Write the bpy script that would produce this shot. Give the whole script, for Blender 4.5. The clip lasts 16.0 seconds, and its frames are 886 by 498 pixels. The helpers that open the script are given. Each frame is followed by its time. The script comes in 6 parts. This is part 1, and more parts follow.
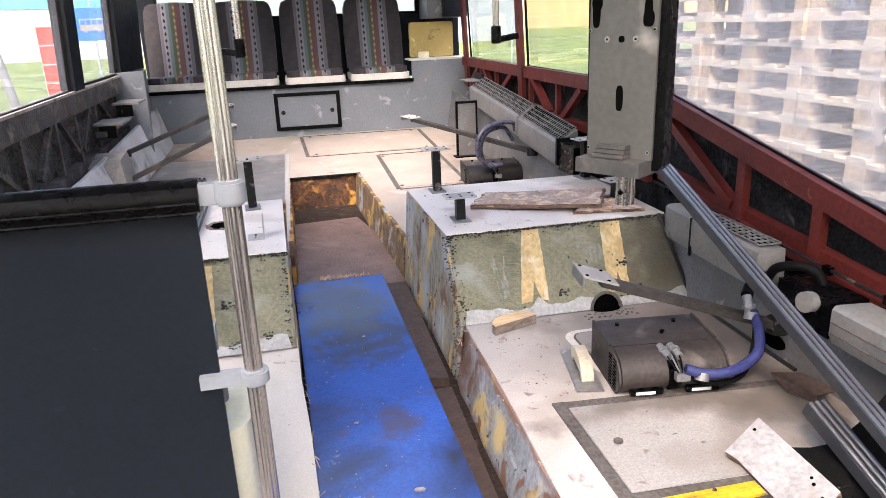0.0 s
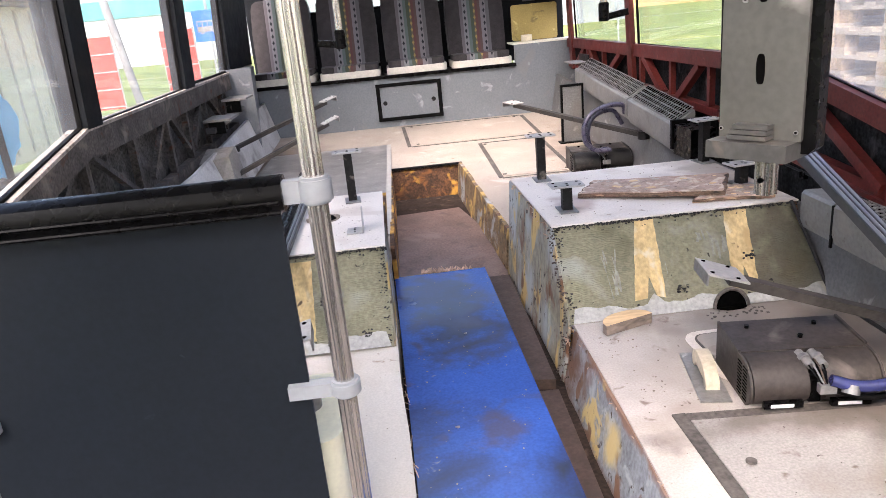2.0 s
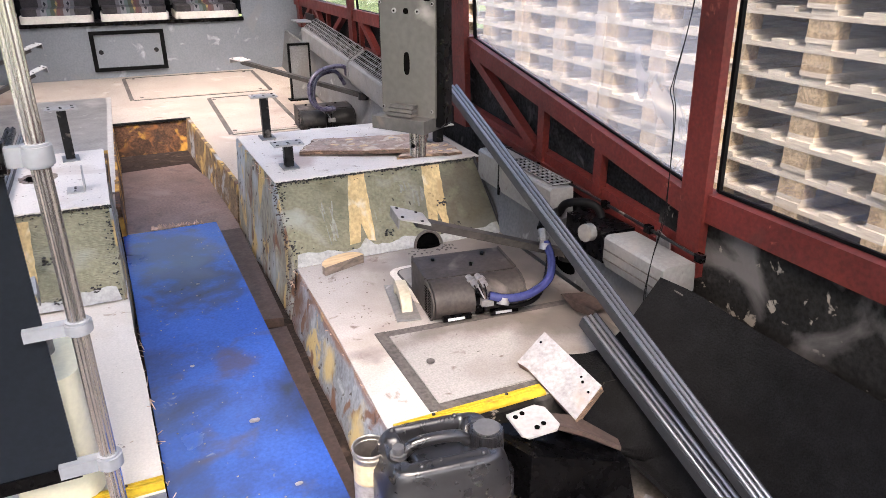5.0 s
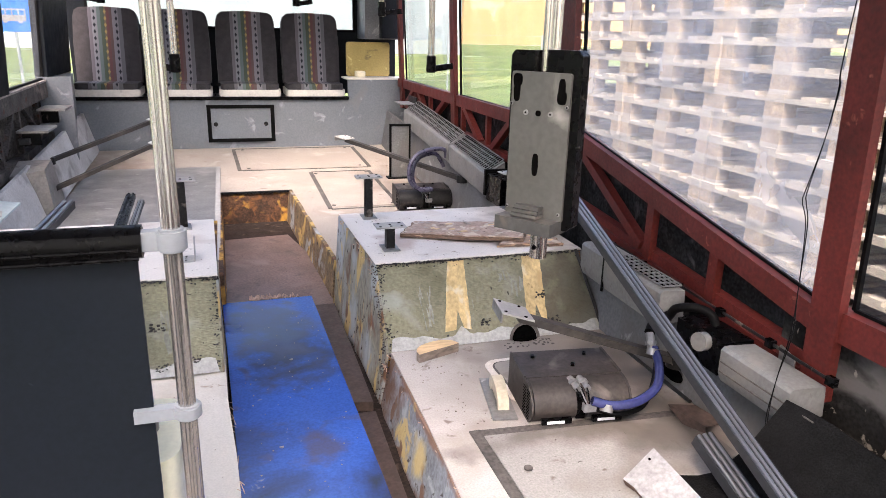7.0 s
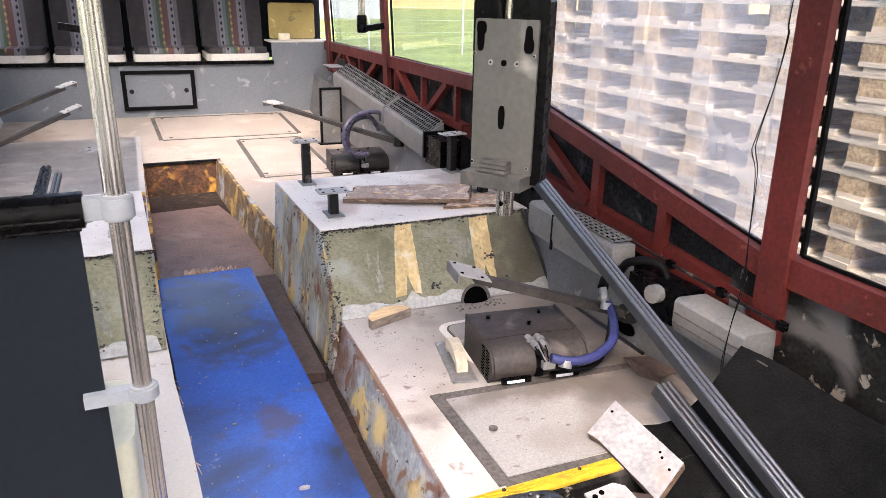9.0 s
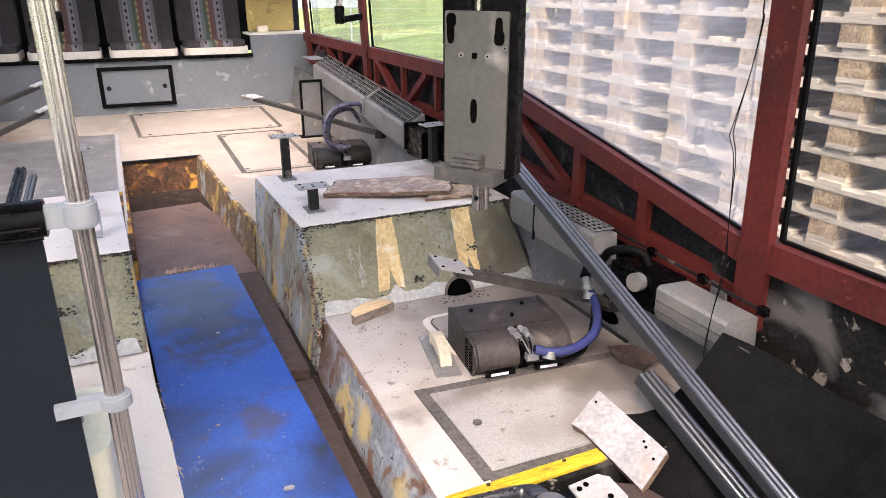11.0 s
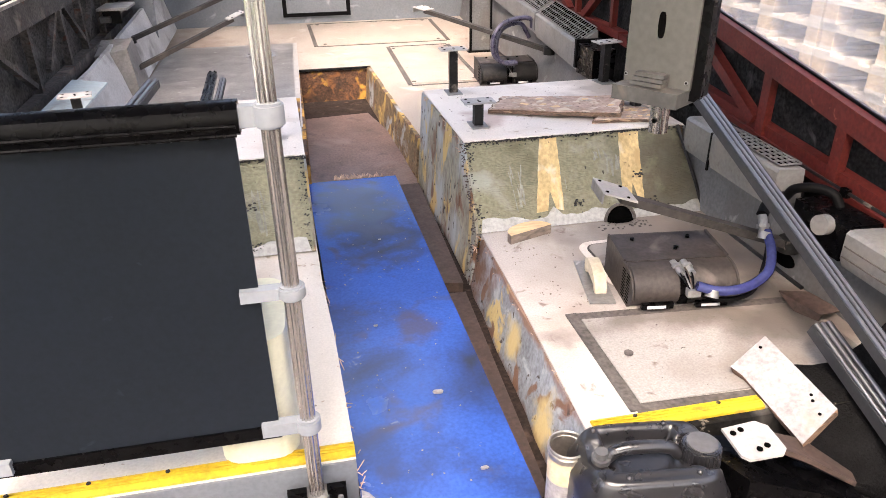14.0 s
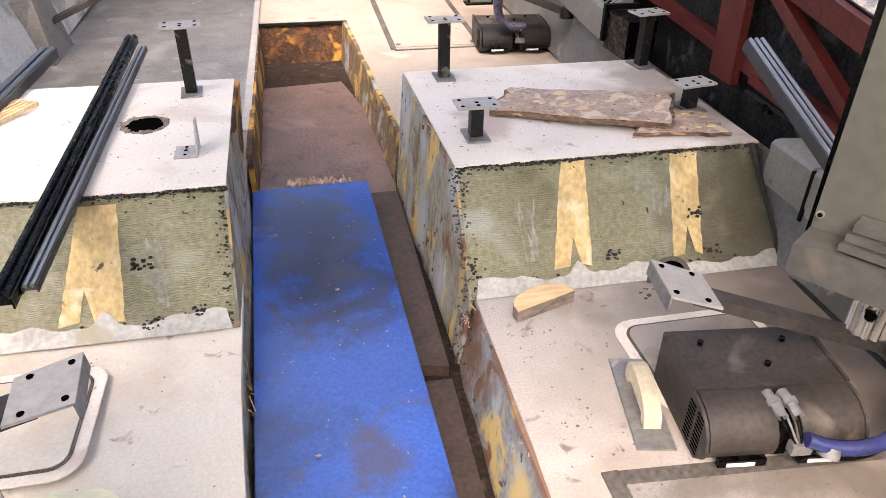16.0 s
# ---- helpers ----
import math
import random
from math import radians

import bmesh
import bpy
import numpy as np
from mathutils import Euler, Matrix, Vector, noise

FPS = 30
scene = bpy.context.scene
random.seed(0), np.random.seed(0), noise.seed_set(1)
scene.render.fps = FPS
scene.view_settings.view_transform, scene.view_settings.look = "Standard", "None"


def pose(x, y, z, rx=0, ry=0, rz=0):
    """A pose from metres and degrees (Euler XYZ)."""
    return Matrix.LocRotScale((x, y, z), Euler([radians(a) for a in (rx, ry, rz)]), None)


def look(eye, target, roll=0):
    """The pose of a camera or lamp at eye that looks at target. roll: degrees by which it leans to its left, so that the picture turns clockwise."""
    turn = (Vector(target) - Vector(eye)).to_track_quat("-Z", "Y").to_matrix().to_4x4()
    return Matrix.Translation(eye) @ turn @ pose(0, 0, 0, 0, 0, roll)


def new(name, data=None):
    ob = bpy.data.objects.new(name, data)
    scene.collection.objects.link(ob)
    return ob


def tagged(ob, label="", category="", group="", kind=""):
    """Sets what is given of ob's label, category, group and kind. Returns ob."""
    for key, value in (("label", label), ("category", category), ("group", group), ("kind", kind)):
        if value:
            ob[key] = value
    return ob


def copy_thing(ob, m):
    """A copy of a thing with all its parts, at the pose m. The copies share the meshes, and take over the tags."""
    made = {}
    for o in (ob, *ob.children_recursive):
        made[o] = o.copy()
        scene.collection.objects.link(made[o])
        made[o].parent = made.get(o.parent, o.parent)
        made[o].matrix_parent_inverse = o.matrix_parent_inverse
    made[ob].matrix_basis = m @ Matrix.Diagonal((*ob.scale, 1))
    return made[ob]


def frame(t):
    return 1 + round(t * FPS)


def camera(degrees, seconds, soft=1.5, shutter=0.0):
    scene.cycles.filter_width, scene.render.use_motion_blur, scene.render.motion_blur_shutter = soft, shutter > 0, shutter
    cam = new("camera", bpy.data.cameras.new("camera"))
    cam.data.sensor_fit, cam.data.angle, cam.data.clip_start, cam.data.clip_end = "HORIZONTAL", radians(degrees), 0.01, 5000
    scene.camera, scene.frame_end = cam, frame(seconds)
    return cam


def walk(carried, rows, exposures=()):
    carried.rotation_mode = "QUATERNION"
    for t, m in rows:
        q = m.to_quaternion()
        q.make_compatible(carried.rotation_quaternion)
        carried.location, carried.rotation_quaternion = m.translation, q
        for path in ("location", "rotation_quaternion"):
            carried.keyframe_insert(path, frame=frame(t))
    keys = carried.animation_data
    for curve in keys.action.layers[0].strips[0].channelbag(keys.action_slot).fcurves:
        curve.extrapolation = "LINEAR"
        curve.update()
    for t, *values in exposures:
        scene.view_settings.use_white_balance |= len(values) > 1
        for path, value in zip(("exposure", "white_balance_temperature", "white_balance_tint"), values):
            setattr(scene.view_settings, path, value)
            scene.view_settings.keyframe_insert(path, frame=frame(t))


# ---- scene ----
cam = camera(64.8, 16.0, soft=0.7)
PATH = [
    (0, (-0.15, 1.062, 1.166), (0.236, 2.923, 0.546), -2.3),
    (0.5, (-0.149, 1.067, 1.16), (0.214, 2.93, 0.528), -2.6),
    (1, (-0.149, 1.075, 1.159), (0.157, 2.94, 0.504), -3.2),
    (1.5, (-0.156, 1.098, 1.145), (0.033, 2.971, 0.468), -4.4),
    (2, (-0.129, 1.179, 1.146), (-0.039, 3.073, 0.512), -5.5),
    (2.5, (-0.139, 1.197, 1.176), (-0.079, 3.124, 0.646), -5.4),
    (3, (-0.122, 1.113, 1.203), (-0.083, 3.051, 0.709), -5.0),
    (3.5, (-0.094, 0.967, 1.211), (0.078, 2.877, 0.642), -4.4),
    (4, (-0.103, 0.909, 1.229), (0.412, 2.693, 0.486), -3.7),
    (4.2, (-0.11, 0.908, 1.225), (0.551, 2.608, 0.407), -3.3),
    (6.3, (-0.116, 0.88, 1.259), (0.677, 2.578, 0.561), 0.6),
    (6.5, (-0.116, 0.903, 1.262), (0.55, 2.679, 0.626), 0.8),
    (7, (-0.163, 0.984, 1.261), (0.419, 2.803, 0.668), 1.5),
    (7.5, (-0.199, 1.041, 1.242), (0.495, 2.808, 0.612), 2.0),
    (8, (-0.209, 1.042, 1.232), (0.545, 2.772, 0.57), 1.9),
    (8.5, (-0.214, 1.046, 1.229), (0.543, 2.77, 0.555), 1.6),
    (10.8, (-0.196, 1.056, 1.24), (0.617, 2.748, 0.549), 0.2),
    (11, (-0.184, 1.057, 1.239), (0.607, 2.752, 0.531), 0.1),
    (11.5, (-0.2, 1.048, 1.237), (0.472, 2.742, 0.414), -0.2),
    (12, (-0.206, 1.045, 1.234), (0.335, 2.729, 0.3), -0.9),
    (12.5, (-0.209, 1.043, 1.228), (0.263, 2.716, 0.239), -1.0),
    (13, (-0.213, 1.058, 1.233), (0.212, 2.773, 0.296), -0.9),
    (13.5, (-0.229, 1.07, 1.233), (0.158, 2.822, 0.348), -0.8),
    (14, (-0.201, 1.072, 1.229), (0.152, 2.817, 0.318), -0.8),
    (14.5, (-0.123, 1.134, 1.206), (0.19, 2.864, 0.254), -0.8),
    (15, (-0.01, 1.315, 1.203), (0.288, 3.033, 0.224), -0.3),
    (15.5, (-0.046, 1.548, 1.214), (0.305, 3.232, 0.193), 0.7),
    (16, (-0.024, 1.79, 1.202), (0.331, 3.442, 0.132), 0.8),
]
walk(cam, [(t, look(eye, target, roll)) for t, eye, target, roll in PATH],
     exposures=[(0, 2.72, 6400, 20), (2, 2.72, 6420, 20), (3, 2.54, 6450, 20), (3.5, 2.54, 6450, 20), (4.1, 2.68, 6430, 20), (6.5, 2.76, 6400, 20), (7, 2.64, 6400, 20), (8, 2.70, 6400, 20), (8.5, 2.72, 6400, 20), (11, 2.68, 6450, 20), (12, 2.92, 6680, 20), (13, 3.0, 6740, 20), (14, 2.95, 6800, 20), (16, 2.87, 7000, 20)])

# ---- daylight: bright overcast ----
world = bpy.data.worlds.new("sky")
scene.world = world
world.use_nodes = True
wn = world.node_tree
sky = wn.nodes.new("ShaderNodeTexSky")
sky.sky_type = 'NISHITA'
sky.sun_disc = False
sky.sun_elevation, sky.sun_rotation = radians(52), radians(205)
sky.air_density, sky.dust_density, sky.ozone_density = 1.0, 6.0, 0.4
wn.links.new(sky.outputs[0], wn.nodes["Background"].inputs[0])
wn.nodes["Background"].inputs[1].default_value = 0.15
sun_data = bpy.data.lights.new("sun", 'SUN')
sun_data.energy, sun_data.angle, sun_data.color = 0.5, radians(50), (1.0, 0.96, 0.9)
sun = new("sun", sun_data)
sun.matrix_world = look((-1.5, -5, 12), (0, 2, 0))


# ---- helpers for building ----
def V(*a):
    return Vector(a)


def mesh_from(name, bm, material, smooth=38):
    bmesh.ops.recalc_face_normals(bm, faces=bm.faces[:])
    me = bpy.data.meshes.new(name)
    bm.to_mesh(me)
    bm.free()
    me.materials.append(material)
    if smooth:
        me.polygons.foreach_set("use_smooth", [True] * len(me.polygons))
        me.set_sharp_from_angle(angle=radians(smooth))
    return me


def thing(name, label, category, at=(0, 0, 0), group="", kind=""):
    ob = new(name)
    ob.empty_display_size = 0.05
    ob.location = at
    return tagged(ob, label, category, group, kind)


def part(name, bm, material, parent, label="", smooth=38, kind=""):
    root = parent
    while root.parent:
        root = root.parent
    bm.transform(Matrix.Translation(-root.location))
    ob = new(name, mesh_from(name, bm, material, smooth))
    ob.parent = parent
    return tagged(ob, label, kind=kind)


def solid(name, bm, material, label="", category="", group="", kind="", smooth=38):
    return tagged(new(name, mesh_from(name, bm, material, smooth)), label, category, group, kind)


def box(bm, lo, hi, m=None):
    vs = [bm.verts.new((x, y, z)) for x in (lo[0], hi[0]) for y in (lo[1], hi[1]) for z in (lo[2], hi[2])]
    for f in ((0, 1, 3, 2), (4, 6, 7, 5), (0, 4, 5, 1), (2, 3, 7, 6), (0, 2, 6, 4), (1, 5, 7, 3)):
        bm.faces.new([vs[i] for i in f])
    if m:
        bmesh.ops.transform(bm, matrix=m, verts=vs)
    return vs


def hexa(bm, bottom, top):
    """A block between two four-cornered faces."""
    a = [bm.verts.new(p) for p in bottom]
    b = [bm.verts.new(p) for p in top]
    bm.faces.new(a[::-1])
    bm.faces.new(b)
    for i in range(4):
        j = (i + 1) % 4
        bm.faces.new((a[i], a[j], b[j], b[i]))
    return a + b


def slab(bm, pts, depth):
    """A flat outline given thickness along the vector depth."""
    d = Vector(depth)
    a = [bm.verts.new(p) for p in pts]
    b = [bm.verts.new(Vector(p) + d) for p in pts]
    bm.faces.new(a[::-1])
    bm.faces.new(b)
    n = len(a)
    for i in range(n):
        j = (i + 1) % n
        bm.faces.new((a[i], a[j], b[j], b[i]))
    return a + b


def rod(bm, p, q, r, seg=14, r2=None):
    p, q = Vector(p), Vector(q)
    m = Matrix.Translation((p + q) / 2) @ (q - p).to_track_quat("Z", "Y").to_matrix().to_4x4()
    return bmesh.ops.create_cone(bm, cap_ends=True, segments=seg, radius1=r, radius2=r if r2 is None else r2,
                                 depth=(q - p).length, matrix=m)["verts"]


def bar(bm, p, q, w, h, up=(0, 0, 1)):
    """A straight bar of w by h from p to q."""
    p, q = Vector(p), Vector(q)
    d = (q - p).normalized()
    s = d.cross(Vector(up)).normalized() * (w / 2)
    u = s.cross(d).normalized() * (h / 2)
    return hexa(bm, [p - s - u, p + s - u, p + s + u, p - s + u], [q - s - u, q + s - u, q + s + u, q - s + u])


def curve_pts(pts, n=8):
    out = []
    P = [Vector(p) for p in pts]
    P = [2 * P[0] - P[1]] + P + [2 * P[-1] - P[-2]]
    for i in range(1, len(P) - 2):
        for k in range(n):
            t = k / n
            a, b, c, d = P[i - 1], P[i], P[i + 1], P[i + 2]
            out.append(0.5 * (2 * b + (c - a) * t + (2 * a - 5 * b + 4 * c - d) * t * t + (3 * b - a - 3 * c + d) * t ** 3))
    return out + [P[-2]]


def hose(bm, pts, r, seg=10, n=8, ridge=0.0):
    pts = curve_pts(pts, n)
    rings, side = [], None
    for i, p in enumerate(pts):
        d = (pts[min(i + 1, len(pts) - 1)] - pts[max(i - 1, 0)]).normalized()
        side = (d.orthogonal() if side is None else side - d * side.dot(d)).normalized()
        up = d.cross(side)
        rr = r * (1 + (ridge if i % 2 else 0))
        rings.append([bm.verts.new(p + (side * math.cos(a) + up * math.sin(a)) * rr)
                      for a in (2 * math.pi * k / seg for k in range(seg))])
    for a, b in zip(rings, rings[1:]):
        for k in range(seg):
            bm.faces.new((a[k], a[(k + 1) % seg], b[(k + 1) % seg], b[k]))
    bm.faces.new(rings[0][::-1])
    bm.faces.new(rings[-1])


def bevel(bm, w, seg=2, angle=35):
    es = [e for e in bm.edges if len(e.link_faces) == 2 and e.calc_face_angle(0) > radians(angle)]
    bmesh.ops.bevel(bm, geom=es, offset=w, segments=seg, affect='EDGES', clamp_overlap=True)
    return bm


def B():
    return bmesh.new()


def bbox(lo, hi, w=0.0, seg=2, m=None):
    bm = B()
    box(bm, lo, hi)
    if w:
        bevel(bm, w, seg)
    if m:
        bm.transform(m)
    return bm


def jag(p, q, n, amp, rng):
    """A torn line from p to q, without its last point."""
    p, q = Vector(p), Vector(q)
    side = Vector((-(q - p).y, (q - p).x, 0)).normalized()
    return [p.lerp(q, i / n) + side * (rng.uniform(-amp, amp) if 0 < i else 0) for i in range(n)]


def rounded(x0, x1, y0, y1, r, z=0.0, n=5):
    out = []
    for cx, cy, a0 in ((x1 - r, y0 + r, -90), (x1 - r, y1 - r, 0), (x0 + r, y1 - r, 90), (x0 + r, y0 + r, 180)):
        out += [V(cx + r * math.cos(radians(a0 + 90 * k / n)), cy + r * math.sin(radians(a0 + 90 * k / n)), z) for k in range(n + 1)]
    return out


def clumps(bm, centres, r, rng, flat=0.6):
    """Lumpy crumbs, joined."""
    for c in centres:
        k = r * rng.uniform(0.5, 1.3)
        m = Matrix.Translation(c) @ Matrix.Rotation(rng.uniform(0, 6), 4, 'Z') @ Matrix.Diagonal((k * rng.uniform(.8, 1.5), k, k * flat, 1))
        vs = bmesh.ops.create_icosphere(bm, subdivisions=1, radius=1, matrix=m)["verts"]
        for v in vs:
            v.co += Vector([rng.uniform(-.25, .25) * k for _ in range(3)])


# ---- materials ----
def mat(name, base, rough=0.6, metal=0.0, var=0.25, scale=6.0, fine=90.0, bump=0.15, stains=(), stretch=(1, 1, 1), rvar=0.15,
        ridges=None, coat=0.0, local=False, spec=.5):
    """A surface with broad and fine variation in colour, stains (colour, scale, low, high), relief and uneven gloss."""
    m = bpy.data.materials.new(name)
    m.use_nodes = True
    nt = m.node_tree
    N, L = nt.nodes, nt.links
    p = N["Principled BSDF"]
    if local:
        src = N.new("ShaderNodeTexCoord").outputs["Object"]
    else:
        src = N.new("ShaderNodeNewGeometry").outputs["Position"]
    mp = N.new("ShaderNodeMapping")
    mp.inputs["Scale"].default_value = stretch
    L.new(src, mp.inputs[0])

    def noise_at(s, detail=5.0, off=0.0, dist=0.0):
        n = N.new("ShaderNodeTexNoise")
        n.inputs["Scale"].default_value, n.inputs["Detail"].default_value, n.inputs["Distortion"].default_value = s, detail, dist
        if off:
            o = N.new("ShaderNodeVectorMath")
            o.inputs[1].default_value = (off, off * 1.7, off * .6)
            L.new(mp.outputs[0], o.inputs[0])
            L.new(o.outputs[0], n.inputs["Vector"])
        else:
            L.new(mp.outputs[0], n.inputs["Vector"])
        return n.outputs["Fac"]

    def mixed(fac, a, b):
        x = N.new("ShaderNodeMix")
        x.data_type = 'RGBA'
        L.new(fac, x.inputs[0])
        for sock, v in ((x.inputs[6], a), (x.inputs[7], b)):
            if isinstance(v, tuple):
                sock.default_value = (*v, 1)
            else:
                L.new(v, sock)
        return x.outputs[2]

    def ramp(fac, lo, hi):
        r = N.new("ShaderNodeMapRange")
        r.inputs[1].default_value, r.inputs[2].default_value = lo, hi
        L.new(fac, r.inputs[0])
        return r.outputs[0]
    dark = tuple(c * (1 - var) for c in base)
    light = tuple(min(1.0, c * (1 + var)) for c in base)
    col = mixed(ramp(noise_at(scale), .3, .7), dark, light)
    g = ramp(noise_at(fine, 4, 3.1), .30, .68)
    grey = N.new("ShaderNodeMix")
    grey.data_type, grey.blend_type = 'RGBA', 'MULTIPLY'
    grey.inputs[0].default_value = min(1.0, var * 1.9)
    L.new(col, grey.inputs[6])
    L.new(g, grey.inputs[7])
    col = grey.outputs[2]
    for k, (c, s, lo, hi) in enumerate(stains):
        col = mixed(ramp(noise_at(s, 6, 5.3 + 7.7 * k, .6), lo, hi), col, c)
    L.new(col, p.inputs["Base Color"])
    r = N.new("ShaderNodeMapRange")
    r.inputs[3].default_value, r.inputs[4].default_value = max(.03, rough - rvar), min(1, rough + rvar)
    L.new(noise_at(scale * 2.3, 5, 11.0), r.inputs[0])
    L.new(r.outputs[0], p.inputs["Roughness"])
    p.inputs["Metallic"].default_value = metal
    p.inputs["Specular IOR Level"].default_value = spec
    if coat:
        p.inputs["Coat Weight"].default_value = coat
    h = noise_at(fine * .7, 6, 2.0)
    if ridges:
        w = N.new("ShaderNodeTexWave")
        w.inputs["Scale"].default_value, w.inputs["Distortion"].default_value = ridges
        w.inputs["Detail"].default_value, w.inputs["Detail Scale"].default_value = 2.0, 0.35
        w.bands_direction = 'Z'
        L.new(mp.outputs[0], w.inputs[0])
        a = N.new("ShaderNodeMath")
        L.new(h, a.inputs[0])
        L.new(w.outputs["Fac"], a.inputs[1])
        h = a.outputs[0]
    if bump:
        b = N.new("ShaderNodeBump")
        b.inputs["Strength"].default_value, b.inputs["Distance"].default_value = bump, 0.004
        L.new(h, b.inputs["Height"])
        L.new(b.outputs[0], p.inputs["Normal"])
    return m


M_DECK = mat("worn_linoleum", (.50, .468, .44), .62, var=.12, scale=2.2, fine=190, bump=.15,
             stains=(((.30, .25, .21), 3.0, .50, .74), ((.20, .155, .13), 20, .62, .72), ((.66, .62, .59), 6, .62, .8), ((.10, .08, .065), 75, .70, .74)))
M_LID = mat("dirty_hatch_linoleum", (.37, .35, .332), .6, var=.15, scale=2.6, fine=190, bump=.15,
            stains=(((.20, .17, .145), 2.4, .50, .72), ((.14, .11, .09), 20, .64, .72), ((.44, .41, .38), 5, .60, .78), ((.07, .055, .045), 75, .69, .73)))
M_REAR = mat("beige_linoleum", (.41, .355, .305), .6, var=.16, scale=2, fine=170, bump=.1,
             stains=(((.31, .245, .20), 2.6, .52, .76), ((.22, .17, .135), 22, .66, .74), ((.50, .45, .40), 6, .62, .78), ((.10, .08, .065), 80, .70, .74)))
# lighter copy of the deck linoleum: stronger daylight on the left, as colour
M_PALE = mat("daylit_left_linoleum", (.63, .595, .545), .6, var=.08, scale=2.2, fine=190, bump=.1,
             stains=(((.50, .43, .36), 4, .60, .80), ((.34, .28, .22), 22, .67, .74), ((.14, .11, .09), 75, .70, .74)))
M_WHITE = mat("pale_linoleum", (.74, .688, .636), .6, var=.085, scale=3, fine=150, bump=.1,
              stains=(((.5, .42, .36), 5, .58, .8), ((.3, .25, .2), 30, .66, .74), ((.12, .09, .07), 80, .70, .74)))
M_STRIP = mat("dirty_seam", (.115, .102, .091), .7, var=.3, scale=9)
M_OLIVE = mat("olive_adhesive", (.235, .228, .150), .55, var=.18, scale=5, fine=90, bump=.4, ridges=(75, 15.0),
              stains=(((.30, .31, .27), 5, .56, .72), ((.12, .11, .06), 7, .6, .75), ((.035, .03, .02), 60, .68, .72)))
M_OCHRE = mat("bare_ochre_ply", (.60, .45, .22), .7, var=.2, scale=12, stains=(((.4, .28, .13), 16, .56, .70), ((.62, .58, .44), 9, .58, .68), ((.08, .055, .03), 34, .66, .70)), stretch=(1, 1, .3))
M_SCRAPE = mat("scraped_adhesive", (.27, .275, .235), .65, var=.2, scale=18, bump=.3)
M_SMEAR = mat("grey_filler", (.44, .445, .44), .7, var=.16, scale=14, bump=.35, stains=(((.3, .28, .22), 12, .58, .7),))
M_ROT = mat("rotten_plywood", (.28, .265, .20), .75, var=.24, scale=11, fine=60, bump=.4, stretch=(1, 1.0, .6),
            stains=(((.33, .36, .375), 5, .46, .62), ((.50, .35, .13), 9, .55, .63), ((.14, .07, .04), 11, .55, .65), ((.03, .02, .015), 34, .62, .67)))
M_SIDE = mat("blue_grey_side_paint", (.27, .30, .325), .65, var=.22, scale=8, fine=80, bump=.5,
             stains=(((.36, .39, .41), 12, .56, .64), ((.52, .40, .17), 5.5, .60, .63), ((.16, .085, .05), 9, .58, .63), ((.04, .028, .02), 32, .62, .67)))
M_RUST = mat("rusty_steel", (.13, .06, .03), .8, var=.4, scale=9, bump=.5,
             stains=(((.50, .27, .045), 7, .52, .60), ((.25, .10, .03), 16, .56, .7), ((.03, .02, .016), 5, .6, .75)))
M_BROWN = mat("brown_board", (.185, .122, .102), .38, var=.3, scale=4, stains=(((.22, .17, .15), 4, .54, .75), ((.05, .03, .025), 9, .58, .72), ((.03, .02, .016), 50, .68, .73)))
# near-black brown: shade of the gaps beside the aisle boards, as colour
M_TRENCH = mat("shade_dark_trench", (.040, .027, .021), .8, spec=.2, var=.35, scale=7, bump=.5, stains=(((.10, .07, .055), 14, .58, .72),))
M_FARHOSE = mat("grey_violet_hose", (.055, .052, .085), .3, var=.2, scale=14, bump=.05)
M_SPLINT = mat("splintered_wood", (.66, .46, .34), .75, var=.3, scale=20, stretch=(1, .2, 1))
M_BLUE = mat("blue_coated_board", (.030, .098, .43), .22, var=.16, scale=3, fine=120, bump=.08,
             stains=(((.02, .024, .04), 2.3, .53, .70), ((.055, .06, .10), 8, .58, .76), ((.16, .19, .28), 34, .69, .78)), spec=.6)
M_GREYWALL = mat("grey_wall_paint", (.155, .172, .190), .45, var=.1, scale=3, stains=(((.17, .17, .17), 5, .62, .8), ((.4, .42, .44), 9, .64, .8)))
M_KICK = mat("grey_side_panel", (.125, .128, .13), .5, var=.18, scale=5, stains=(((.095, .088, .08), 4, .50, .70), ((.28, .28, .27), 12, .64, .74)))
M_PALEKICK = mat("pale_grey_side_panel", (.58, .585, .585), .5, var=.14, scale=5, stains=(((.17, .165, .16), 5, .54, .72), ((.42, .42, .41), 11, .64, .74)))
M_CASING = mat("dull_brown_grey_plastic", (.23, .222, .212), .5, var=.15, scale=8, stains=(((.07, .06, .055), 9, .56, .7), ((.2, .19, .18), 18, .64, .74)))
M_DKMOTOR = mat("dark_blower_metal", (.016, .015, .0145), .5, spec=.3, var=.3, scale=10, stains=(((.09, .075, .065), 9, .58, .75),))
M_WHITEBLD = mat("white_cladding", (.70, .72, .72), .7, var=.06, scale=.3, fine=3, bump=0)
M_TEAL = mat("teal_cladding", (.10, .36, .38), .7, var=.06, scale=.3, fine=3, bump=0)
# insulation of the left wall, its colour raised for the light on it
M_PALEFOAM = mat("daylit_grey_insulation", (.11, .103, .097), .85, spec=.1, var=.35, scale=9, bump=.6, stains=(((.16, .15, .14), 10, .55, .72), ((.02, .018, .016), 14, .58, .7)))
M_DUSTARM = mat("dusty_bracket_arm", (.034, .031, .029), .6, spec=.3, var=.25, scale=9, stains=(((.060, .052, .047), 6, .54, .72), ((.02, .018, .016), 16, .6, .7)))
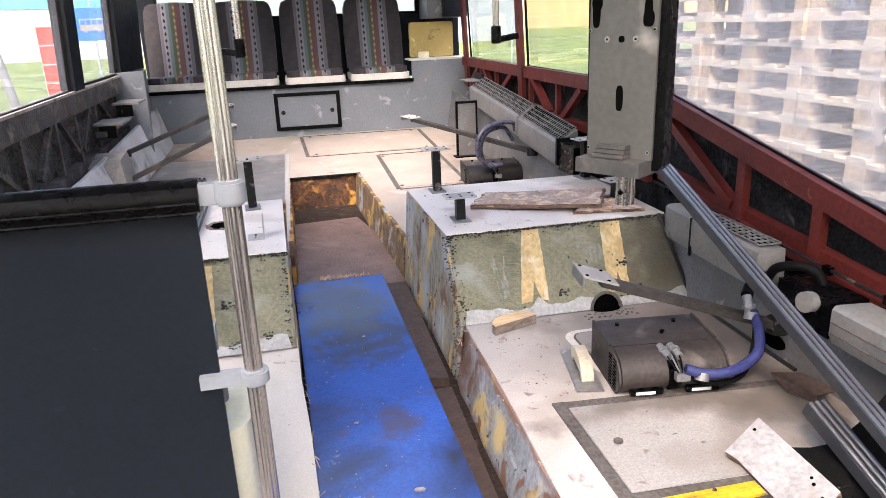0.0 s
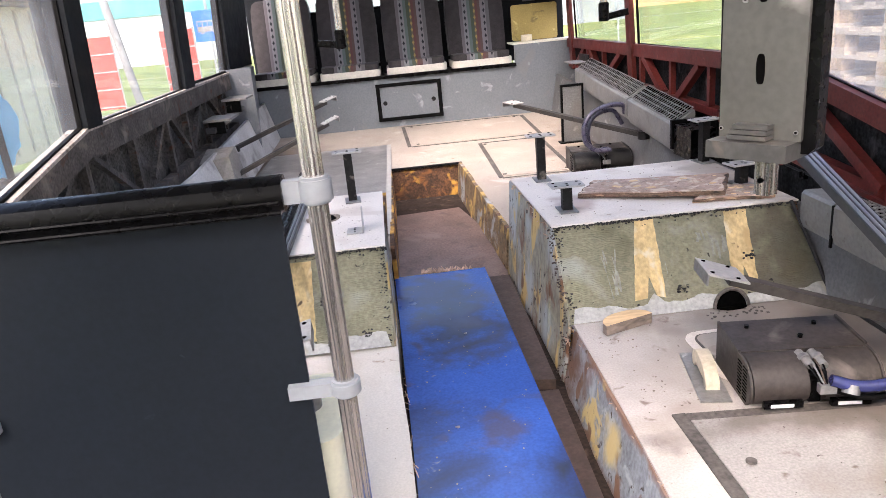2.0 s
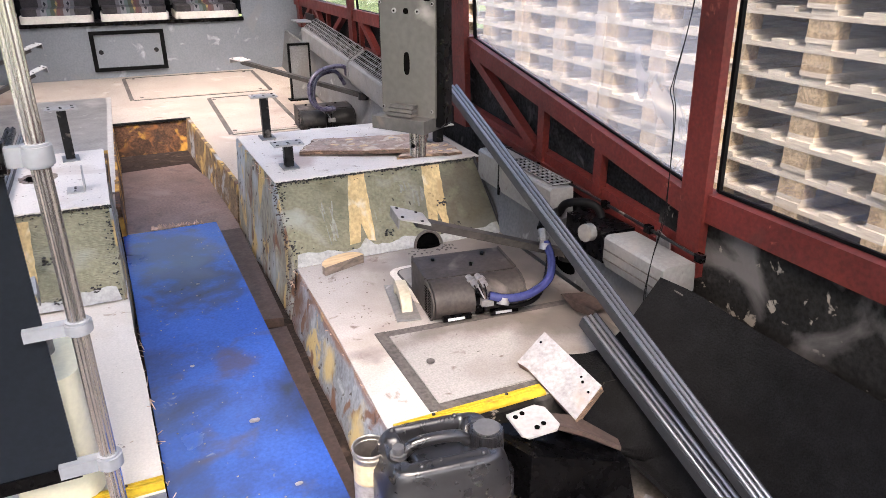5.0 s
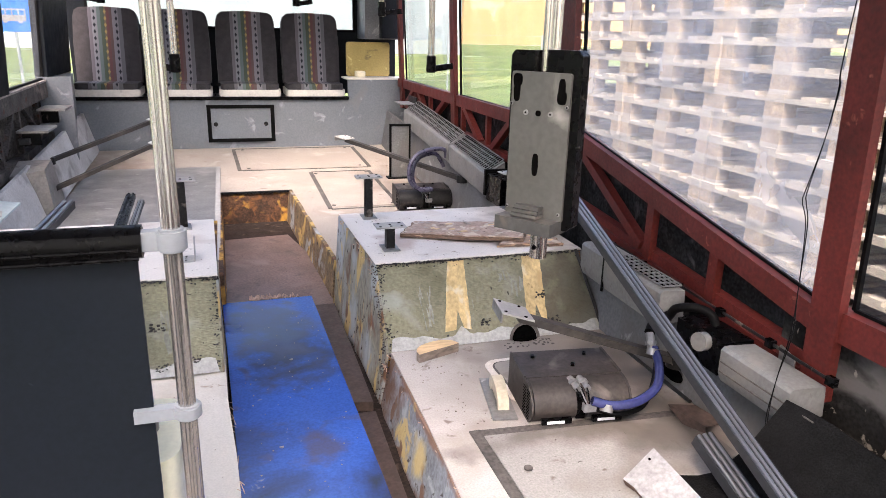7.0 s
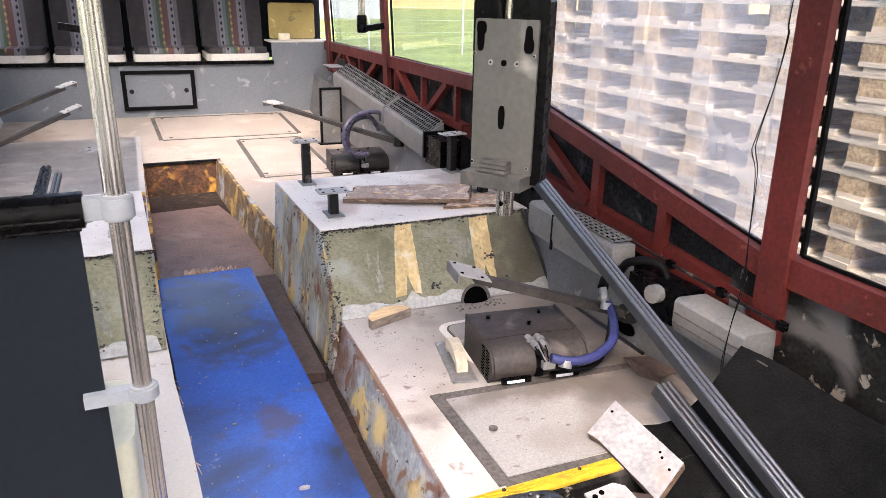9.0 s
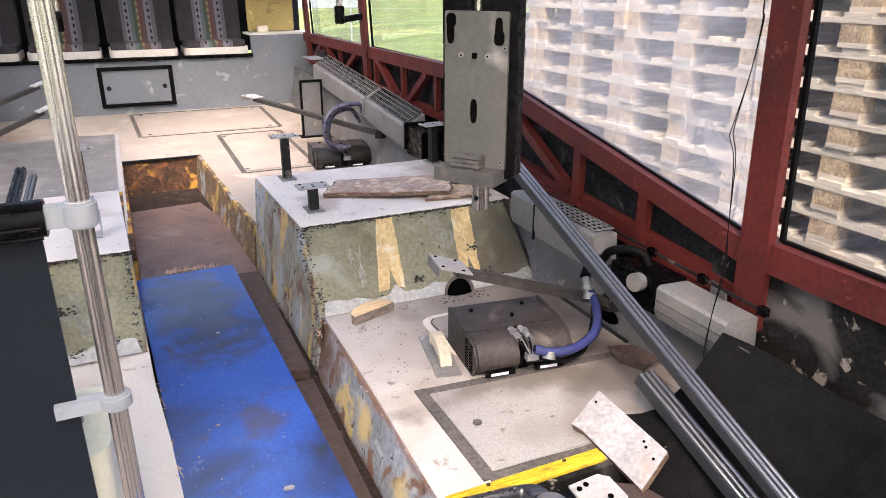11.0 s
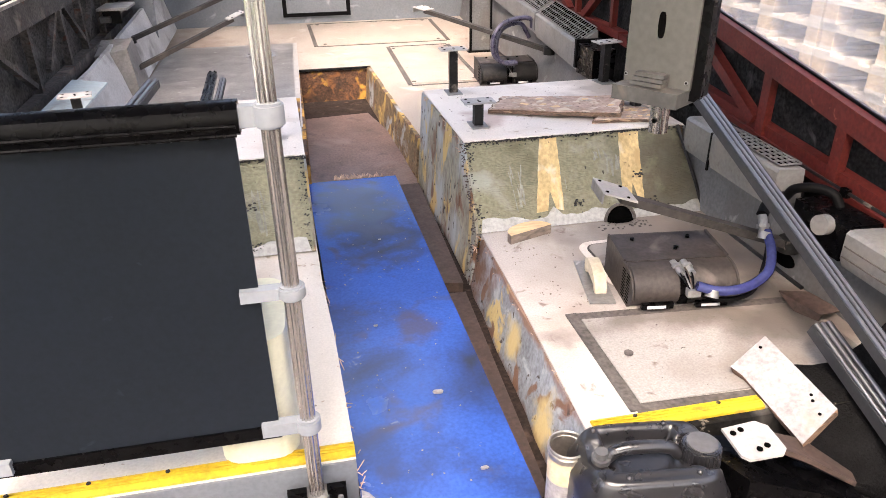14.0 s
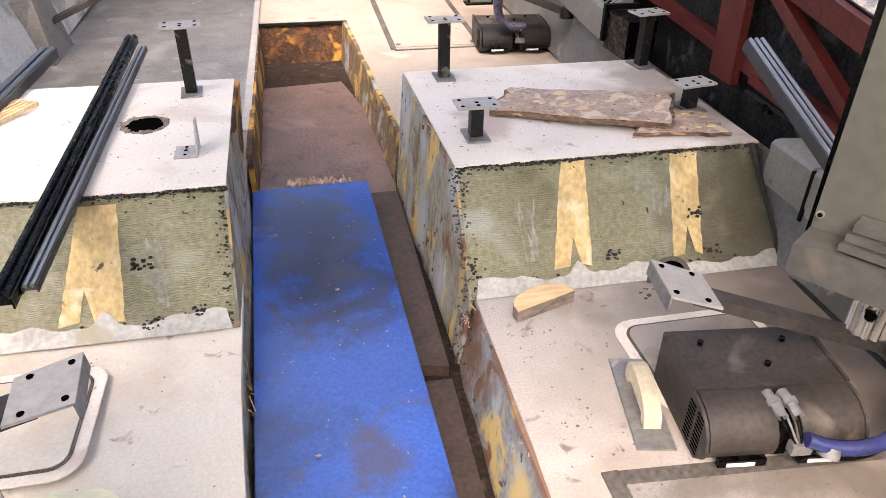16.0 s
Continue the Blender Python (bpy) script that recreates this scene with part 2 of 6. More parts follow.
M_PITSIDE = mat("rusty_ochre_side", (.22, .15, .08), .75, var=.35, scale=9, bump=.5, stains=(((.50, .33, .10), 8, .52, .62), ((.33, .35, .36), 6, .56, .64), ((.13, .06, .03), 12, .56, .66), ((.03, .02, .015), 30, .62, .67)))
M_PALECYAN = mat("pale_cyan_paint", (.52, .62, .64), .35, var=.1, scale=6, stains=(((.3, .32, .33), 8, .6, .75),))
M_RED = mat("red_primer", (.105, .017, .0135), .5, spec=.35, var=.22, scale=7, stains=(((.06, .02, .016), 12, .62, .74), ((.24, .08, .06), 26, .68, .76)))
M_SILLTOP = mat("aged_sill", (.42, .37, .33), .6, var=.25, scale=9, stains=(((.1, .07, .05), 12, .56, .7),))
M_DIRTSTEEL = mat("dirty_frame_steel", (.105, .095, .088), .6, spec=.2, var=.35, scale=9, stains=(((.2, .17, .15), 9, .56, .7), ((.09, .035, .02), 15, .6, .7)))
M_FOAM = mat("dark_insulation", (.028, .028, .029), .9, spec=.05, var=.35, scale=14, bump=.6, stains=(((.075, .075, .075), 10, .6, .72),))
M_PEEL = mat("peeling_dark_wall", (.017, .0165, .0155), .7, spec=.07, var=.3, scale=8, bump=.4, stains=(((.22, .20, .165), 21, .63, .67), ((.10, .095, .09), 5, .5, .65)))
M_PILLAR = mat("dark_grey_pillar", (.0105, .0125, .0155), .6, var=.15, scale=8, spec=.08)
M_BLACK = mat("black_plastic", (.0020, .0020, .0023), .28, spec=.12, var=.25, scale=18, stains=(((.016, .016, .016), 26, .68, .8),))
M_RUBBER = mat("black_rubber", (.0024, .0024, .0027), .6, spec=.10, var=.3, scale=20)
M_TAR = mat("black_glue", (.012, .011, .01), .55, var=.4, scale=60, bump=.5)
M_SCREEN = mat("charcoal_panel", (.0102, .0138, .0190), .45, spec=.16, var=.1, scale=3, bump=.03, stains=(((.04, .063, .07), 13, .68, .8),))
M_POLE = mat("fluted_aluminium", (.60, .575, .55), .20, metal=.92, var=.08, scale=12, bump=.03, stretch=(1, 1, .15))
M_CLAMP = mat("light_grey_plastic", (.27, .29, .31), .4, var=.05, scale=20, bump=.03)
M_ALU = mat("bare_aluminium", (.33, .335, .345), .30, metal=.95, var=.03, scale=10, bump=0, rvar=.03)
# aluminium with the shade of the profile grooves put into its colour
M_ALUDARK = mat("groove_shade_aluminium", (.06, .064, .07), .5, metal=.6, var=.1, scale=10, bump=.04)
M_SCRAP = mat("brown_scrap_metal", (.078, .053, .043), .55, var=.25, scale=14, stains=(((.05, .035, .03), 16, .55, .7),))
M_FOOT = mat("cast_grey_metal", (.078, .080, .078), .45, metal=.4, var=.15, scale=16, stains=(((.11, .10, .09), 20, .58, .7),))
M_SHEET = mat("scuffed_metal_sheet", (.30, .297, .29), .36, metal=.5, var=.15, scale=5, bump=.05, stains=(((.46, .45, .44), 4, .54, .72), ((.14, .14, .14), 3, .58, .76), ((.55, .55, .54), 16, .66, .74)))
M_STEEL = mat("grey_bracket_steel", (.28, .28, .28), .45, metal=.6, var=.15, scale=14, stains=(((.2, .18, .16), 18, .6, .72),))
M_DKSTEEL = mat("black_bracket_steel", (.013, .013, .0135), .5, spec=.2, metal=.0, var=.3, scale=18, stains=(((.16, .14, .12), 26, .62, .74),))
M_WHITESTEEL = mat("white_bracket_paint", (.385, .375, .362), .45, var=.1, scale=20, stains=(((.3, .28, .27), 30, .64, .74),))
M_PLATE = mat("satin_aluminium_plate", (.108, .109, .101), .48, metal=.55, var=.08, scale=10, bump=.03, stains=(((.3, .29, .27), 8, .6, .8),))
M_HEATER = mat("heater_casing", (.185, .187, .184), .45, metal=.15, var=.12, scale=8, stains=(((.20, .19, .175), 7, .54, .72), ((.10, .09, .08), 40, .68, .73)))
M_YELLOW = mat("yellow_step_edge", (.60, .41, .02), .45, var=.15, scale=14, stains=(((.33, .22, .03), 22, .6, .72),))
M_MOTOR = mat("dusty_blower_metal", (.056, .047, .042), .5, metal=.35, var=.2, scale=10, stains=(((.22, .19, .165), 8, .55, .75),))
M_HOSE = mat("blue_grey_hose", (.030, .036, .125), .17, var=.12, scale=20, bump=.03, rvar=.05)
M_LOWFLOOR = mat("dusty_low_floor", (.30, .265, .23), .75, var=.2, scale=6, stains=(((.14, .12, .1), 8, .56, .7),))
M_BOARDTOP = mat("peeling_board", (.46, .335, .27), .75, var=.2, scale=18, bump=.6, stains=(((.56, .47, .38), 16, .54, .60), ((.33, .21, .16), 24, .60, .68), ((.10, .06, .045), 50, .66, .70)))
M_SLABWHITE = mat("white_faced_board", (.35, .338, .34), .6, var=.2, scale=8, stains=(((.33, .25, .20), 9, .60, .74), ((.25, .2, .17), 26, .66, .74)))
M_LAYERS = mat("broken_ply_layers", (.20, .125, .085), .8, var=.35, scale=26, stretch=(1, 1, 6), stains=(((.42, .27, .17), 14, .58, .66), ((.04, .028, .02), 18, .58, .66)))
M_CHIP = mat("fresh_wood", (.72, .52, .30), .65, var=.15, scale=20, stretch=(.3, 1, 1))
M_OLDWOOD = mat("grey_wood", (.26, .21, .175), .75, var=.25, scale=24, stretch=(.25, 1, 1))
M_BONE = mat("cream_handle", (.55, .49, .37), .45, var=.12, scale=25, stains=(((.4, .3, .2), 30, .64, .74),))
M_MAT = mat("black_floor_mat", (.0085, .0085, .009), .85, spec=.08, var=.35, scale=20, fine=260, bump=.7)
M_CEIL = mat("ceiling_panel", (.33, .33, .325), .6, var=.06, scale=3)
M_FOAMY = mat("yellow_foam_panel", (.42, .32, .11), .8, var=.12, scale=5, bump=.2, stains=(((.16, .13, .06), 9, .6, .7), ((.6, .5, .2), 14, .62, .7)))
M_TAPE = mat("masking_tape", (.75, .68, .5), .7, var=.08, scale=20)
M_SEATBASE = mat("cream_seat_shell", (.62, .60, .54), .4, var=.08, scale=12, stains=(((.3, .28, .24), 16, .64, .76),))
M_DARKWOOL = mat("dark_back_shell", (.04, .04, .043), .6, var=.2, scale=18)
M_WHITECAN = mat("translucent_plastic", (.74, .73, .55), .35, var=.06, scale=8, bump=.03)
M_TINLABEL = mat("tin_label", (.66, .56, .36), .5, var=.12, scale=14, stains=(((.4, .26, .1), 12, .6, .72),))
M_TIN = mat("tin_metal", (.55, .52, .47), .35, metal=.9, var=.12, scale=18)
M_CANISTER = mat("scuffed_black_plastic", (.014, .014, .0155), .30, spec=.9, var=.2, scale=14, bump=.06, stains=(((.05, .05, .052), 22, .64, .76),))
M_CAP = mat("dark_grey_plastic", (.09, .09, .092), .4, var=.15, scale=22, bump=.05)
M_LABELWHITE = mat("white_label", (.62, .62, .62), .4, var=.03, scale=30, bump=0)
M_LABELRED = mat("red_label", (.70, .03, .02), .4, var=.05, scale=30, bump=0)
M_INK = mat("black_print", (.02, .02, .02), .5, var=.05, scale=30, bump=0)
M_VOID = mat("dark_hole", (.003, .003, .003), .9, spec=0, var=.2, scale=20)
M_GRASS = mat("meadow", (.14, .195, .04), .9, var=.3, scale=.6, fine=9, bump=.5, stains=(((.22, .23, .05), .35, .55, .75),))
M_PALLET = mat("pallet_wood", (.50, .435, .35), .75, var=.2, scale=7, fine=60, stretch=(1, .3, 3), stains=(((.42, .33, .24), 5, .56, .72),))
M_BLOCK = mat("pallet_block", (.44, .32, .19), .85, var=.3, scale=14, fine=80, bump=.6)
M_ORANGE = mat("orange_facade", (.45, .29, .13), .7, var=.06, scale=.4, fine=4, bump=0)
M_PALEBLD = mat("pale_facade", (.27, .31, .32), .7, var=.08, scale=.3, fine=3, bump=0)
M_REDPANEL = mat("red_hoarding", (.55, .07, .05), .6, var=.12, scale=2)
M_GALV = mat("galvanised_post", (.42, .44, .45), .45, metal=.4, var=.08, scale=6)
M_SIGNBLUE = mat("sign_blue", (.02, .16, .62), .4, var=.04, scale=9, bump=0)
M_VANBEIGE = mat("beige_bodywork", (.58, .55, .43), .4, var=.08, scale=2)
M_VANBLUE = mat("blue_bodywork", (.11, .47, .82), .4, var=.08, scale=3)


def glass(name, dust, haze=(.8, .82, .84), scale=3.0, lo=.3, hi=.75, base=.25, tint=(.93, .96, .95)):
    """A thin clear pane with a film of dust that follows the wiping."""
    m = bpy.data.materials.new(name)
    m.use_nodes = True
    nt = m.node_tree
    N, L = nt.nodes, nt.links
    N.remove(N["Principled BSDF"])
    tr, gl, df = N.new("ShaderNodeBsdfTransparent"), N.new("ShaderNodeBsdfGlossy"), N.new("ShaderNodeBsdfTranslucent")
    tr.inputs[0].default_value = (*tint, 1)
    gl.inputs["Roughness"].default_value = .02
    df.inputs[0].default_value = (*haze, 1)
    lw = N.new("ShaderNodeLayerWeight")
    lw.inputs[0].default_value = .5
    pw = N.new("ShaderNodeMath")
    pw.operation = 'POWER'
    pw.inputs[1].default_value = 5.0
    L.new(lw.outputs["Facing"], pw.inputs[0])
    fr = N.new("ShaderNodeMath")
    fr.operation = 'MULTIPLY_ADD'
    fr.inputs[1].default_value, fr.inputs[2].default_value = .6, .03
    L.new(pw.outputs[0], fr.inputs[0])
    a, b = N.new("ShaderNodeMixShader"), N.new("ShaderNodeMixShader")
    L.new(fr.outputs[0], a.inputs[0])
    L.new(tr.outputs[0], a.inputs[1])
    L.new(gl.outputs[0], a.inputs[2])
    pos = N.new("ShaderNodeNewGeometry")
    n = N.new("ShaderNodeTexNoise")
    n.inputs["Scale"].default_value, n.inputs["Detail"].default_value, n.inputs["Distortion"].default_value = scale, 6, .8
    L.new(pos.outputs["Position"], n.inputs["Vector"])
    r = N.new("ShaderNodeMapRange")
    r.inputs[1].default_value, r.inputs[2].default_value, r.inputs[3].default_value, r.inputs[4].default_value = lo, hi, dust * base, dust
    L.new(n.outputs["Fac"], r.inputs[0])
    L.new(r.outputs[0], b.inputs[0])
    L.new(a.outputs[0], b.inputs[1])
    L.new(df.outputs[0], b.inputs[2])
    L.new(b.outputs[0], N["Material Output"].inputs[0])
    return m


M_GLASS = glass("window_glass", .05, tint=(.82, .85, .85))
M_CLEAR = glass("clear_glass", .05)
M_HAZY = glass("fogged_window_glass", .31, scale=3.4, lo=.36, hi=.70, base=.45)


def fabric():
    """Charcoal moquette with a band of coloured stripes and rows of diamonds down the middle."""
    m = mat("striped_moquette", (.040, .035, .038), .9, var=.25, scale=18, fine=300, bump=.3, local=True)
    nt = m.node_tree
    N, L = nt.nodes, nt.links
    p = N["Principled BSDF"]
    old = p.inputs["Base Color"].links[0].from_socket
    tc, sep = N.new("ShaderNodeTexCoord"), N.new("ShaderNodeSeparateXYZ")
    L.new(tc.outputs["Object"], sep.inputs[0])
    rp = N.new("ShaderNodeMapRange")
    rp.inputs[1].default_value, rp.inputs[2].default_value = -.12, .12
    L.new(sep.outputs[0], rp.inputs[0])
    cr = N.new("ShaderNodeValToRGB")
    cr.color_ramp.interpolation = 'CONSTANT'
    stops = ((0, (.11, .10, .115)), (.10, (.17, .17, .19)), (.26, (.09, .12, .12)), (.36, (.055, .072, .05)), (.47, (.11, .085, .06)),
             (.53, (.105, .045, .045)), (.62, (.09, .055, .055)), (.70, (.17, .16, .18)), (.88, (.10, .10, .11)))
    while len(cr.color_ramp.elements) < len(stops):
        cr.color_ramp.elements.new(.5)
    for e, (pos, c) in zip(cr.color_ramp.elements, stops):
        e.position, e.color = pos, (*c, 1)
    L.new(rp.outputs[0], cr.inputs[0])

    def math2(op, a, b):
        n = N.new("ShaderNodeMath")
        n.operation = op
        for s, v in zip(n.inputs, (a, b)):
            if isinstance(v, (int, float)):
                s.default_value = v
            else:
                L.new(v, s)
        return n.outputs[0]
    fz = math2('ABSOLUTE', math2('SUBTRACT', math2('FRACT', math2('MULTIPLY', math2('ADD', sep.outputs[2], sep.outputs[1]), 17.0), 0), .5), 0)
    col = cr.outputs[0]
    for x, c in ((-.078, (.012, .012, .02)), (.0, (.26, .19, .07)), (.078, (.012, .012, .02))):
        dx = math2('MULTIPLY', math2('ABSOLUTE', math2('SUBTRACT', sep.outputs[0], x), 0), 36.0)
        dot = math2('LESS_THAN', math2('ADD', dx, fz), .36)
        mx = N.new("ShaderNodeMix")
        mx.data_type = 'RGBA'
        L.new(dot, mx.inputs[0])
        L.new(col, mx.inputs[6])
        mx.inputs[7].default_value = (*c, 1)
        col = mx.outputs[2]
    band = math2('LESS_THAN', math2('ABSOLUTE', sep.outputs[0], 0), .12)
    mx = N.new("ShaderNodeMix")
    mx.data_type = 'RGBA'
    L.new(band, mx.inputs[0])
    L.new(old, mx.inputs[6])
    L.new(col, mx.inputs[7])
    L.new(mx.outputs[2], p.inputs["Base Color"])
    return m


M_FABRIC = fabric()


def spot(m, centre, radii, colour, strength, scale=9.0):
    """A ragged patch of another colour round centre on a surface."""
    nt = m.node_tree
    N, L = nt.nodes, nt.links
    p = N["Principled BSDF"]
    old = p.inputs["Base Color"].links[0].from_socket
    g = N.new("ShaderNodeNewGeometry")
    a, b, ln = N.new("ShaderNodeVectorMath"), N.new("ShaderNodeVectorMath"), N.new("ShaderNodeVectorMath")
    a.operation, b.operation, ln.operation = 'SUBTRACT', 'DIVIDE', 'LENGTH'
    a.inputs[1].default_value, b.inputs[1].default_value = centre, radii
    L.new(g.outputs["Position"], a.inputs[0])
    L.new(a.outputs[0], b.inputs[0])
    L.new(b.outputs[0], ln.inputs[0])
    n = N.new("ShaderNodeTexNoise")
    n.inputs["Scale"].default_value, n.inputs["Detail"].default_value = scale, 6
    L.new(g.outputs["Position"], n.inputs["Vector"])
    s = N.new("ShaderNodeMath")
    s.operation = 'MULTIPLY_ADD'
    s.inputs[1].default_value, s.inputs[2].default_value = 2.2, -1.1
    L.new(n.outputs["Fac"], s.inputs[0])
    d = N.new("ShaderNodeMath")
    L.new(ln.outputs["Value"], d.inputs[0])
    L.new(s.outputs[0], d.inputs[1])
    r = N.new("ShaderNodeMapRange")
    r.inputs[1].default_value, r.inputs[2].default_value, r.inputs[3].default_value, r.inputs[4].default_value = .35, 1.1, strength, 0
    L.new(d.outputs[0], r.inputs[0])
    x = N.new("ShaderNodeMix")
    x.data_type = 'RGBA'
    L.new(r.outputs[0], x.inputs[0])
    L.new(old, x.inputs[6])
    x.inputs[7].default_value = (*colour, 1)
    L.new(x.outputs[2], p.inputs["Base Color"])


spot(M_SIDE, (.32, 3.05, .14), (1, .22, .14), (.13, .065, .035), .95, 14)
spot(M_SIDE, (.32, 2.58, .15), (1, .06, .07), (.55, .43, .19), .95, 16)
spot(M_SIDE, (.32, 2.28, .10), (1, .07, .09), (.55, .43, .19), .95, 16)
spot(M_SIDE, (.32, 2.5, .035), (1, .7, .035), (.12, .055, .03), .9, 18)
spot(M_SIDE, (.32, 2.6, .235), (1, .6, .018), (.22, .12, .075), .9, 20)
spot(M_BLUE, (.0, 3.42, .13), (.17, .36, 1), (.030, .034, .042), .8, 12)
# one steel-blue patch paints the sheen of the board's far half
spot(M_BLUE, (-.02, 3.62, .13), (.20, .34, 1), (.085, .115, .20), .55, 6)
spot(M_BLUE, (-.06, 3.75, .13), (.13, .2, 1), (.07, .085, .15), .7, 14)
spot(M_BLUE, (.05, 2.72, .13), (.07, .09, 1), (.06, .05, .05), .7, 16)
spot(M_BLUE, (-.1, 2.2, .13), (.15, .14, 1), (.02, .035, .11), .7, 8)
spot(M_DECK, (.75, 2.75, .24), (.36, .30, 1), (.30, .265, .235), .75, 5)
# right deck and lid darker towards the wall
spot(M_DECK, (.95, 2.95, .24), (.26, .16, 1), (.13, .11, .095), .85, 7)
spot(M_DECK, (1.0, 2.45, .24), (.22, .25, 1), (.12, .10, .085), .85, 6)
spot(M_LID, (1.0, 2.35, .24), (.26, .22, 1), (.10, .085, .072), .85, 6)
# lid darker along the blower's front
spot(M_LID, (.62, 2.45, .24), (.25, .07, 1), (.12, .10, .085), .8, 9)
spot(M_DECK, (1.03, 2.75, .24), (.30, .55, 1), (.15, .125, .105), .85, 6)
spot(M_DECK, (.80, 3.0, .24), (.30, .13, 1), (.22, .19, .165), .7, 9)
spot(M_LID, (.75, 2.22, .24), (.20, .09, 1), (.20, .17, .145), .6, 8)
spot(M_PALE, (-.6, 2.9, .24), (.35, .15, 1), (.40, .33, .27), .6, 8)
# deck darker along the same line
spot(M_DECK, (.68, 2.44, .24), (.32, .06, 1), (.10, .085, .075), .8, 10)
# podium top darker towards the right wall
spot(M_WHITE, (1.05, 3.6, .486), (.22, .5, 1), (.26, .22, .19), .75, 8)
spot(M_WHITE, (.45, 3.5, .486), (.10, .14, 1), (.42, .30, .25), .7, 12)
# rear floor darker beside the corner column and along the right wall
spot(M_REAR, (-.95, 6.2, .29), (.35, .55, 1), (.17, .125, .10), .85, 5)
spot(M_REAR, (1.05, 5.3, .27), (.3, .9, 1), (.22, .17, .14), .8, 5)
# olive front darker at its wall end
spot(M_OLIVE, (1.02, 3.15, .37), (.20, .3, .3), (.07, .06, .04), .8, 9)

# ---- shell of the bus ----
rng = random.Random(7)


def XW(y):
    """Inner face of the window frames on the +x side, which runs slightly askew."""
    return 1.199 + 0.0137 * (y - 2.2)


XL = -1.2
TUMBLE = 0.05  # inward lean of the window walls for each metre above the sill


def lean(z):
    return TUMBLE * max(0.0, z - .80)


DECK, PODIUM, LOW = 0.24, 0.486, -0.05
FRONT, BACK, TOP = -1.9, 7.5, 2.08


def zfloor(y):
    """Height of the rear deck, which rises gently to the back bench."""
    if y < 6.1:
        return 0.25 + 0.022 * max(0.0, (y - 4.66)) / 1.44
    return 0.272 + 0.063 * (y - 6.1) / 0.7


# outdoors
bm = B()
bmesh.ops.create_grid(bm, x_segments=8, y_segments=8, size=900, matrix=Matrix.Translation((0, 0, -0.62)))
solid("ground", bm, M_GRASS, "mown green meadow with yellowish patches", "ground", kind="structure")

# low entrance floor, where the camera stands
solid("floor", bbox((-1.24, FRONT, LOW - .06), (1.26, 2.07, LOW)), M_LOWFLOOR, "dusty bare floor of the entrance area", "floor", kind="structure")

# trench: floor, pit and sides
bm = B()
box(bm, (-.34, 1.9, -.02), (.40, 5.52, .055))
solid("trench_floor", bm, M_TRENCH, "brown sunken aisle floor with gap shade in its colour", "floor", kind="structure")

# deck plates: outlines with the aisle edge slightly out of line
left_deck = [V(-1.24, 2.155, .21), V(-.168, 2.155, .21)] + [V(x, y, .21 + .03 * min(1, (y - 2.155) / .9)) for x, y in ((-.172, 2.3), (-.181, 2.6), (-.196, 2.85), (-.205, 3.3), (-1.24, 3.3))][0:]
right_deck = [V(.302, 2.085, DECK), V(1.26, 2.085, DECK), V(1.26, 3.3, DECK), V(.325, 3.3, DECK), V(.326, 3.05, DECK), V(.320, 2.6, DECK)]
bm = B()
slab(bm, left_deck, (0, 0, -.02))
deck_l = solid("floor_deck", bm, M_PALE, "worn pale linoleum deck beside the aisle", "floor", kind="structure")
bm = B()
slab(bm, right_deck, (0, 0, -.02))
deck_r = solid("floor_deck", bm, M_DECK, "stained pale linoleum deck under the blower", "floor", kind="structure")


def riser(name, a, b, z0, z1, lean, material, parent, label="", t=.018, n=10):
    """A thin upright board along the aisle from a to b, its lower edge leaning by lean towards the aisle, torn along the top."""
    bm = B()
    a, b = Vector((*a, 0)), Vector((*b, 0))
    side = Vector((-(b - a).y, (b - a).x, 0)).normalized()
    P = []
    for i in range(n + 1):
        c = a.lerp(b, i / n)
        w = rng.uniform(-.004, .004)
        P.append([bm.verts.new(c + side * o + Vector((0, 0, z))) for o, z in
                  ((lean + w, z0), (w, z1 - abs(w)), (w - t, z1 - abs(w)), (lean + w - t, z0))])
    for p, q in zip(P, P[1:]):
        for k in range(4):
            bm.faces.new((p[k], p[(k + 1) % 4], q[(k + 1) % 4], q[k]))
    bm.faces.new(P[0])
    bm.faces.new(P[-1][::-1])
    return part(name, bm, material, parent, label)


riser("side_board", (-.206, 3.05), (-.172, 2.17), -.03, .205, .004, M_ROT, deck_l, "frayed plywood edge, grey and rusty")
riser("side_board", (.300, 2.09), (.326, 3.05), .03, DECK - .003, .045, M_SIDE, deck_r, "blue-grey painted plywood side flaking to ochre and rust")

# torn wood fibres and crumbs along the left edge of the aisle
bm = B()
for i in range(40):
    y = rng.uniform(2.1, 3.05)
    x = -.168 - .038 * (y - 2.1) / .95
    p = V(x + rng.uniform(-.002, .01), y, DECK - rng.uniform(0, .16))
    rod(bm, p, p + V(rng.uniform(0, .02), rng.uniform(-.025, .025), rng.uniform(-.03, .02)), .0012, 4)
part("splinters", bm, M_SPLINT, deck_l, "torn wood fibres", kind="stuff")

# front faces of the decks
bm = B()
box(bm, (-1.24, 2.150, LOW), (-.168, 2.166, .206))
bevel(bm, .003)
step_l = solid("step_front", bm, M_GREYWALL, "grey painted step front below the yellow edge", "step", kind="structure")
bm = B()
slab(bm, [V(-.166, 2.0, -.05), V(-.166, 2.05, .215), V(-.152, 2.05, .205), V(.06, 2.0, -.05)], (0, .012, 0))
solid("pale_board", bm, M_SLABWHITE, "pale offcut board leaning at the end of the aisle", "board")
bm = B()
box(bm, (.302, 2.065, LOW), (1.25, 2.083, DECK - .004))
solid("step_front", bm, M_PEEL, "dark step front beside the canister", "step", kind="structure")


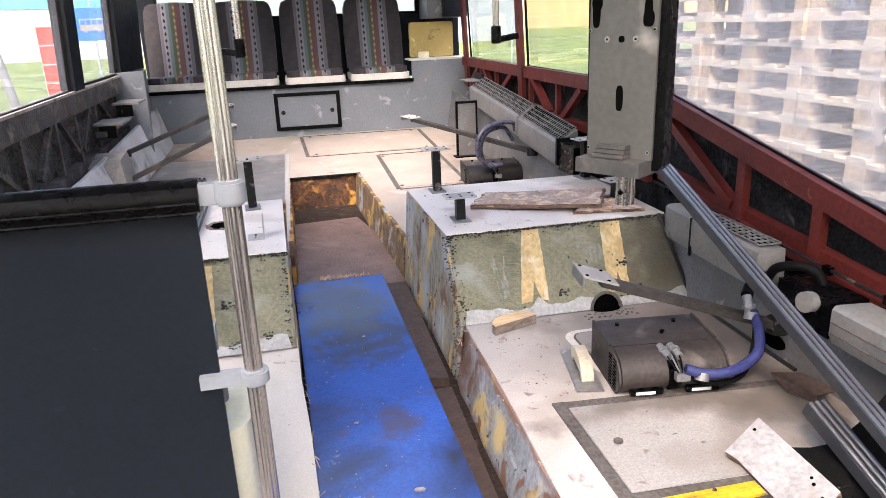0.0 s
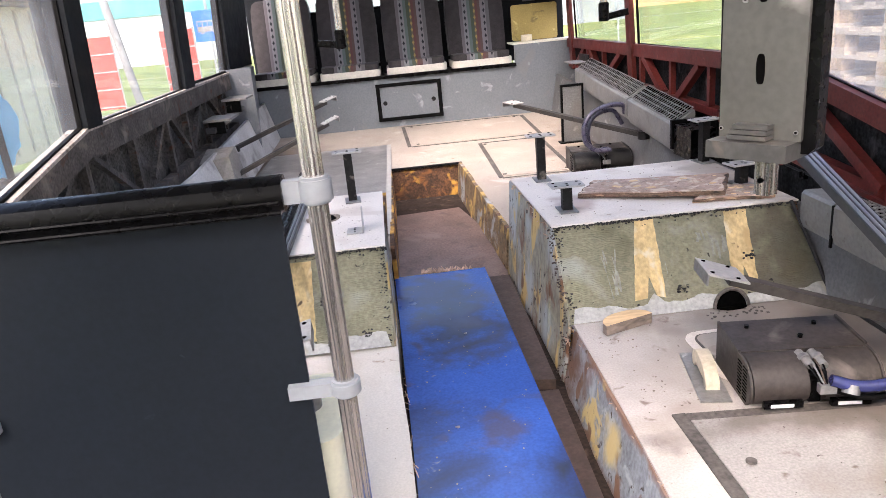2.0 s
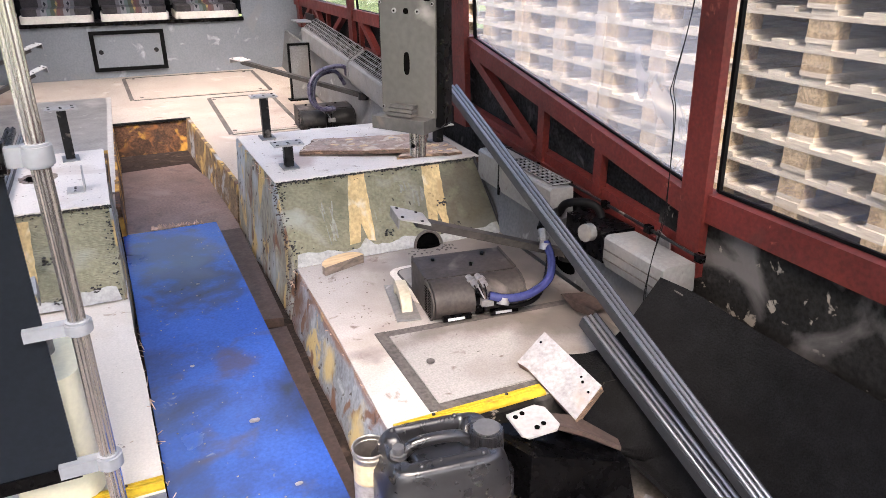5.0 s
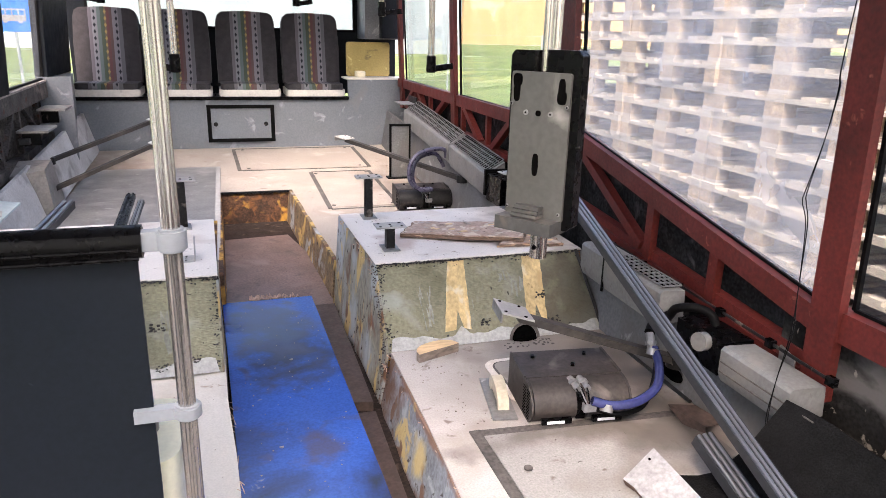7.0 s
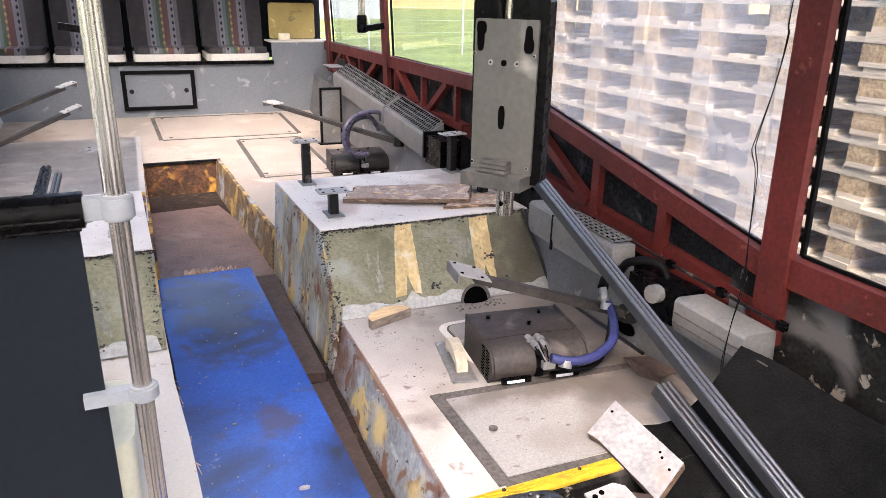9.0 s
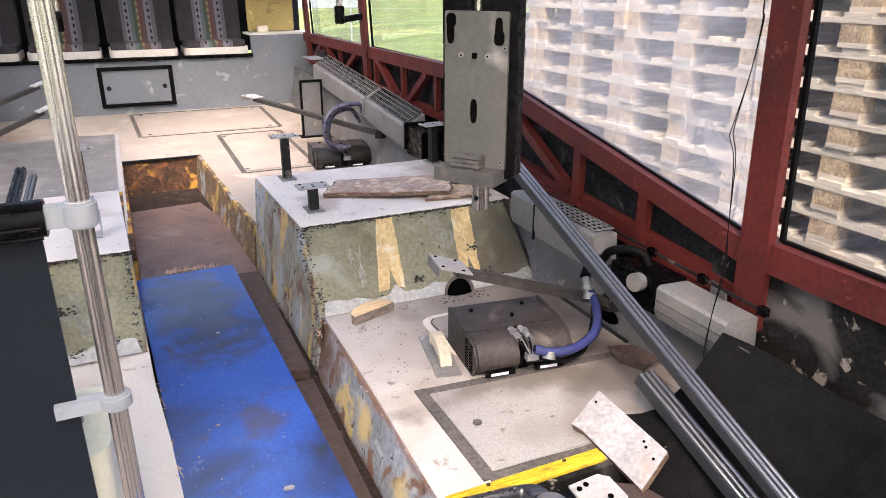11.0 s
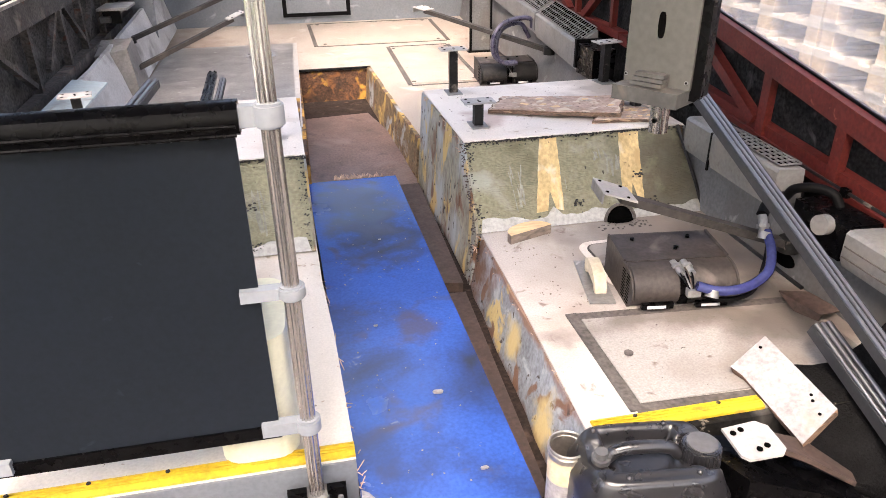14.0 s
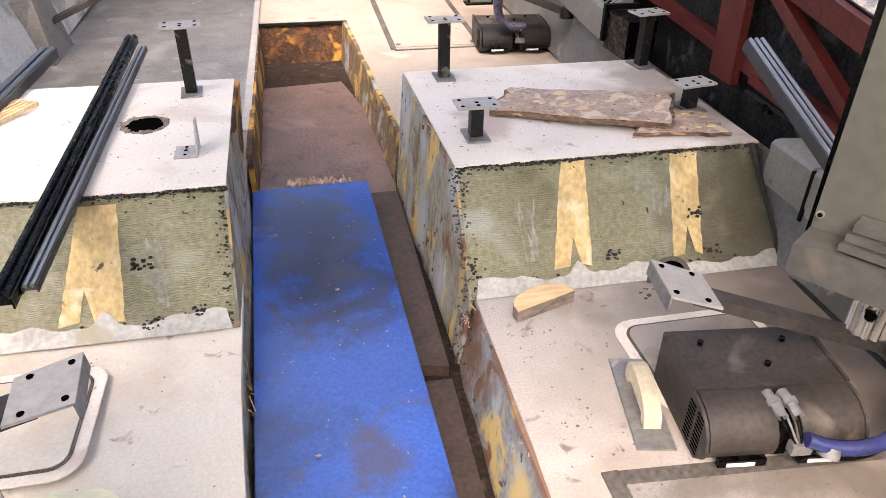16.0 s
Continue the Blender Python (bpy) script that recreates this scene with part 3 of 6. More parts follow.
def step_edge(x0, x1, label, Y):
    t = thing("step_edge_strip", label, "step edge", (0, Y, DECK), "yellow step edges")
    Z = Y and (DECK if x0 > 0 else .213)
    bm = B()
    prof = [(-.022, -.012), (-.022, .003), (-.013, .007), (.013, .007), (.016, .003), (.016, .0005), (-.019, .0005), (-.019, -.012)]
    slab(bm, [V(x0, Y + a, Z + b) for a, b in prof], (x1 - x0, 0, 0))
    part("profile", bm, M_YELLOW, t)
    for k in range(3):
        bm = B()
        y = Y - .011 + .0085 * k
        box(bm, (x0 + .002, y, Z + .0065), (x1 - .002, y + .004, Z + .0095))
        part("tread_rib", bm, M_YELLOW, t)
    n = max(2, int((x1 - x0) / .14))
    for k in range(n):
        x = x0 + (k + .5) * (x1 - x0) / n
        bm = B()
        rod(bm, (x, Y + .004, Z + .008), (x, Y + .004, Z + .0115), .0045, 10)
        part("screw", bm, M_DKSTEEL, t)
    return t


step_edge(-1.19, -.168, "long yellow ribbed step edge strip with screws", 2.180)
step_edge(.318, .70, "short yellow ribbed step edge strip on the deck", 2.104)

# seams let into the deck: an inspection hatch with dirty grooves
hatch = thing("floor_hatch", "inspection hatch in the deck with dirty grey seams", "floor hatch", (.75, 2.3, DECK))
for a, b in (((.430, 2.13), (.430, 2.52)), ((.430, 2.505), (1.06, 2.455)), ((.43, 2.135), (.72, 2.125))):
    bm = B()
    bar(bm, (*a, DECK + (.001 if a[0] == b[0] else .0)), (*b, DECK + (.001 if a[0] == b[0] else .0)), .030, .006)
    part("seam", bm, M_STRIP, hatch)
bm = B()
slab(bm, [V(.447, 2.15, DECK + .001), V(.447, 2.488, DECK + .001), V(1.05, 2.44, DECK + .001), V(1.05, 2.14, DECK + .001)], (0, 0, .003))
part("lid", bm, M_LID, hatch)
for x, y in ((.500, 2.323), (.98, 2.2)):
    bm = B()
    rod(bm, (x, y, DECK + .003), (x, y, DECK + .008), .011, 16)
    part("screw", bm, M_STRIP, hatch)

# rear deck
bm = B()
ys = [3.3, 4.66, 5.5, 6.1, 6.82]
for x0, x1, rows in ((-1.24, -.212, ys), (.30, 1.30, [3.9] + ys[1:]), (-.212, .30, ys[2:])):
    prev = None
    for y in rows:
        xa = x0
        if x0 == .30:
            xa = .300 - .055 * min(1, max(0, (y - 3.95) / 1.55))
        xb = x1
        if x1 == .30:
            xb = .245
        cur = [bm.verts.new((xa, y, zfloor(y))), bm.verts.new((xb, y, zfloor(y))), bm.verts.new((xb, y, zfloor(y) - .02)), bm.verts.new((xa, y, zfloor(y) - .02))]
        if prev:
            for k in range(4):
                bm.faces.new((prev[k], prev[(k + 1) % 4], cur[(k + 1) % 4], cur[k]))
        else:
            bm.faces.new(cur)
        prev = cur
    bm.faces.new(prev[::-1])
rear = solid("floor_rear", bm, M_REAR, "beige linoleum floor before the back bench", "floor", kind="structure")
bm = B()
box(bm, (-.212, 5.5, .05), (.245, 5.52, .262))
bevel(bm, .002)
part("pit_end", bm, M_RUST, rear, "rusty steel end of the sunken aisle")
riser("pit_side", (.243, 5.5), (.302, 3.98), .05, .262, -.02, M_PITSIDE, rear, "rusty and grey side of the sunken aisle")
riser("pit_side", (-.212, 3.9), (-.212, 5.5), .05, .262, -.004, M_RUST, rear)
bm = B()
bar(bm, (-.212, 5.492, .258), (.245, 5.492, .258), .012, .012)
part("pit_rim", bm, M_DKSTEEL, rear)

# metal sheet over the rear deck
bm = B()
slab(bm, [V(-1.07, 4.12, .252), V(-.222, 4.12, .252), V(-.215, 6.28, .283), V(-1.05, 6.28, .283)], (0, 0, .004))
t = thing("metal_sheet", "scuffed grey metal sheet laid on the rear floor", "metal sheet", (-.6, 5.2, .262))
part("sheet", bm, M_SHEET, t)
bm = B()
bar(bm, (-.222, 4.12, .252), (-.205, 6.28, .280), .028, .014)
part("edge_trim", bm, M_WHITESTEEL, t, "pale edge trim")


def floor_lid(pts, label, at):
    t = thing("rear_hatch", label, "floor hatch", at, "lids in the rear floor")
    P = [V(x, y, zfloor(y)) for x, y in pts]
    c = sum(P, V(0, 0, 0)) / 4
    bm = B()
    slab(bm, [c + (p - c) * .93 for p in P], (0, 0, .004))
    part("lid", bm, M_REAR, t)
    for k in range(4):
        a, b = P[k], P[(k + 1) % 4]
        bm = B()
        bar(bm, a.lerp(b, .012) + V(0, 0, .001), b.lerp(a, .012) + V(0, 0, .001), .026 if k in (1, 3) else .012, .005)
        part("seam", bm, M_STRIP, t)
    for p in P:
        bm = B()
        q = c + (p - c) * .86
        rod(bm, q + V(0, 0, .003), q + V(0, 0, .007), .012, 12)
        part("screw", bm, M_STRIP, t)


floor_lid([(-.06, 6.13), (.885, 6.13), (.86, 6.75), (-.088, 6.75)], "wide rectangular lid in the beige rear floor", (.4, 6.4, .29))
floor_lid([(.415, 4.96), (.83, 4.96), (.85, 6.02), (.428, 6.02)], "narrow rectangular lid in the beige rear floor", (.6, 5.5, .262))

# ---- podiums over the wheels ----


def patch(bm, outline, origin, ux, uy, nrm, t):
    """A thin irregular patch on a sloping face; outline in metres along ux and uy."""
    slab(bm, [origin + ux * a + uy * b for a, b in outline], nrm * t)


def lane(a0, a1, b0, b1, y0, y1, wob, n=14):
    """A long bare strip from a0..a1 at its foot to b0..b1 at its head, frayed at the sides and split at the foot."""
    left = [(a0 + (b0 - a0) * k / n + rng.uniform(-wob, wob), y0 + (y1 - y0) * k / n) for k in range(n + 1)]
    right = [(a1 + (b1 - a1) * k / n + rng.uniform(-wob, wob), y0 + (y1 - y0) * k / n) for k in range(n, -1, -1)]
    m = a0 + (a1 - a0) * .55
    return left + right + [(m + .018, y0 + .008), (m + .006, y0 + .075), (m - .012, y0 + .004)]


def podium(label, xa, xb, top_far, side_lean, mirror):
    """A wheel podium: xa is its aisle edge and xb its wall edge."""
    t = thing("podium", label, "platform", ((xa + xb) / 2, 3.5, DECK), kind="structure")
    s = 1 if xb > xa else -1
    y0, y1, yt = 3.045, 3.25, top_far
    bm = B()
    zt = PODIUM - .006
    hexa(bm, [V(xa + s * .03, y0 + .02, .06), V(xb, y0 + .02, .06), V(xb, yt, .06), V(xa + s * .03, yt, .06)],
         [V(xa + s * .012, y1 + .012, zt), V(xb, y1 + .012, zt), V(xb, yt, zt), V(xa + s * .012 - s * .014, yt, zt)])
    part("core", bm, M_RUST, t)
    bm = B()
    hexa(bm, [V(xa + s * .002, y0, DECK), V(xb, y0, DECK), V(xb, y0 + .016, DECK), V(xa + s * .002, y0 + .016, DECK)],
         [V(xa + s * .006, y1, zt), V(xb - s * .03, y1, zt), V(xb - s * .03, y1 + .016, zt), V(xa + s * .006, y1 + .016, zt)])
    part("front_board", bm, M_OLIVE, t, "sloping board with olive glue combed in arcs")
    # torn linoleum on top
    rg = random.Random(3 if s > 0 else 4)
    front = jag(V(xa, y1 - .004, PODIUM - .004), V(xb, y1 + .004, PODIUM - .004), 44, .0045, rg)
    pts = front + [V(xb, y1, PODIUM - .004), V(xb, yt, PODIUM - .004), V(xa - .013, yt, PODIUM - .004)]
    bm = B()
    slab(bm, pts, (0, 0, .005))
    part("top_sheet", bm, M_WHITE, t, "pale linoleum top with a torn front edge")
    bm = B()
    cs = []
    for i in range(620):
        f = rg.random() ** 1.15
        cs.append(V(xa + (xb - xa) * f, y1 - .003 - rg.random() ** 4 * .014, zt + .002 - rg.random() ** 4 * .026))
    for i in range(60):
        k = rg.random()
        cs.append(V(xa + s * (.008 + rg.random() ** 2 * .02), y0 + (y1 - y0) * k - .002, DECK + (zt - DECK) * k))
    for i in range(20):
        cs.append(V(xa + s * rg.uniform(.1, .7), y0 + (y1 - y0) * .12 - .002, DECK + (zt - DECK) * .12) + V(rg.uniform(-.03, .03), 0, rg.uniform(-.004, .004)) * .4)
    clumps(bm, cs, .0036, rg)
    part("glue_crumbs", bm, M_TAR, t, "black tar crumbs", kind="stuff")
    # patches on the front board
    ux = V(s, 0, 0)
    uy = V(0, y1 - y0, zt - DECK).normalized()
    nrm = V(0, -(zt - DECK), y1 - y0).normalized()
    H = V(0, y1 - y0, zt - DECK).length
    org = V(xa, y0, DECK) + nrm * .0005
    yl = [lane(.206, .303, .262, .322, .05, H - .006, .0013), lane(.515, .591, .548, .622, .05, H - .006, .0020)] if s > 0 else \
         [lane(.228, .36, .232, .312, .04, H - .02, .0018), lane(.70, .80, .71, .80, .05, H - .03, .0022)]
    for o in yl:
        bm = B()
        patch(bm, o, org, ux, uy, nrm, .0018)
        part("bare_strip", bm, M_OCHRE, t, "bare ochre strip")
    base = [(.01, .0)] + [(.02 + .86 * k / 66, .036 + .010 * math.sin(k * .21 + 1) + .004 * math.sin(k * .9) + rg.uniform(-.0015, .0015) + .045 * math.exp(-((k - 19) / 1.6) ** 2)) for k in range(67)] + [(.90, .0)]
    bm = B()
    patch(bm, base, org + nrm * .002, ux, uy, nrm, .0025)
    part("filler_fillet", bm, M_SMEAR, t, "pale grey filler along the foot")
    for cx, cy, rx, ry in ((.155, .19, .018, .028), (.160, .12, .020, .04), (.31, .15, .017, .028), (.305, .20, .01, .018), (.50, .20, .024, .03), (.47, .235, .03, .016)):
        # each mark is a fan of thin trowel strokes
        for k in range(6):
            x, y = cx + rx * rng.uniform(-1, 1), cy + ry * rng.uniform(-.5, .5)
            h, w, sl = ry * rng.uniform(.5, 1.1), rx * rng.uniform(.06, .22), rng.uniform(-.3, .5) * rx
            bm = B()
            patch(bm, [(x - w, y - h), (x + w * .4, y - h * 1.1), (x + w + sl, y), (x + w * .6 + sl * 1.6, y + h), (x - w * .3 + sl * 1.4, y + h * 1.1), (x - w * .8 + sl * .6, y)], org, ux, uy, nrm, .0007)
            part("scrape_mark", bm, M_SCRAPE, t)
    for cx, cy in (((.585, .155), (.36, .07), (.62, .06)) if s > 0 else ((.19, .16), (.085, .045), (.17, .03))):
        bm = B()
        clumps(bm, [org + ux * (cx + rg.uniform(-.022, .022)) + uy * (cy + rg.uniform(-.012, .012)) + nrm * .002 for _ in range(14)], .0045, rg)
        part("glue_lump", bm, M_TAR, t)
    return t


pod_r = podium("wheel podium with torn pale linoleum top and olive front", .316, 1.115, 3.95, 0, 1)
bm = B()
hose(bm, [(1.085, 3.24, .488), (1.092, 3.18, .42), (1.10, 3.10, .33), (1.112, 3.04, .25), (1.10, 2.9, .245), (1.095, 2.5, .245)], .006, 8, 6)
part("sealing_bead", bm, M_TAR, pod_r, "black sealing bead along the wall edge")
pod_l = podium("wheel podium with a round hole in its pale top", -.208, -1.16, 3.975, 0, -1)
# aisle sides of the podiums
riser("side_board", (.300, 3.95), (.316, 3.26), .05, PODIUM - .006, -.03, M_ROT, pod_r, "rotten plywood side, ochre, rust and blue-grey", t=-.012)
bm = B()
slab(bm, [V(.316, 3.262, PODIUM - .006), V(.31, 3.05, DECK), V(.285, 3.04, .05), V(.285, 3.5, .05)], (.01, 0, 0))
part("side_corner", bm, M_ROT, pod_r)
riser("side_board", (-.208, 3.26), (-.225, 3.97), .05, PODIUM - .006, -.006, M_ROT, pod_l, "peeling plywood side", t=-.012)
bm = B()
slab(bm, [V(-.207, 3.262, PODIUM - .006), V(-.204, 3.05, DECK), V(-.2, 3.04, .05), V(-.2, 3.5, .05)], (-.01, 0, 0))
part("side_corner", bm, M_ROT, pod_l)
# rotten crumbs along the aisle edges
rot = random.Random(31)
bm = B()
cs = []
for k in range(120):
    f = rot.random()
    cs.append(V(.314 - .004 * f, 3.256 - .206 * f, PODIUM - .012 - .234 * f) + V(rot.uniform(-.012, .010), rot.uniform(-.006, .010), rot.uniform(-.008, .008)))
for k in range(90):
    f = rot.random()
    cs.append(V(.306 - .022 * f, 3.05, DECK - .19 * f) + V(rot.uniform(-.010, .012), rot.uniform(-.07, .05), 0))
clumps(bm, cs, .0032, rot, .8)
part("rotten_crumbs", bm, M_SCRAP, pod_r, "crumbling rusty brown corner", kind="stuff")
bm = B()
for k in range(90):
    y = rot.uniform(2.12, 3.9)
    p = V(.318 - .016 * max(0, y - 3.3), y, (DECK if y < 3.05 else PODIUM) - rot.uniform(.004, .05)) if not 3.02 < y < 3.27 else V(.305, 3.03, .2)
    rod(bm, p, p + V(rot.uniform(-.014, .0), rot.uniform(-.03, .03), rot.uniform(-.02, .01)), .0016, 4)
part("splinters", bm, M_SPLINT, pod_r, "torn wood fibres", kind="stuff")
# hole in the left podium top, with a rough rim
bm = B()
rod(bm, (-.432, 3.633, PODIUM + .0005), (-.432, 3.633, PODIUM + .0025), .050, 24)
part("hole", bm, M_VOID, pod_l, "dark round hole")
bm = B()
clumps(bm, [V(-.432 + .054 * math.cos(a), 3.633 + .054 * math.sin(a), PODIUM + .002) for a in np.linspace(0, 6.2, 60)], .008, rng, .5)
part("rough_rim", bm, M_OLDWOOD, pod_l)

# ---- side walls ----


def frame_piece(name, bm, material, parent, label="", w=.004):
    bevel(bm, w)
    return part(name, bm, material, parent, label)


# +x side: red primed steel frame
wall_r = thing("wall_east", "red primed steel window frame with bare truss below", "wall", (1.22, 3, DECK), kind="structure")


def beam_r(p, q, h, w=.05, name="beam", d=0.0, material=None):
    """A beam along the wall between (y, z) points, h high and w thick, its top through the points."""
    bm = B()
    (ya, za), (yb, zb) = p, q
    xa, xb = XW(ya) + d, XW(yb) + d
    hexa(bm, [V(xa, ya, za - h), V(xa + w, ya, za - h), V(xb + w, yb, zb - h), V(xb, yb, zb - h)],
         [V(xa, ya, za), V(xa + w, ya, za), V(xb + w, yb, zb), V(xb, yb, zb)])
    return frame_piece(name, bm, material or M_RED, wall_r)


beam_r((6.85, .885), (3.56, .898), .066, name="sill")
beam_r((3.60, .898), (2.20, .634), .064, name="sloping_sill")
beam_r((2.24, .655), (FRONT, .655), .075, name="low_sill")
beam_r((6.8, .705), (4.1, .655), .035, .05, "bottom_rail", .01)
beam_r((4.1, .645), (2.25, .505), .040, .04, "bottom_rail", .016)
beam_r((3.5, .575), (2.25, .462), .024, .03, "lower_rail", .004)


def post_r(y0, y1, z0, z1, name="post", d=0.0, material=None):
    bm = B()
    hexa(bm, [V(XW(y0) + d, y0, z0), V(XW(y0) + d + .026, y0, z0), V(XW(y1) + d + .026, y1, z0), V(XW(y1) + d, y1, z0)],
         [V(XW(y0) + d - lean(z1), y0, z1), V(XW(y0) + d + .026 - lean(z1), y0, z1), V(XW(y1) + d + .026 - lean(z1), y1, z1), V(XW(y1) + d - lean(z1), y1, z1)])
    return frame_piece(name, bm, material or M_RED, wall_r)


for y0, y1, z0 in ((5.18, 5.26, .66), (3.57, 3.69, .52), (2.150, 2.235, .42), (.55, .65, -.05), (-.95, -.85, -.05), (6.60, 6.68, .66)):
    post_r(y0, y1, z0, 1.78, d=-.004)
for y in (2.98, 2.63):
    post_r(y - .02, y + .02, .5, .815 - (3.6 - y) * .155, "strut", .006)
for a, b in (((3.55, .83), (3.02, .56)), ((4.3, .83), (4.55, .66)), ((4.75, .66), (5.05, .83)), ((5.45, .83), (5.75, .68)), ((5.95, .69), (6.15, .83)), ((6.3, .83), (6.55, .70))):
    bm = B()
    bar(bm, (XW(a[0]) + .02, *a), (XW(b[0]) + .02, *b), .035, .035, (1, 0, 0))
    frame_piece("diagonal", bm, M_RED, wall_r)
for y in (4.65, 5.1, 5.85, 6.25, 4.2):
    post_r(y - .014, y + .014, .66, .83, "strut", .012)
bm = B()
slab(bm, [V(XW(6.85) + .064, 6.85, .2), V(XW(6.85) + .064, 6.85, .87), V(XW(3.6) + .064, 3.6, .88), V(XW(2.2) + .064, 2.2, .62), V(XW(2.2) + .064, 2.2, .1)], (.02, 0, 0))
part("insulation", bm, M_FOAM, wall_r, "dark foam insulation behind the truss")
bm = B()
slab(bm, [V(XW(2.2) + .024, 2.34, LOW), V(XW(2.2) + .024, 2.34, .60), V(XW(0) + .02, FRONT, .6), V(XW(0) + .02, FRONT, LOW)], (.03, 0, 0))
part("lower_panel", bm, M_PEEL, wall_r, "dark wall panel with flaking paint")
bm = B()
slab(bm, [V(1.10, 2.14, DECK), V(1.13, 2.14, .44), V(1.13, 4.05, .48), V(1.17, 6.82, .62), V(1.12, 6.82, .32), V(1.10, 4.05, .25)], (.02, 0, 0))
part("kick_panel", bm, M_KICK, wall_r, "grey side panel under the heaters")
bm = B()
slab(bm, [V(1.0985, 2.61 + .055 * math.cos(a), .285 + .024 * math.sin(a)) for a in np.linspace(0, 2 * math.pi, 25)[:-1]], (.004, 0, 0))
part("oval_slot", bm, M_VOID, wall_r, "dark oval slot in the side panel")
bm = B()
slab(bm, [V(XW(FRONT) - .05, FRONT, 1.78), V(XW(FRONT) - .065, FRONT, TOP), V(XW(7.5) - .065, 7.5, TOP), V(XW(7.5) - .05, 7.5, 1.78)], (.06, 0, 0))
part("cantrail", bm, M_CEIL, wall_r)


def pane(name, pts, depth, material, label):
    bm = B()
    slab(bm, pts, depth)
    ob = solid(name, bm, material, label, "window", kind="structure", smooth=0)
    ob.visible_shadow = False
    return ob


def win_r(y0, y1, z0, z1, material, label):
    pane("window_east", [V(XW(y0) + .04, y0, z0), V(XW(y1) + .04, y1, z1), V(XW(y1) + .04 - lean(1.78), y1, 1.78), V(XW(y0) + .04 - lean(1.78), y0, 1.78)], (.004, 0, 0), material, label)
    rub = thing("window_seal", "black rubber window seal", "window seal", (XW(y0), y0, max(z0, z1)), "window seals", kind="structure")
    for (a, b) in (((y0, z0), (y1, z1)), ((y0, z0), (y0, 1.77)), ((y1, z1), (y1, 1.77))):
        bm = B()
        bar(bm, (XW(a[0]) + .034 - lean(a[1]), *a), (XW(b[0]) + .034 - lean(b[1]), *b), *((.008, .008) if a[0] != b[0] else (.010, .012)), (1, 0, 0))
        part("seal", bm, M_RUBBER, rub)


win_r(5.27, 6.60, .886, .886, M_GLASS, "clear side window onto the meadow")
win_r(3.70, 5.17, .892, .892, M_GLASS, "clear side window onto the meadow and an orange building")
win_r(2.24, 3.56, .645, .89, M_HAZY, "fogged side window with a sloping lower edge")
win_r(.66, 2.148, .66, .66, M_GLASS, "side window with a worn black seal before stacked pallets")
win_r(-.84, .54, .66, .66, M_GLASS, "side window near the entrance")

bm = B()
slab(bm, [V(1.188, 2.245, .40), V(1.188, 2.300, .42), V(1.188, 2.305, .505), V(1.188, 2.252, .490)], (.006, 0, 0))
bevel(bm, .002)
part("silver_bracket", bm, M_STEEL, wall_r, "scuffed silver bracket at the post foot")

# -x side
wall_l = thing("wall_west", "dirty bare steel truss below dark window pillars", "wall", (-1.22, 3, DECK), kind="structure")


def beam_l(p, q, h, w=.05, name="beam", d=0.0, material=None, parent=None):
    bm = B()
    (ya, za), (yb, zb) = p, q
    x = XL + d
    hexa(bm, [V(x - w, ya, za - h), V(x, ya, za - h), V(x, yb, zb - h), V(x - w, yb, zb - h)], [V(x - w, ya, za), V(x, ya, za), V(x, yb, zb), V(x - w, yb, zb)])
    bevel(bm, .004)
    return part(name, bm, material or M_DIRTSTEEL, parent or wall_l)


beam_l((6.85, .925), (3.70, .885), .012, .07, "sill_top", .004, M_SILLTOP)
beam_l((6.85, .912), (3.70, .872), .095, .05, "sill")
beam_l((3.70, .885), (2.3, .61), .012, .07, "sill_top", .004, M_SILLTOP)
beam_l((3.70, .872), (2.3, .597), .085, .05, "sloping_sill")
beam_l((2.32, .61), (FRONT, .61), .085, .05, "low_sill")
beam_l((6.6, .60), (3.3, .50), .05, .05, "bottom_rail")
beam_l((6.6, .70), (5.2, .66), .03, .05, "cable_rail", .05, M_KICK)


def post_l(y0, y1, z0, z1, name="pillar", material=None, w=.07, d=0.0):
    bm = B()
    a, b = XL + d + lean(z0), XL + d + lean(z1)
    hexa(bm, [V(a - w, y0, z0), V(a, y0, z0), V(a, y1, z0), V(a - w, y1, z0)], [V(b - w, y0, z1), V(b, y0, z1), V(b, y1, z1), V(b - w, y1, z1)])
    bevel(bm, .006)
    return part(name, bm, material or M_PILLAR, wall_l)


for y0, y1, z0 in ((3.70, 3.835, .88), (4.97, 5.15, .90), (2.18, 2.3, .45), (.5, .62, -.05), (-1., -.9, -.05)):
    post_l(y0, y1, z0, 1.82)
post_l(6.05, 6.85, .92, 1.82, "corner_pillar")
for y in (3.66, 4.15, 4.62, 4.95, 5.35, 5.8):
    post_l(y - .016, y + .016, .50, .83, "strut", M_DIRTSTEEL, .03, -.015)
for a, b in (((3.7, .80), (4.1, .56)), ((4.3, .58), (4.6, .82)), ((4.65, .82), (4.92, .60)), ((5.0, .6), (5.3, .84)), ((5.4, .84), (5.75, .63)), ((3.25, .55), (3.6, .8))):
    bm = B()
    bar(bm, (XL - .025, *a), (XL - .025, *b), .022, .024, (1, 0, 0))
    frame_piece("diagonal", bm, M_DIRTSTEEL, wall_l)
bm = B()
slab(bm, [V(XL - .064, 6.85, .2), V(XL - .064, 6.85, .9), V(XL - .064, 3.7, .87), V(XL - .064, 2.3, .6), V(XL - .064, 2.3, .1)], (-.02, 0, 0))
part("insulation", bm, M_PALEFOAM, wall_l, "dark foam insulation behind the truss")
bm = B()
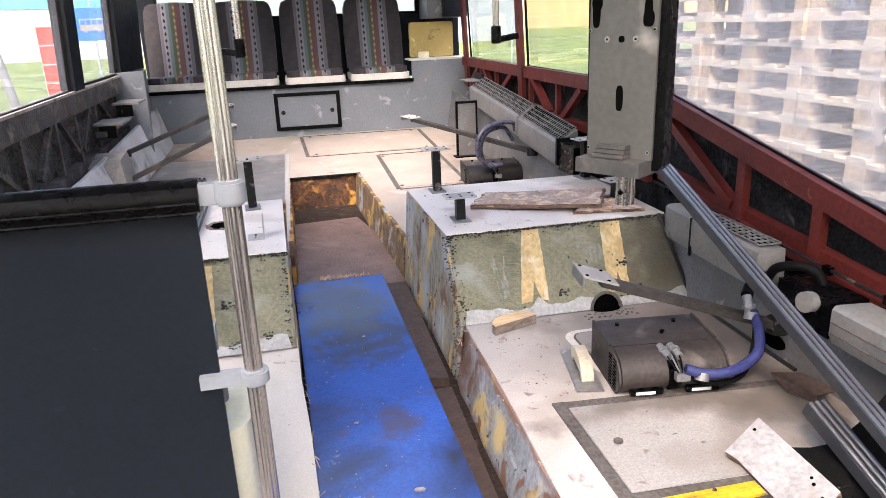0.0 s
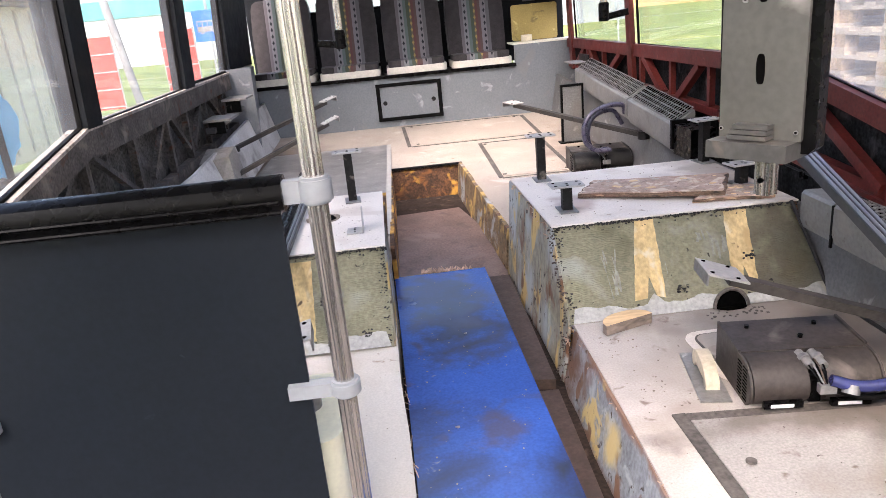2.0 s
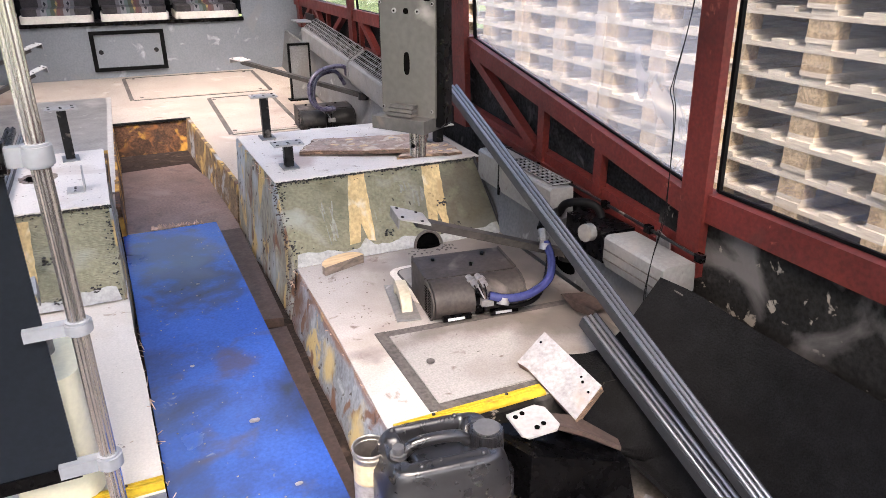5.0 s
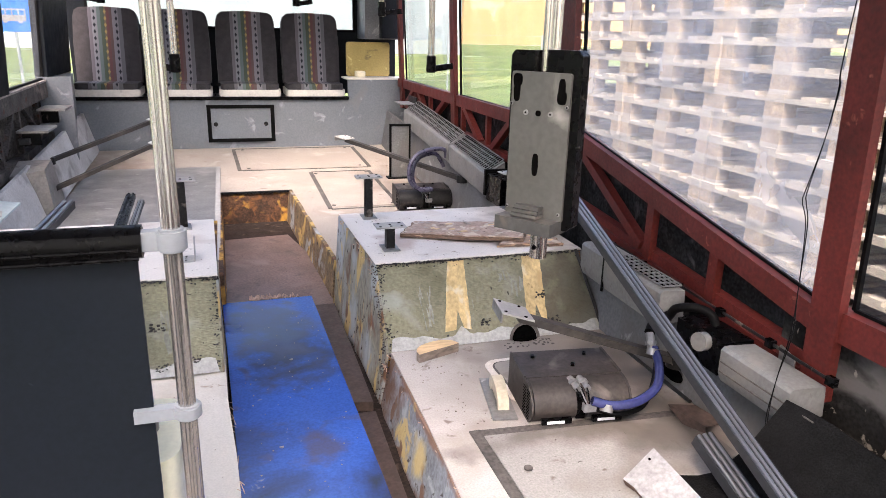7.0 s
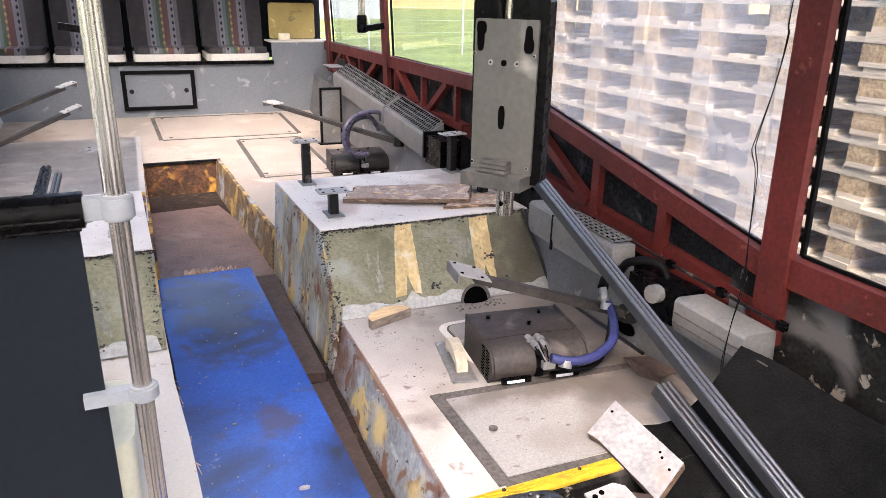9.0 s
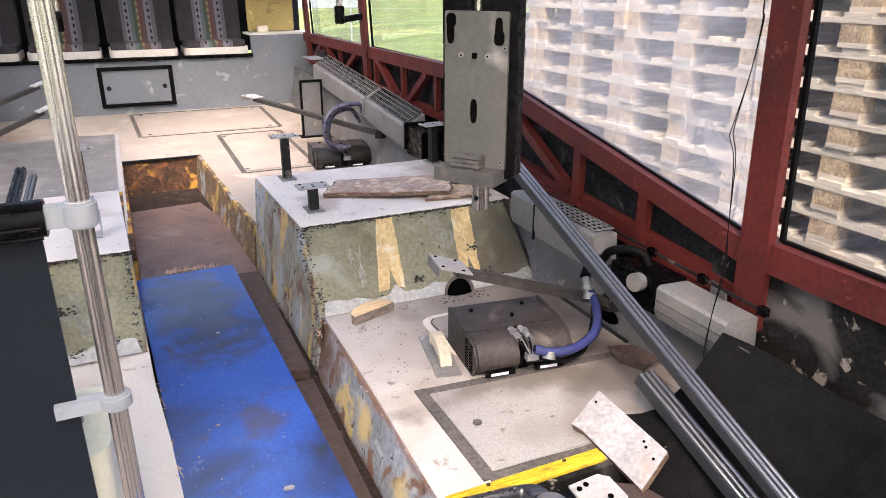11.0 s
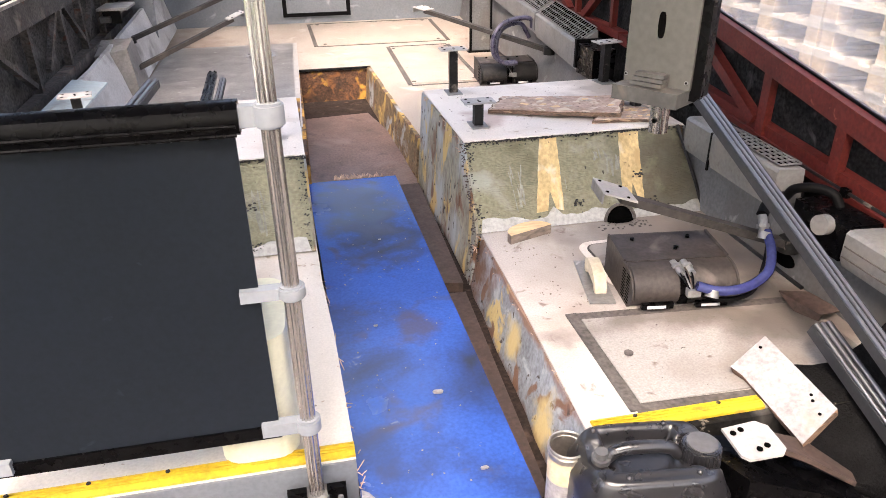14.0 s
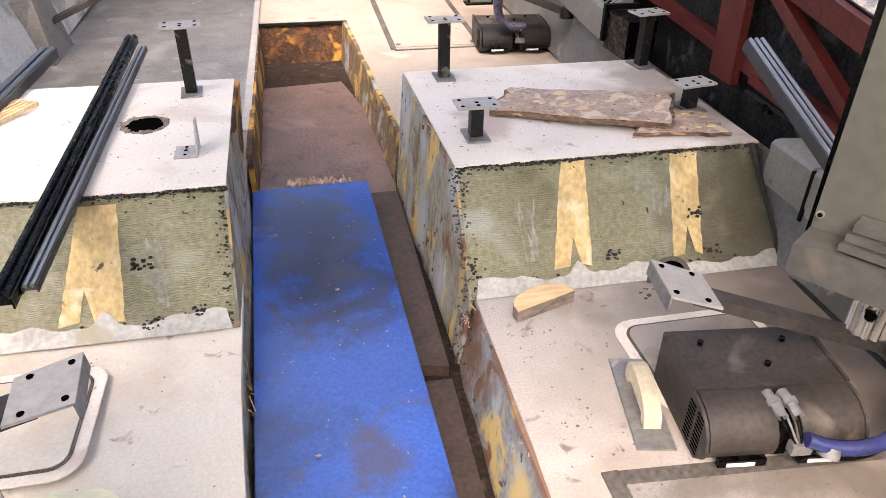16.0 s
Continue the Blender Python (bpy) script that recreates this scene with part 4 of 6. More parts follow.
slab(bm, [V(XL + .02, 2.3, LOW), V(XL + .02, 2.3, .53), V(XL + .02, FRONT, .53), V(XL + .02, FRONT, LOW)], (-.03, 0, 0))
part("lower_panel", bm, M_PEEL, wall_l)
bm = B()
slab(bm, [V(-1.06, 2.085, DECK), V(-1.13, 2.085, .50), V(-1.13, 4.6, .52), V(-1.14, 6.82, .62), V(-1.06, 6.82, .33), V(-1.06, 4.6, .25)], (-.02, 0, 0))
part("kick_panel", bm, M_PALEKICK, wall_l, "grey side panel along the floor")
bm = B()
box(bm, (XL - .01, FRONT, 1.82), (XL + .055, 7.5, TOP))
part("cantrail", bm, M_CEIL, wall_l)
for y0, y1, z0, z1 in ((5.15, 6.05, .915, .92), (3.835, 4.97, .885, .9), (2.3, 3.70, .62, .885), (.62, 2.18, .62, .62), (-.9, .5, .62, .62)):
    pane("window_west", [V(XL - .03, y0, z0), V(XL - .03, y1, z1), V(XL - .03 + lean(1.82), y1, 1.82), V(XL - .03 + lean(1.82), y0, 1.82)], (-.004, 0, 0), M_GLASS, "dusty side window between dark pillars")
    rub = thing("window_seal", "black rubber window seal", "window seal", (XL, y0, z1), "window seals", kind="structure")
    for (a, b) in (((y0, z0), (y1, z1)), ((y0, z0), (y0, 1.81)), ((y1, z1), (y1, 1.81))):
        bm = B()
        bar(bm, (XL - .028 + lean(a[1]), *a), (XL - .028 + lean(b[1]), *b), .012, .016, (1, 0, 0))
        part("seal", bm, M_RUBBER, rub)
bm = B()
bar(bm, (XL + .005, 5.15, 1.50), (XL + .005, 6.05, 1.52), .03, .03, (1, 0, 0))
part("vent_bar", bm, M_PILLAR, wall_l, "bar of the tilting vent window")

# ceiling, front and rear
bm = B()
# two unseen roof openings, added to let skylight fall on the floor
HX, LIGHT_OPENINGS = .62, ((.3, 1.5), (3.5, 5.6))
for lo, hi in (((-1.28, FRONT - .1), (-HX, 7.56)), ((HX, FRONT - .1), (1.34, 7.56)), ((-HX, FRONT - .1), (HX, LIGHT_OPENINGS[0][0])), ((-HX, LIGHT_OPENINGS[0][1]), (HX, LIGHT_OPENINGS[1][0])), ((-HX, LIGHT_OPENINGS[1][1]), (HX, 7.56))):
    box(bm, (*lo, TOP), (*hi, TOP + .05))
solid("ceiling", bm, M_CEIL, "plain pale bus ceiling with two openings added for light", "ceiling", kind="structure")
front = thing("wall_south", "front end of the bus with a large windscreen", "wall", (0, FRONT, LOW), kind="structure")
bm = B()
box(bm, (-1.26, FRONT - .08, LOW), (1.2, FRONT, .62))
box(bm, (-1.26, FRONT - .08, 1.9), (1.2, FRONT, TOP))
part("panel", bm, M_KICK, front)
pane("windscreen", [V(-1.2, FRONT - .04, .62), V(1.15, FRONT - .04, .62), V(1.15, FRONT - .04, 1.9), V(-1.2, FRONT - .04, 1.9)], (0, -.004, 0), M_CLEAR, "large clear windscreen")

# panes of the added roof openings
for y0, y1 in LIGHT_OPENINGS:
    pane("added_skylight", [V(-HX, y0, TOP + .03), V(HX, y0, TOP + .03), V(HX, y1, TOP + .03), V(-HX, y1, TOP + .03)], (0, 0, .005), M_CLEAR, "clear pane in an unseen roof opening added for light")

YR = 6.80
back = thing("wall_north", "grey painted riser of the back bench and rear window", "wall", (0, YR, .33), kind="structure")
bm = B()
box(bm, (-1.24, YR, .22), (1.34, YR + .02, .722))
part("riser", bm, M_GREYWALL, back, "grey painted riser with scuffs")
bm = B()
box(bm, (.845, YR, .722), (1.34, YR + .02, .872))
part("riser_end", bm, M_GREYWALL, back)
bm = B()
box(bm, (.83, YR - .004, .872), (1.34, YR + .25, .884))
bevel(bm, .003)
part("ledge", bm, M_SEATBASE, back, "pale ledge beside the bench")
bm = B()
box(bm, (-1.24, YR + .02, .70), (.845, 7.45, .722))
part("bench_top", bm, M_BLACK, back)
bm = B()
box(bm, (-1.22, YR - .022, .712), (.850, YR + .03, .738))
bevel(bm, .005)
part("bench_trim", bm, M_BLACK, back, "black edge trim under the seats")
bm = B()
box(bm, (-1.26, 7.30, .72), (1.36, 7.36, 1.24))
box(bm, (-1.26, 7.30, 1.24), (-1.12, 7.36, TOP))
box(bm, (1.0, 7.30, 1.24), (1.36, 7.36, TOP))
box(bm, (-1.12, 7.30, 1.86), (1.0, 7.36, TOP))
part("rear_wall", bm, M_PILLAR, back, "dark trim round the rear window")
bm = B()
box(bm, (1.02, 6.95, 1.19), (1.32, 7.30, 1.75))
bevel(bm, .02)
part("corner_box", bm, M_KICK, back, "grey corner pillar beside the rear window")
bm = B()
box(bm, (1.14, 6.86, 1.20), (1.33, 6.96, TOP))
part("corner_pillar", bm, M_PILLAR, back)
pane("window_north", [V(-1.12, 7.33, 1.24), V(1.0, 7.33, 1.24), V(1.0, 7.33, 1.86), V(-1.12, 7.33, 1.86)], (0, .004, 0), M_GLASS, "wide rear window, bright outside")
rub = thing("window_seal", "black rubber seal of the rear window", "window seal", (0, 7.3, 1.24), "window seals", kind="structure")
for a, b in (((-1.12, 1.25), (1.0, 1.25)), ((-1.11, 1.24), (-1.11, 1.86)), ((.99, 1.24), (.99, 1.86))):
    bm = B()
    bar(bm, (a[0], 7.295, a[1]), (b[0], 7.295, b[1]), .02, .03, (0, 1, 0))
    part("seal", bm, M_RUBBER, rub)
bm = B()
slab(bm, rounded(.875, 1.245, .888, 1.165, .02), (0, 0, .03))
bm.transform(Matrix.Translation((0, 7.06, 0)) @ Matrix.Rotation(radians(90), 4, 'X'))
solid("foam_panel", bm, M_FOAMY, "yellow-brown foam panel exposed above the ledge", "panel", kind="structure")
bm = B()
bmesh.ops.create_cone(bm, cap_ends=True, segments=28, radius1=.045, radius2=.045, depth=.05, matrix=Matrix.Translation((.97, 6.93, .909)))
bevel(bm, .003)
solid("tape_roll", bm, M_TAPE, "roll of cream masking tape on the ledge", "tape roll")

# grey corner column at the back on the -x side
bm = B()
hexa(bm, [V(-1.24, 6.10, .27), V(-1.085, 6.12, .27), V(-1.19, 6.80, .30), V(-1.24, 6.80, .30)], [V(-1.25, 6.0, .93), V(-1.06, 6.05, .93), V(-1.175, 6.80, .91), V(-1.25, 6.80, .91)])
bevel(bm, .015)
solid("corner_column", bm, M_GREYWALL, "grey sloping corner casing beside the bench", "casing", kind="structure")

# hatch in the bench riser
ht = thing("bench_hatch", "grey access panel with black rubber frame in the bench riser", "access panel", (0, YR, .52))
bm = B()
box(bm, (-.265, YR - .012, .388), (.243, YR - .001, .672))
bevel(bm, .003)
part("panel", bm, M_GREYWALL, ht)
for lo, hi in (((-.268, .385), (.246, .412)), ((-.268, .648), (.246, .675)), ((-.268, .412), (-.238, .648)), ((.216, .412), (.246, .648))):
    bm = B()
    box(bm, (lo[0], YR - .024, lo[1]), (hi[0], YR - .010, hi[1]))
    bevel(bm, .004)
    part("frame_bar", bm, M_RUBBER, ht)
for x in (-.205, .178):
    bm = B()
    rod(bm, (x, YR - .012, .525), (x, YR - .018, .525), .017, 16)
    part("lock", bm, M_DKSTEEL, ht)

# ---- things in the sunken aisle ----
t = thing("blue_board", "long blue coated board with dark dirt stains in the aisle", "board", (0, 2.95, .11))
bm = B()
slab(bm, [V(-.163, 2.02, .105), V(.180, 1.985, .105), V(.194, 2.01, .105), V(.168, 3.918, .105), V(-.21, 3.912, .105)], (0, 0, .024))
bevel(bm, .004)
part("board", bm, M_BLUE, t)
bm = B()
for i in range(44):
    x = -.14 + .24 * rng.random() + .04
    p = V(x, 3.92 + rng.uniform(-.004, .01), .128)
    rod(bm, p, p + V(rng.uniform(-.02, .02), rng.uniform(.015, .05), rng.uniform(.0, .010)), .006, 5, .001)
part("broken_end", bm, M_SPLINT, t, "pale splintered wood at the broken end", kind="stuff")


def aisle_board(pts, z, th, label, material=None):
    bm = B()
    slab(bm, [V(x, y, z) for x, y in pts], (0, 0, th))
    bevel(bm, .004)
    return solid("floor_board", bm, material or M_BROWN, label, "board", "brown boards in the aisle")


aisle_board([(-.205, 3.90), (.262, 3.90), (.278, 4.02), (.272, 4.30), (.262, 4.55), (.222, 4.80), (.172, 5.075), (-.205, 5.03)], .057, .028, "wide brown board with scratches on the aisle floor")
aisle_board([(.16, 3.02), (.255, 3.0), (.268, 3.90), (.16, 3.90)], .057, .034, "narrow dark brown board beside the blue one", M_SCRAP)
aisle_board([(.17, 2.1), (.236, 2.1), (.258, 2.98), (.165, 2.98)], .057, .012, "lower dark brown board beside the blue one", M_SCRAP)
bm = B()
hexa(bm, [V(.262, 4.0, .06), V(.285, 4.0, .06), V(.268, 4.42, .06), V(.25, 4.42, .06)], [V(.284, 4.02, .20), V(.30, 4.02, .20), V(.27, 4.36, .12), V(.262, 4.36, .12)])
bevel(bm, .004)
solid("bent_flap", bm, M_RUST, "bent rusty flap of sheet at the aisle side", "metal scrap")
for x, y, s in ((.055, 2.42, .008), (-.06, 2.75, .004), (.10, 2.15, .005), (.02, 3.3, .003)):
    bm = B()
    slab(bm, [V(x + s * (1.8 * math.cos(a) + rng.uniform(-.4, .4)), y + s * (.8 * math.sin(a) + rng.uniform(-.3, .3)), .1295) for a in np.linspace(0, 5.6, 7)], (0, 0, .004))
    solid("paint_chip", bm, M_SLABWHITE, "small pale flake lying on the blue board", "flake", "flakes on the board")
bm = B()
grit = random.Random(11)
clumps(bm, [V(grit.uniform(-.15, .16), grit.uniform(2.05, 3.8), .1295) for _ in range(90)] + [V(grit.uniform(-.18, .22), grit.uniform(4.0, 4.9), .0855) for _ in range(60)], .0022, grit)
clumps(bm, [V(grit.uniform(.36, .62), grit.uniform(2.55, 3.0), DECK + .001) for _ in range(60)] + [V(grit.uniform(-1, -.22), grit.uniform(2.2, 3.0), DECK + .001) for _ in range(50)], .0022, grit)
clumps(bm, [V(grit.uniform(.34, 1.05), grit.uniform(3.27, 3.9), PODIUM + .001) for _ in range(90)] + [V(grit.uniform(-.9, -.25), grit.uniform(3.3, 3.9), PODIUM + .001) for _ in range(50)], .0022, grit)
solid("grit", bm, M_OLDWOOD, "dark crumbs and wood grit scattered on the floor", "debris", kind="stuff")

# ---- seat legs left on the podiums ----


def seat_leg(x, y, z0, z1, label, turn=0, material=None):
    t = thing("seat_pedestal", label, "seat leg", (x, y, z0), "bare seat legs")
    m = Matrix.Translation((x, y, 0)) @ Matrix.Rotation(radians(turn), 4, 'Z')
    part("foot_plate", bbox((-.030, -.045, z0), (.030, .045, z0 + .006), .002, 1, m), M_STEEL, t)
    part("tube", bbox((-.016, -.016, z0 + .006), (.016, .016, z1 - .005), .003, 2, m), material or M_DKSTEEL, t, "dark square tube")
    top = part("top_plate", bbox((-.055, -.035, z1 - .006), (.055, .035, z1), .002, 1, m), M_WHITESTEEL, t, "pale drilled top plate")
    for a, b in ((-.04, -.022), (-.04, .022), (.04, -.022), (.04, .022), (0, 0), (0, -.02)):
        bm = B()
        rod(bm, (a, b, z1 - .001), (a, b, z1 + .0008), .0055, 10)
        bm.transform(m)
        part("bolt_hole", bm, M_VOID, top)
    return t


seat_leg(.405, 3.410, PODIUM, .578, "short bare seat leg with drilled plate on the podium edge", 0)
seat_leg(.419, 3.877, PODIUM, .668, "tall bare seat leg with drilled plate on the podium", 0)
seat_leg(1.085, 3.885, PODIUM, .662, "tall bare seat leg beside the heater", 8)
seat_leg(1.050, 3.500, PODIUM, .565, "short bare seat leg beside the peeling boards", 10)
seat_leg(-.335, 3.865, PODIUM, .685, "tall bare seat leg beside the round hole", 5)
seat_leg(-.98, 3.72, PODIUM, .61, "bare seat leg near the window truss", 12)

t = thing("angle_bracket", "small white painted angle bracket on the podium", "bracket", (-.305, 3.43, PODIUM))
part("foot", bbox((-.335, 3.40, PODIUM + .001), (-.28, 3.47, PODIUM + .005), .001, 1), M_WHITESTEEL, t)
bm = B()
slab(bm, [V(-.283, 3.40, PODIUM + .004), V(-.283, 3.47, PODIUM + .004), V(-.283, 3.475, PODIUM + .075), V(-.283, 3.455, PODIUM + .075)], (.004, 0, 0))
part("web", bm, M_WHITESTEEL, t)
for y in (3.415, 3.44, 3.46):
    bm = B()
    rod(bm, (-.31, y, PODIUM + .0045), (-.31, y, PODIUM + .0062), .004, 8)
    part("bolt_hole", bm, M_VOID, t)


def torn_board(corners, th, label, seed):
    rg = random.Random(seed)
    t = thing("torn_board", label, "board", (sum(c[0] for c in corners) / 4, sum(c[1] for c in corners) / 4, PODIUM), "peeling boards on the podium")
    P = []
    for k in range(4):
        P += jag(Vector(corners[k]), Vector(corners[(k + 1) % 4]), 9, .007, rg)
    bm = B()
    slab(bm, P, (0, 0, th))
    core = part("core", bm, M_LAYERS, t, "broken plywood layers")
    c = sum(P, V(0, 0, 0)) / len(P)
    bm = B()
    slab(bm, [c + (p - c) * rg.uniform(.93, .99) + V(0, 0, th + .0005) for p in P], (0, 0, .003))
    part("facing", bm, M_BOARDTOP, t, "flaking pinkish facing")
    for i in range(34):
        a, b = rg.random(), rg.random()
        q = (Vector(corners[0]) * (1 - a) + Vector(corners[1]) * a) * (1 - b) + (Vector(corners[3]) * (1 - a) + Vector(corners[2]) * a) * b
        q = c + (q - c) * .85 + V(0, 0, th + .0035)
        bm = B()
        r = rg.uniform(.006, .016)
        slab(bm, [q + V(r * rg.uniform(.6, 1.5) * math.cos(w), r * rg.uniform(.4, .9) * math.sin(w), 0) for w in np.linspace(0, 5.4, 7)], (rg.uniform(-.002, .002), 0, .002))
        part("flake", bm, rg.choice((M_BOARDTOP, M_BOARDTOP, M_REAR, M_CHIP)), t)
    return t


torn_board([(.80, 3.325, PODIUM + .003), (1.06, 3.29, PODIUM + .003), (1.06, 3.43, PODIUM + .003), (.90, 3.5, PODIUM + .003)], .010, "smaller broken board under the peeling one", 5)
torn_board([(.475, 3.535, PODIUM + .004), (.905, 3.318, PODIUM + .020), (1.02, 3.53, PODIUM + .022), (.575, 3.70, PODIUM + .004)], .014, "long peeling plywood board across the podium", 6)

# ---- cantilever brackets ----


def cantilever(tip, wall_end, label, w=.045, plate=.055, s=1):
    t = thing("seat_bracket", label, "bracket", wall_end, "cantilever seat brackets")
    a, b = Vector(tip), Vector(wall_end)
    d = (b - a).normalized()
    bm = B()
    bar(bm, a + d * .05, b, w, .022)
    bevel(bm, .003)
    part("arm", bm, M_DUSTARM, t, "dusty dark flat arm")
    side = d.cross(V(0, 0, 1)).normalized()
    bm = B()
    slab(bm, [a - side * plate - d * .015 + V(0, 0, .012), a + side * plate - d * .015 + V(0, 0, .012), a + side * plate * .9 + d * .085 + V(0, 0, .012), a - side * plate * .9 + d * .085 + V(0, 0, .012)], (0, 0, .005))
    bevel(bm, .002)
    p = part("plate", bm, M_WHITESTEEL, t, "pale drilled plate")
    bm = B()
    slab(bm, [a - side * plate - d * .015 + V(0, 0, .014), a + side * plate - d * .015 + V(0, 0, .014), a + side * plate - d * .018 - V(0, 0, .014), a - side * plate - d * .018 - V(0, 0, .014)], d * .004)
    part("lip", bm, M_STEEL, t)
    for u, v in ((-.7, .0), (.7, .0), (-.7, .06), (.7, .06)):
        bm = B()
        q = a + side * plate * u + d * v
        rod(bm, q + V(0, 0, .0165), q + V(0, 0, .0185), .0055, 8)
        part("bolt_hole", bm, M_VOID, p)
    bm = B()
    rod(bm, b - V(0, 0, .02), b + V(0, 0, .02), .03, 14)
    part("mount", bm, M_DKSTEEL, t)
    return t


cantilever((.550, 2.655, .520), (1.085, 2.575, .345), "dark cantilever seat bracket with pale plate over the blower", .036)
cantilever((-.385, 2.615, .495), (-1.07, 2.54, .345), "grey cantilever seat bracket beside the screen", .05)
cantilever((.575, 5.52, .585), (1.10, 4.62, .48), "dark cantilever seat bracket before the far heater", .03, .045)
cantilever((-.49, 5.35, .62), (-1.08, 5.10, .39), "dark cantilever seat bracket before the grey casing", .035, .04)
cantilever((-.533, 5.85, .69), (-1.13, 5.50, .49), "dark cantilever seat bracket near the back bench", .035, .04)

# ---- blower units on the floor ----


def blower(at, turn, label, wide=1.0, shell=M_MOTOR, top=M_MOTOR):
    t = thing("blower", label, "heater blower", at, "blower units")
    m = Matrix.Translation(at) @ Matrix.Rotation(radians(turn), 4, 'Z') @ Matrix.Diagonal((wide, 1, .88, 1))
    prof = [(.03, .005), (.006, .03), (.0, .055), (.006, .08), (.022, .103), (.045, .117), (.07, .121), (.09, .121), (.09, .126), (.235, .132), (.235, .005)]
    for x0, x1 in ((.0, .120), (.156, .272)):
        bm = B()
        slab(bm, [V(x0, a, b) for a, b in prof[:8] + prof[-1:]], (x1 - x0, 0, 0))
        bm.transform(m)
        part("drum", bm, shell, t, "dusty rounded fan housing")
    bm = B()
    slab(bm, [V(-.004, a, b) for a, b in ((.085, .100), (.085, .124), (.240, .128), (.240, .005), (.085, .005))], (.282, 0, 0))
    bevel(bm, .003)
    bm.transform(m)
    part("rear_box", bm, top, t, "flat metal rear box")
    for x in (-.010, .272):
        bm = B()
        slab(bm, [V(x, a * 1.0 - .004, b * 1.03) for a, b in prof], (.006, 0, 0))
        bm.transform(m)
        ep = part("end_plate", bm, shell, t, "slotted end plate")
        if x < 0:
            for k in range(20):
                c, r = k % 2, k // 2
                bm = B()
                box(bm, (-.0115, .022 + .034 * c, .018 + .0098 * r), (-.009, .046 + .034 * c, .0205 + .0098 * r))
                bm.transform(m)
                part("slot", bm, M_VOID, ep)
    bm = B()
    box(bm, (.126, .02, .01), (.152, .1, .10))
    bm.transform(m)
    part("motor", bm, M_BLACK, t)
    for x in (.02, .165):
        bm = B()
        box(bm, (x, -.005, .012), (x + .085, .006, .030))
        bm.transform(m)
        fl = part("foot_lug", bm, M_BLACK, t)
        bm = B()
        box(bm, (x + .014, -.0068, .015), (x + .064, -.0045, .024))
        bm.transform(m)
        part("sticker", bm, M_LABELWHITE, fl, "white sticker")
    for x, y in ((.05, .20), (.21, .20), (.15, .135)):
        bm = B()
        rod(bm, (x, y, .128), (x, y, .1365), .006, 10)
        bm.transform(m)
        part("screw", bm, M_BLACK, t)
    for dx in (0, .028):
        bm = B()
        rod(bm, (.120 + dx, .075, .120), (.126 + dx, .02, .112), .010, 10)
        rod(bm, (.122 + dx, .055, .119), (.123 + dx, .045, .117), .014, 10)
        bm.transform(m)
        part("connector", bm, M_STEEL, t, "metal pipe union")
    for k in range(4):
        bm = B()
        hose(bm, [(.130 + .006 * k, .07, .118), (.12 + .01 * k, .015, .115), (.135 + .004 * k, -.012, .085), (.15, -.016, .06)], .0022, 6, 5)
        bm.transform(m)
        part("wire", bm, (M_BLACK, M_STEEL, M_SCRAP, M_BLACK)[k], t)
    bm = B()
    box(bm, (.130, -.022, .058), (.165, -.004, .082))
    bevel(bm, .003)
    bm.transform(m)
    part("plug", bm, M_STEEL, t, "grey wire plug")
    return t


blower((.592, 2.492, DECK), -7, "dusty grey twin-fan blower lying on the deck")
blower((.80, 4.83, .258), -4, "dark twin-fan blower lying on the rear floor", 1.12, M_DKMOTOR, M_MOTOR)
t = thing("coolant_hose", "blue-grey coolant hose from the blower to the wall", "hose", (.9, 2.45, .26))
bm = B()
hose(bm, [(.742, 2.458, .322), (.795, 2.440, .310), (.865, 2.432, .316), (.938, 2.455, .338), (.976, 2.505, .372), (.988, 2.555, .405)], .0132, 14, 8)
part("tube", bm, M_HOSE, t)
bm = B()
hose(bm, [(.75, 2.465, .295), (.82, 2.445, .277), (.90, 2.45, .290), (.96, 2.50, .34), (.99, 2.545, .40)], .007, 8, 8)
part("cable", bm, M_RUBBER, t, "black cable beside the hose")
for c in ((.780, 2.443, .303), (.981, 2.550, .396)):
    bm = B()
    rod(bm, Vector(c) - V(.003, .003, .009), Vector(c) + V(.003, .003, .009), .0178, 14)
    part("hose_clip", bm, M_STEEL, t)
bm = B()
rod(bm, (.982, 2.555, .400), (.988, 2.585, .44), .012, 12)
rod(bm, (.984, 2.565, .412), (.985, 2.57, .42), .017, 6)
part("pipe_union", bm, M_STEEL, t)
t = thing("coolant_hose", "grey-violet rubber hoses looping from the far blower to the heater", "hose", (.95, 4.75, .36))
bm = B()
hose(bm, [(.985, 4.80, .385), (.92, 4.80, .385), (.855, 4.80, .43), (.845, 4.80, .52), (.90, 4.82, .59), (1.0, 4.85, .612), (1.07, 4.86, .605), (1.085, 4.87, .56)], .0125, 12, 8, .05)
part("tube", bm, M_FARHOSE, t)
bm = B()
hose(bm, [(.985, 4.83, .385), (.90, 4.83, .39), (.87, 4.83, .47), (.91, 4.85, .56), (1.02, 4.88, .58), (1.08, 4.9, .50)], .012, 10, 8)
part("tube", bm, M_FARHOSE, t)

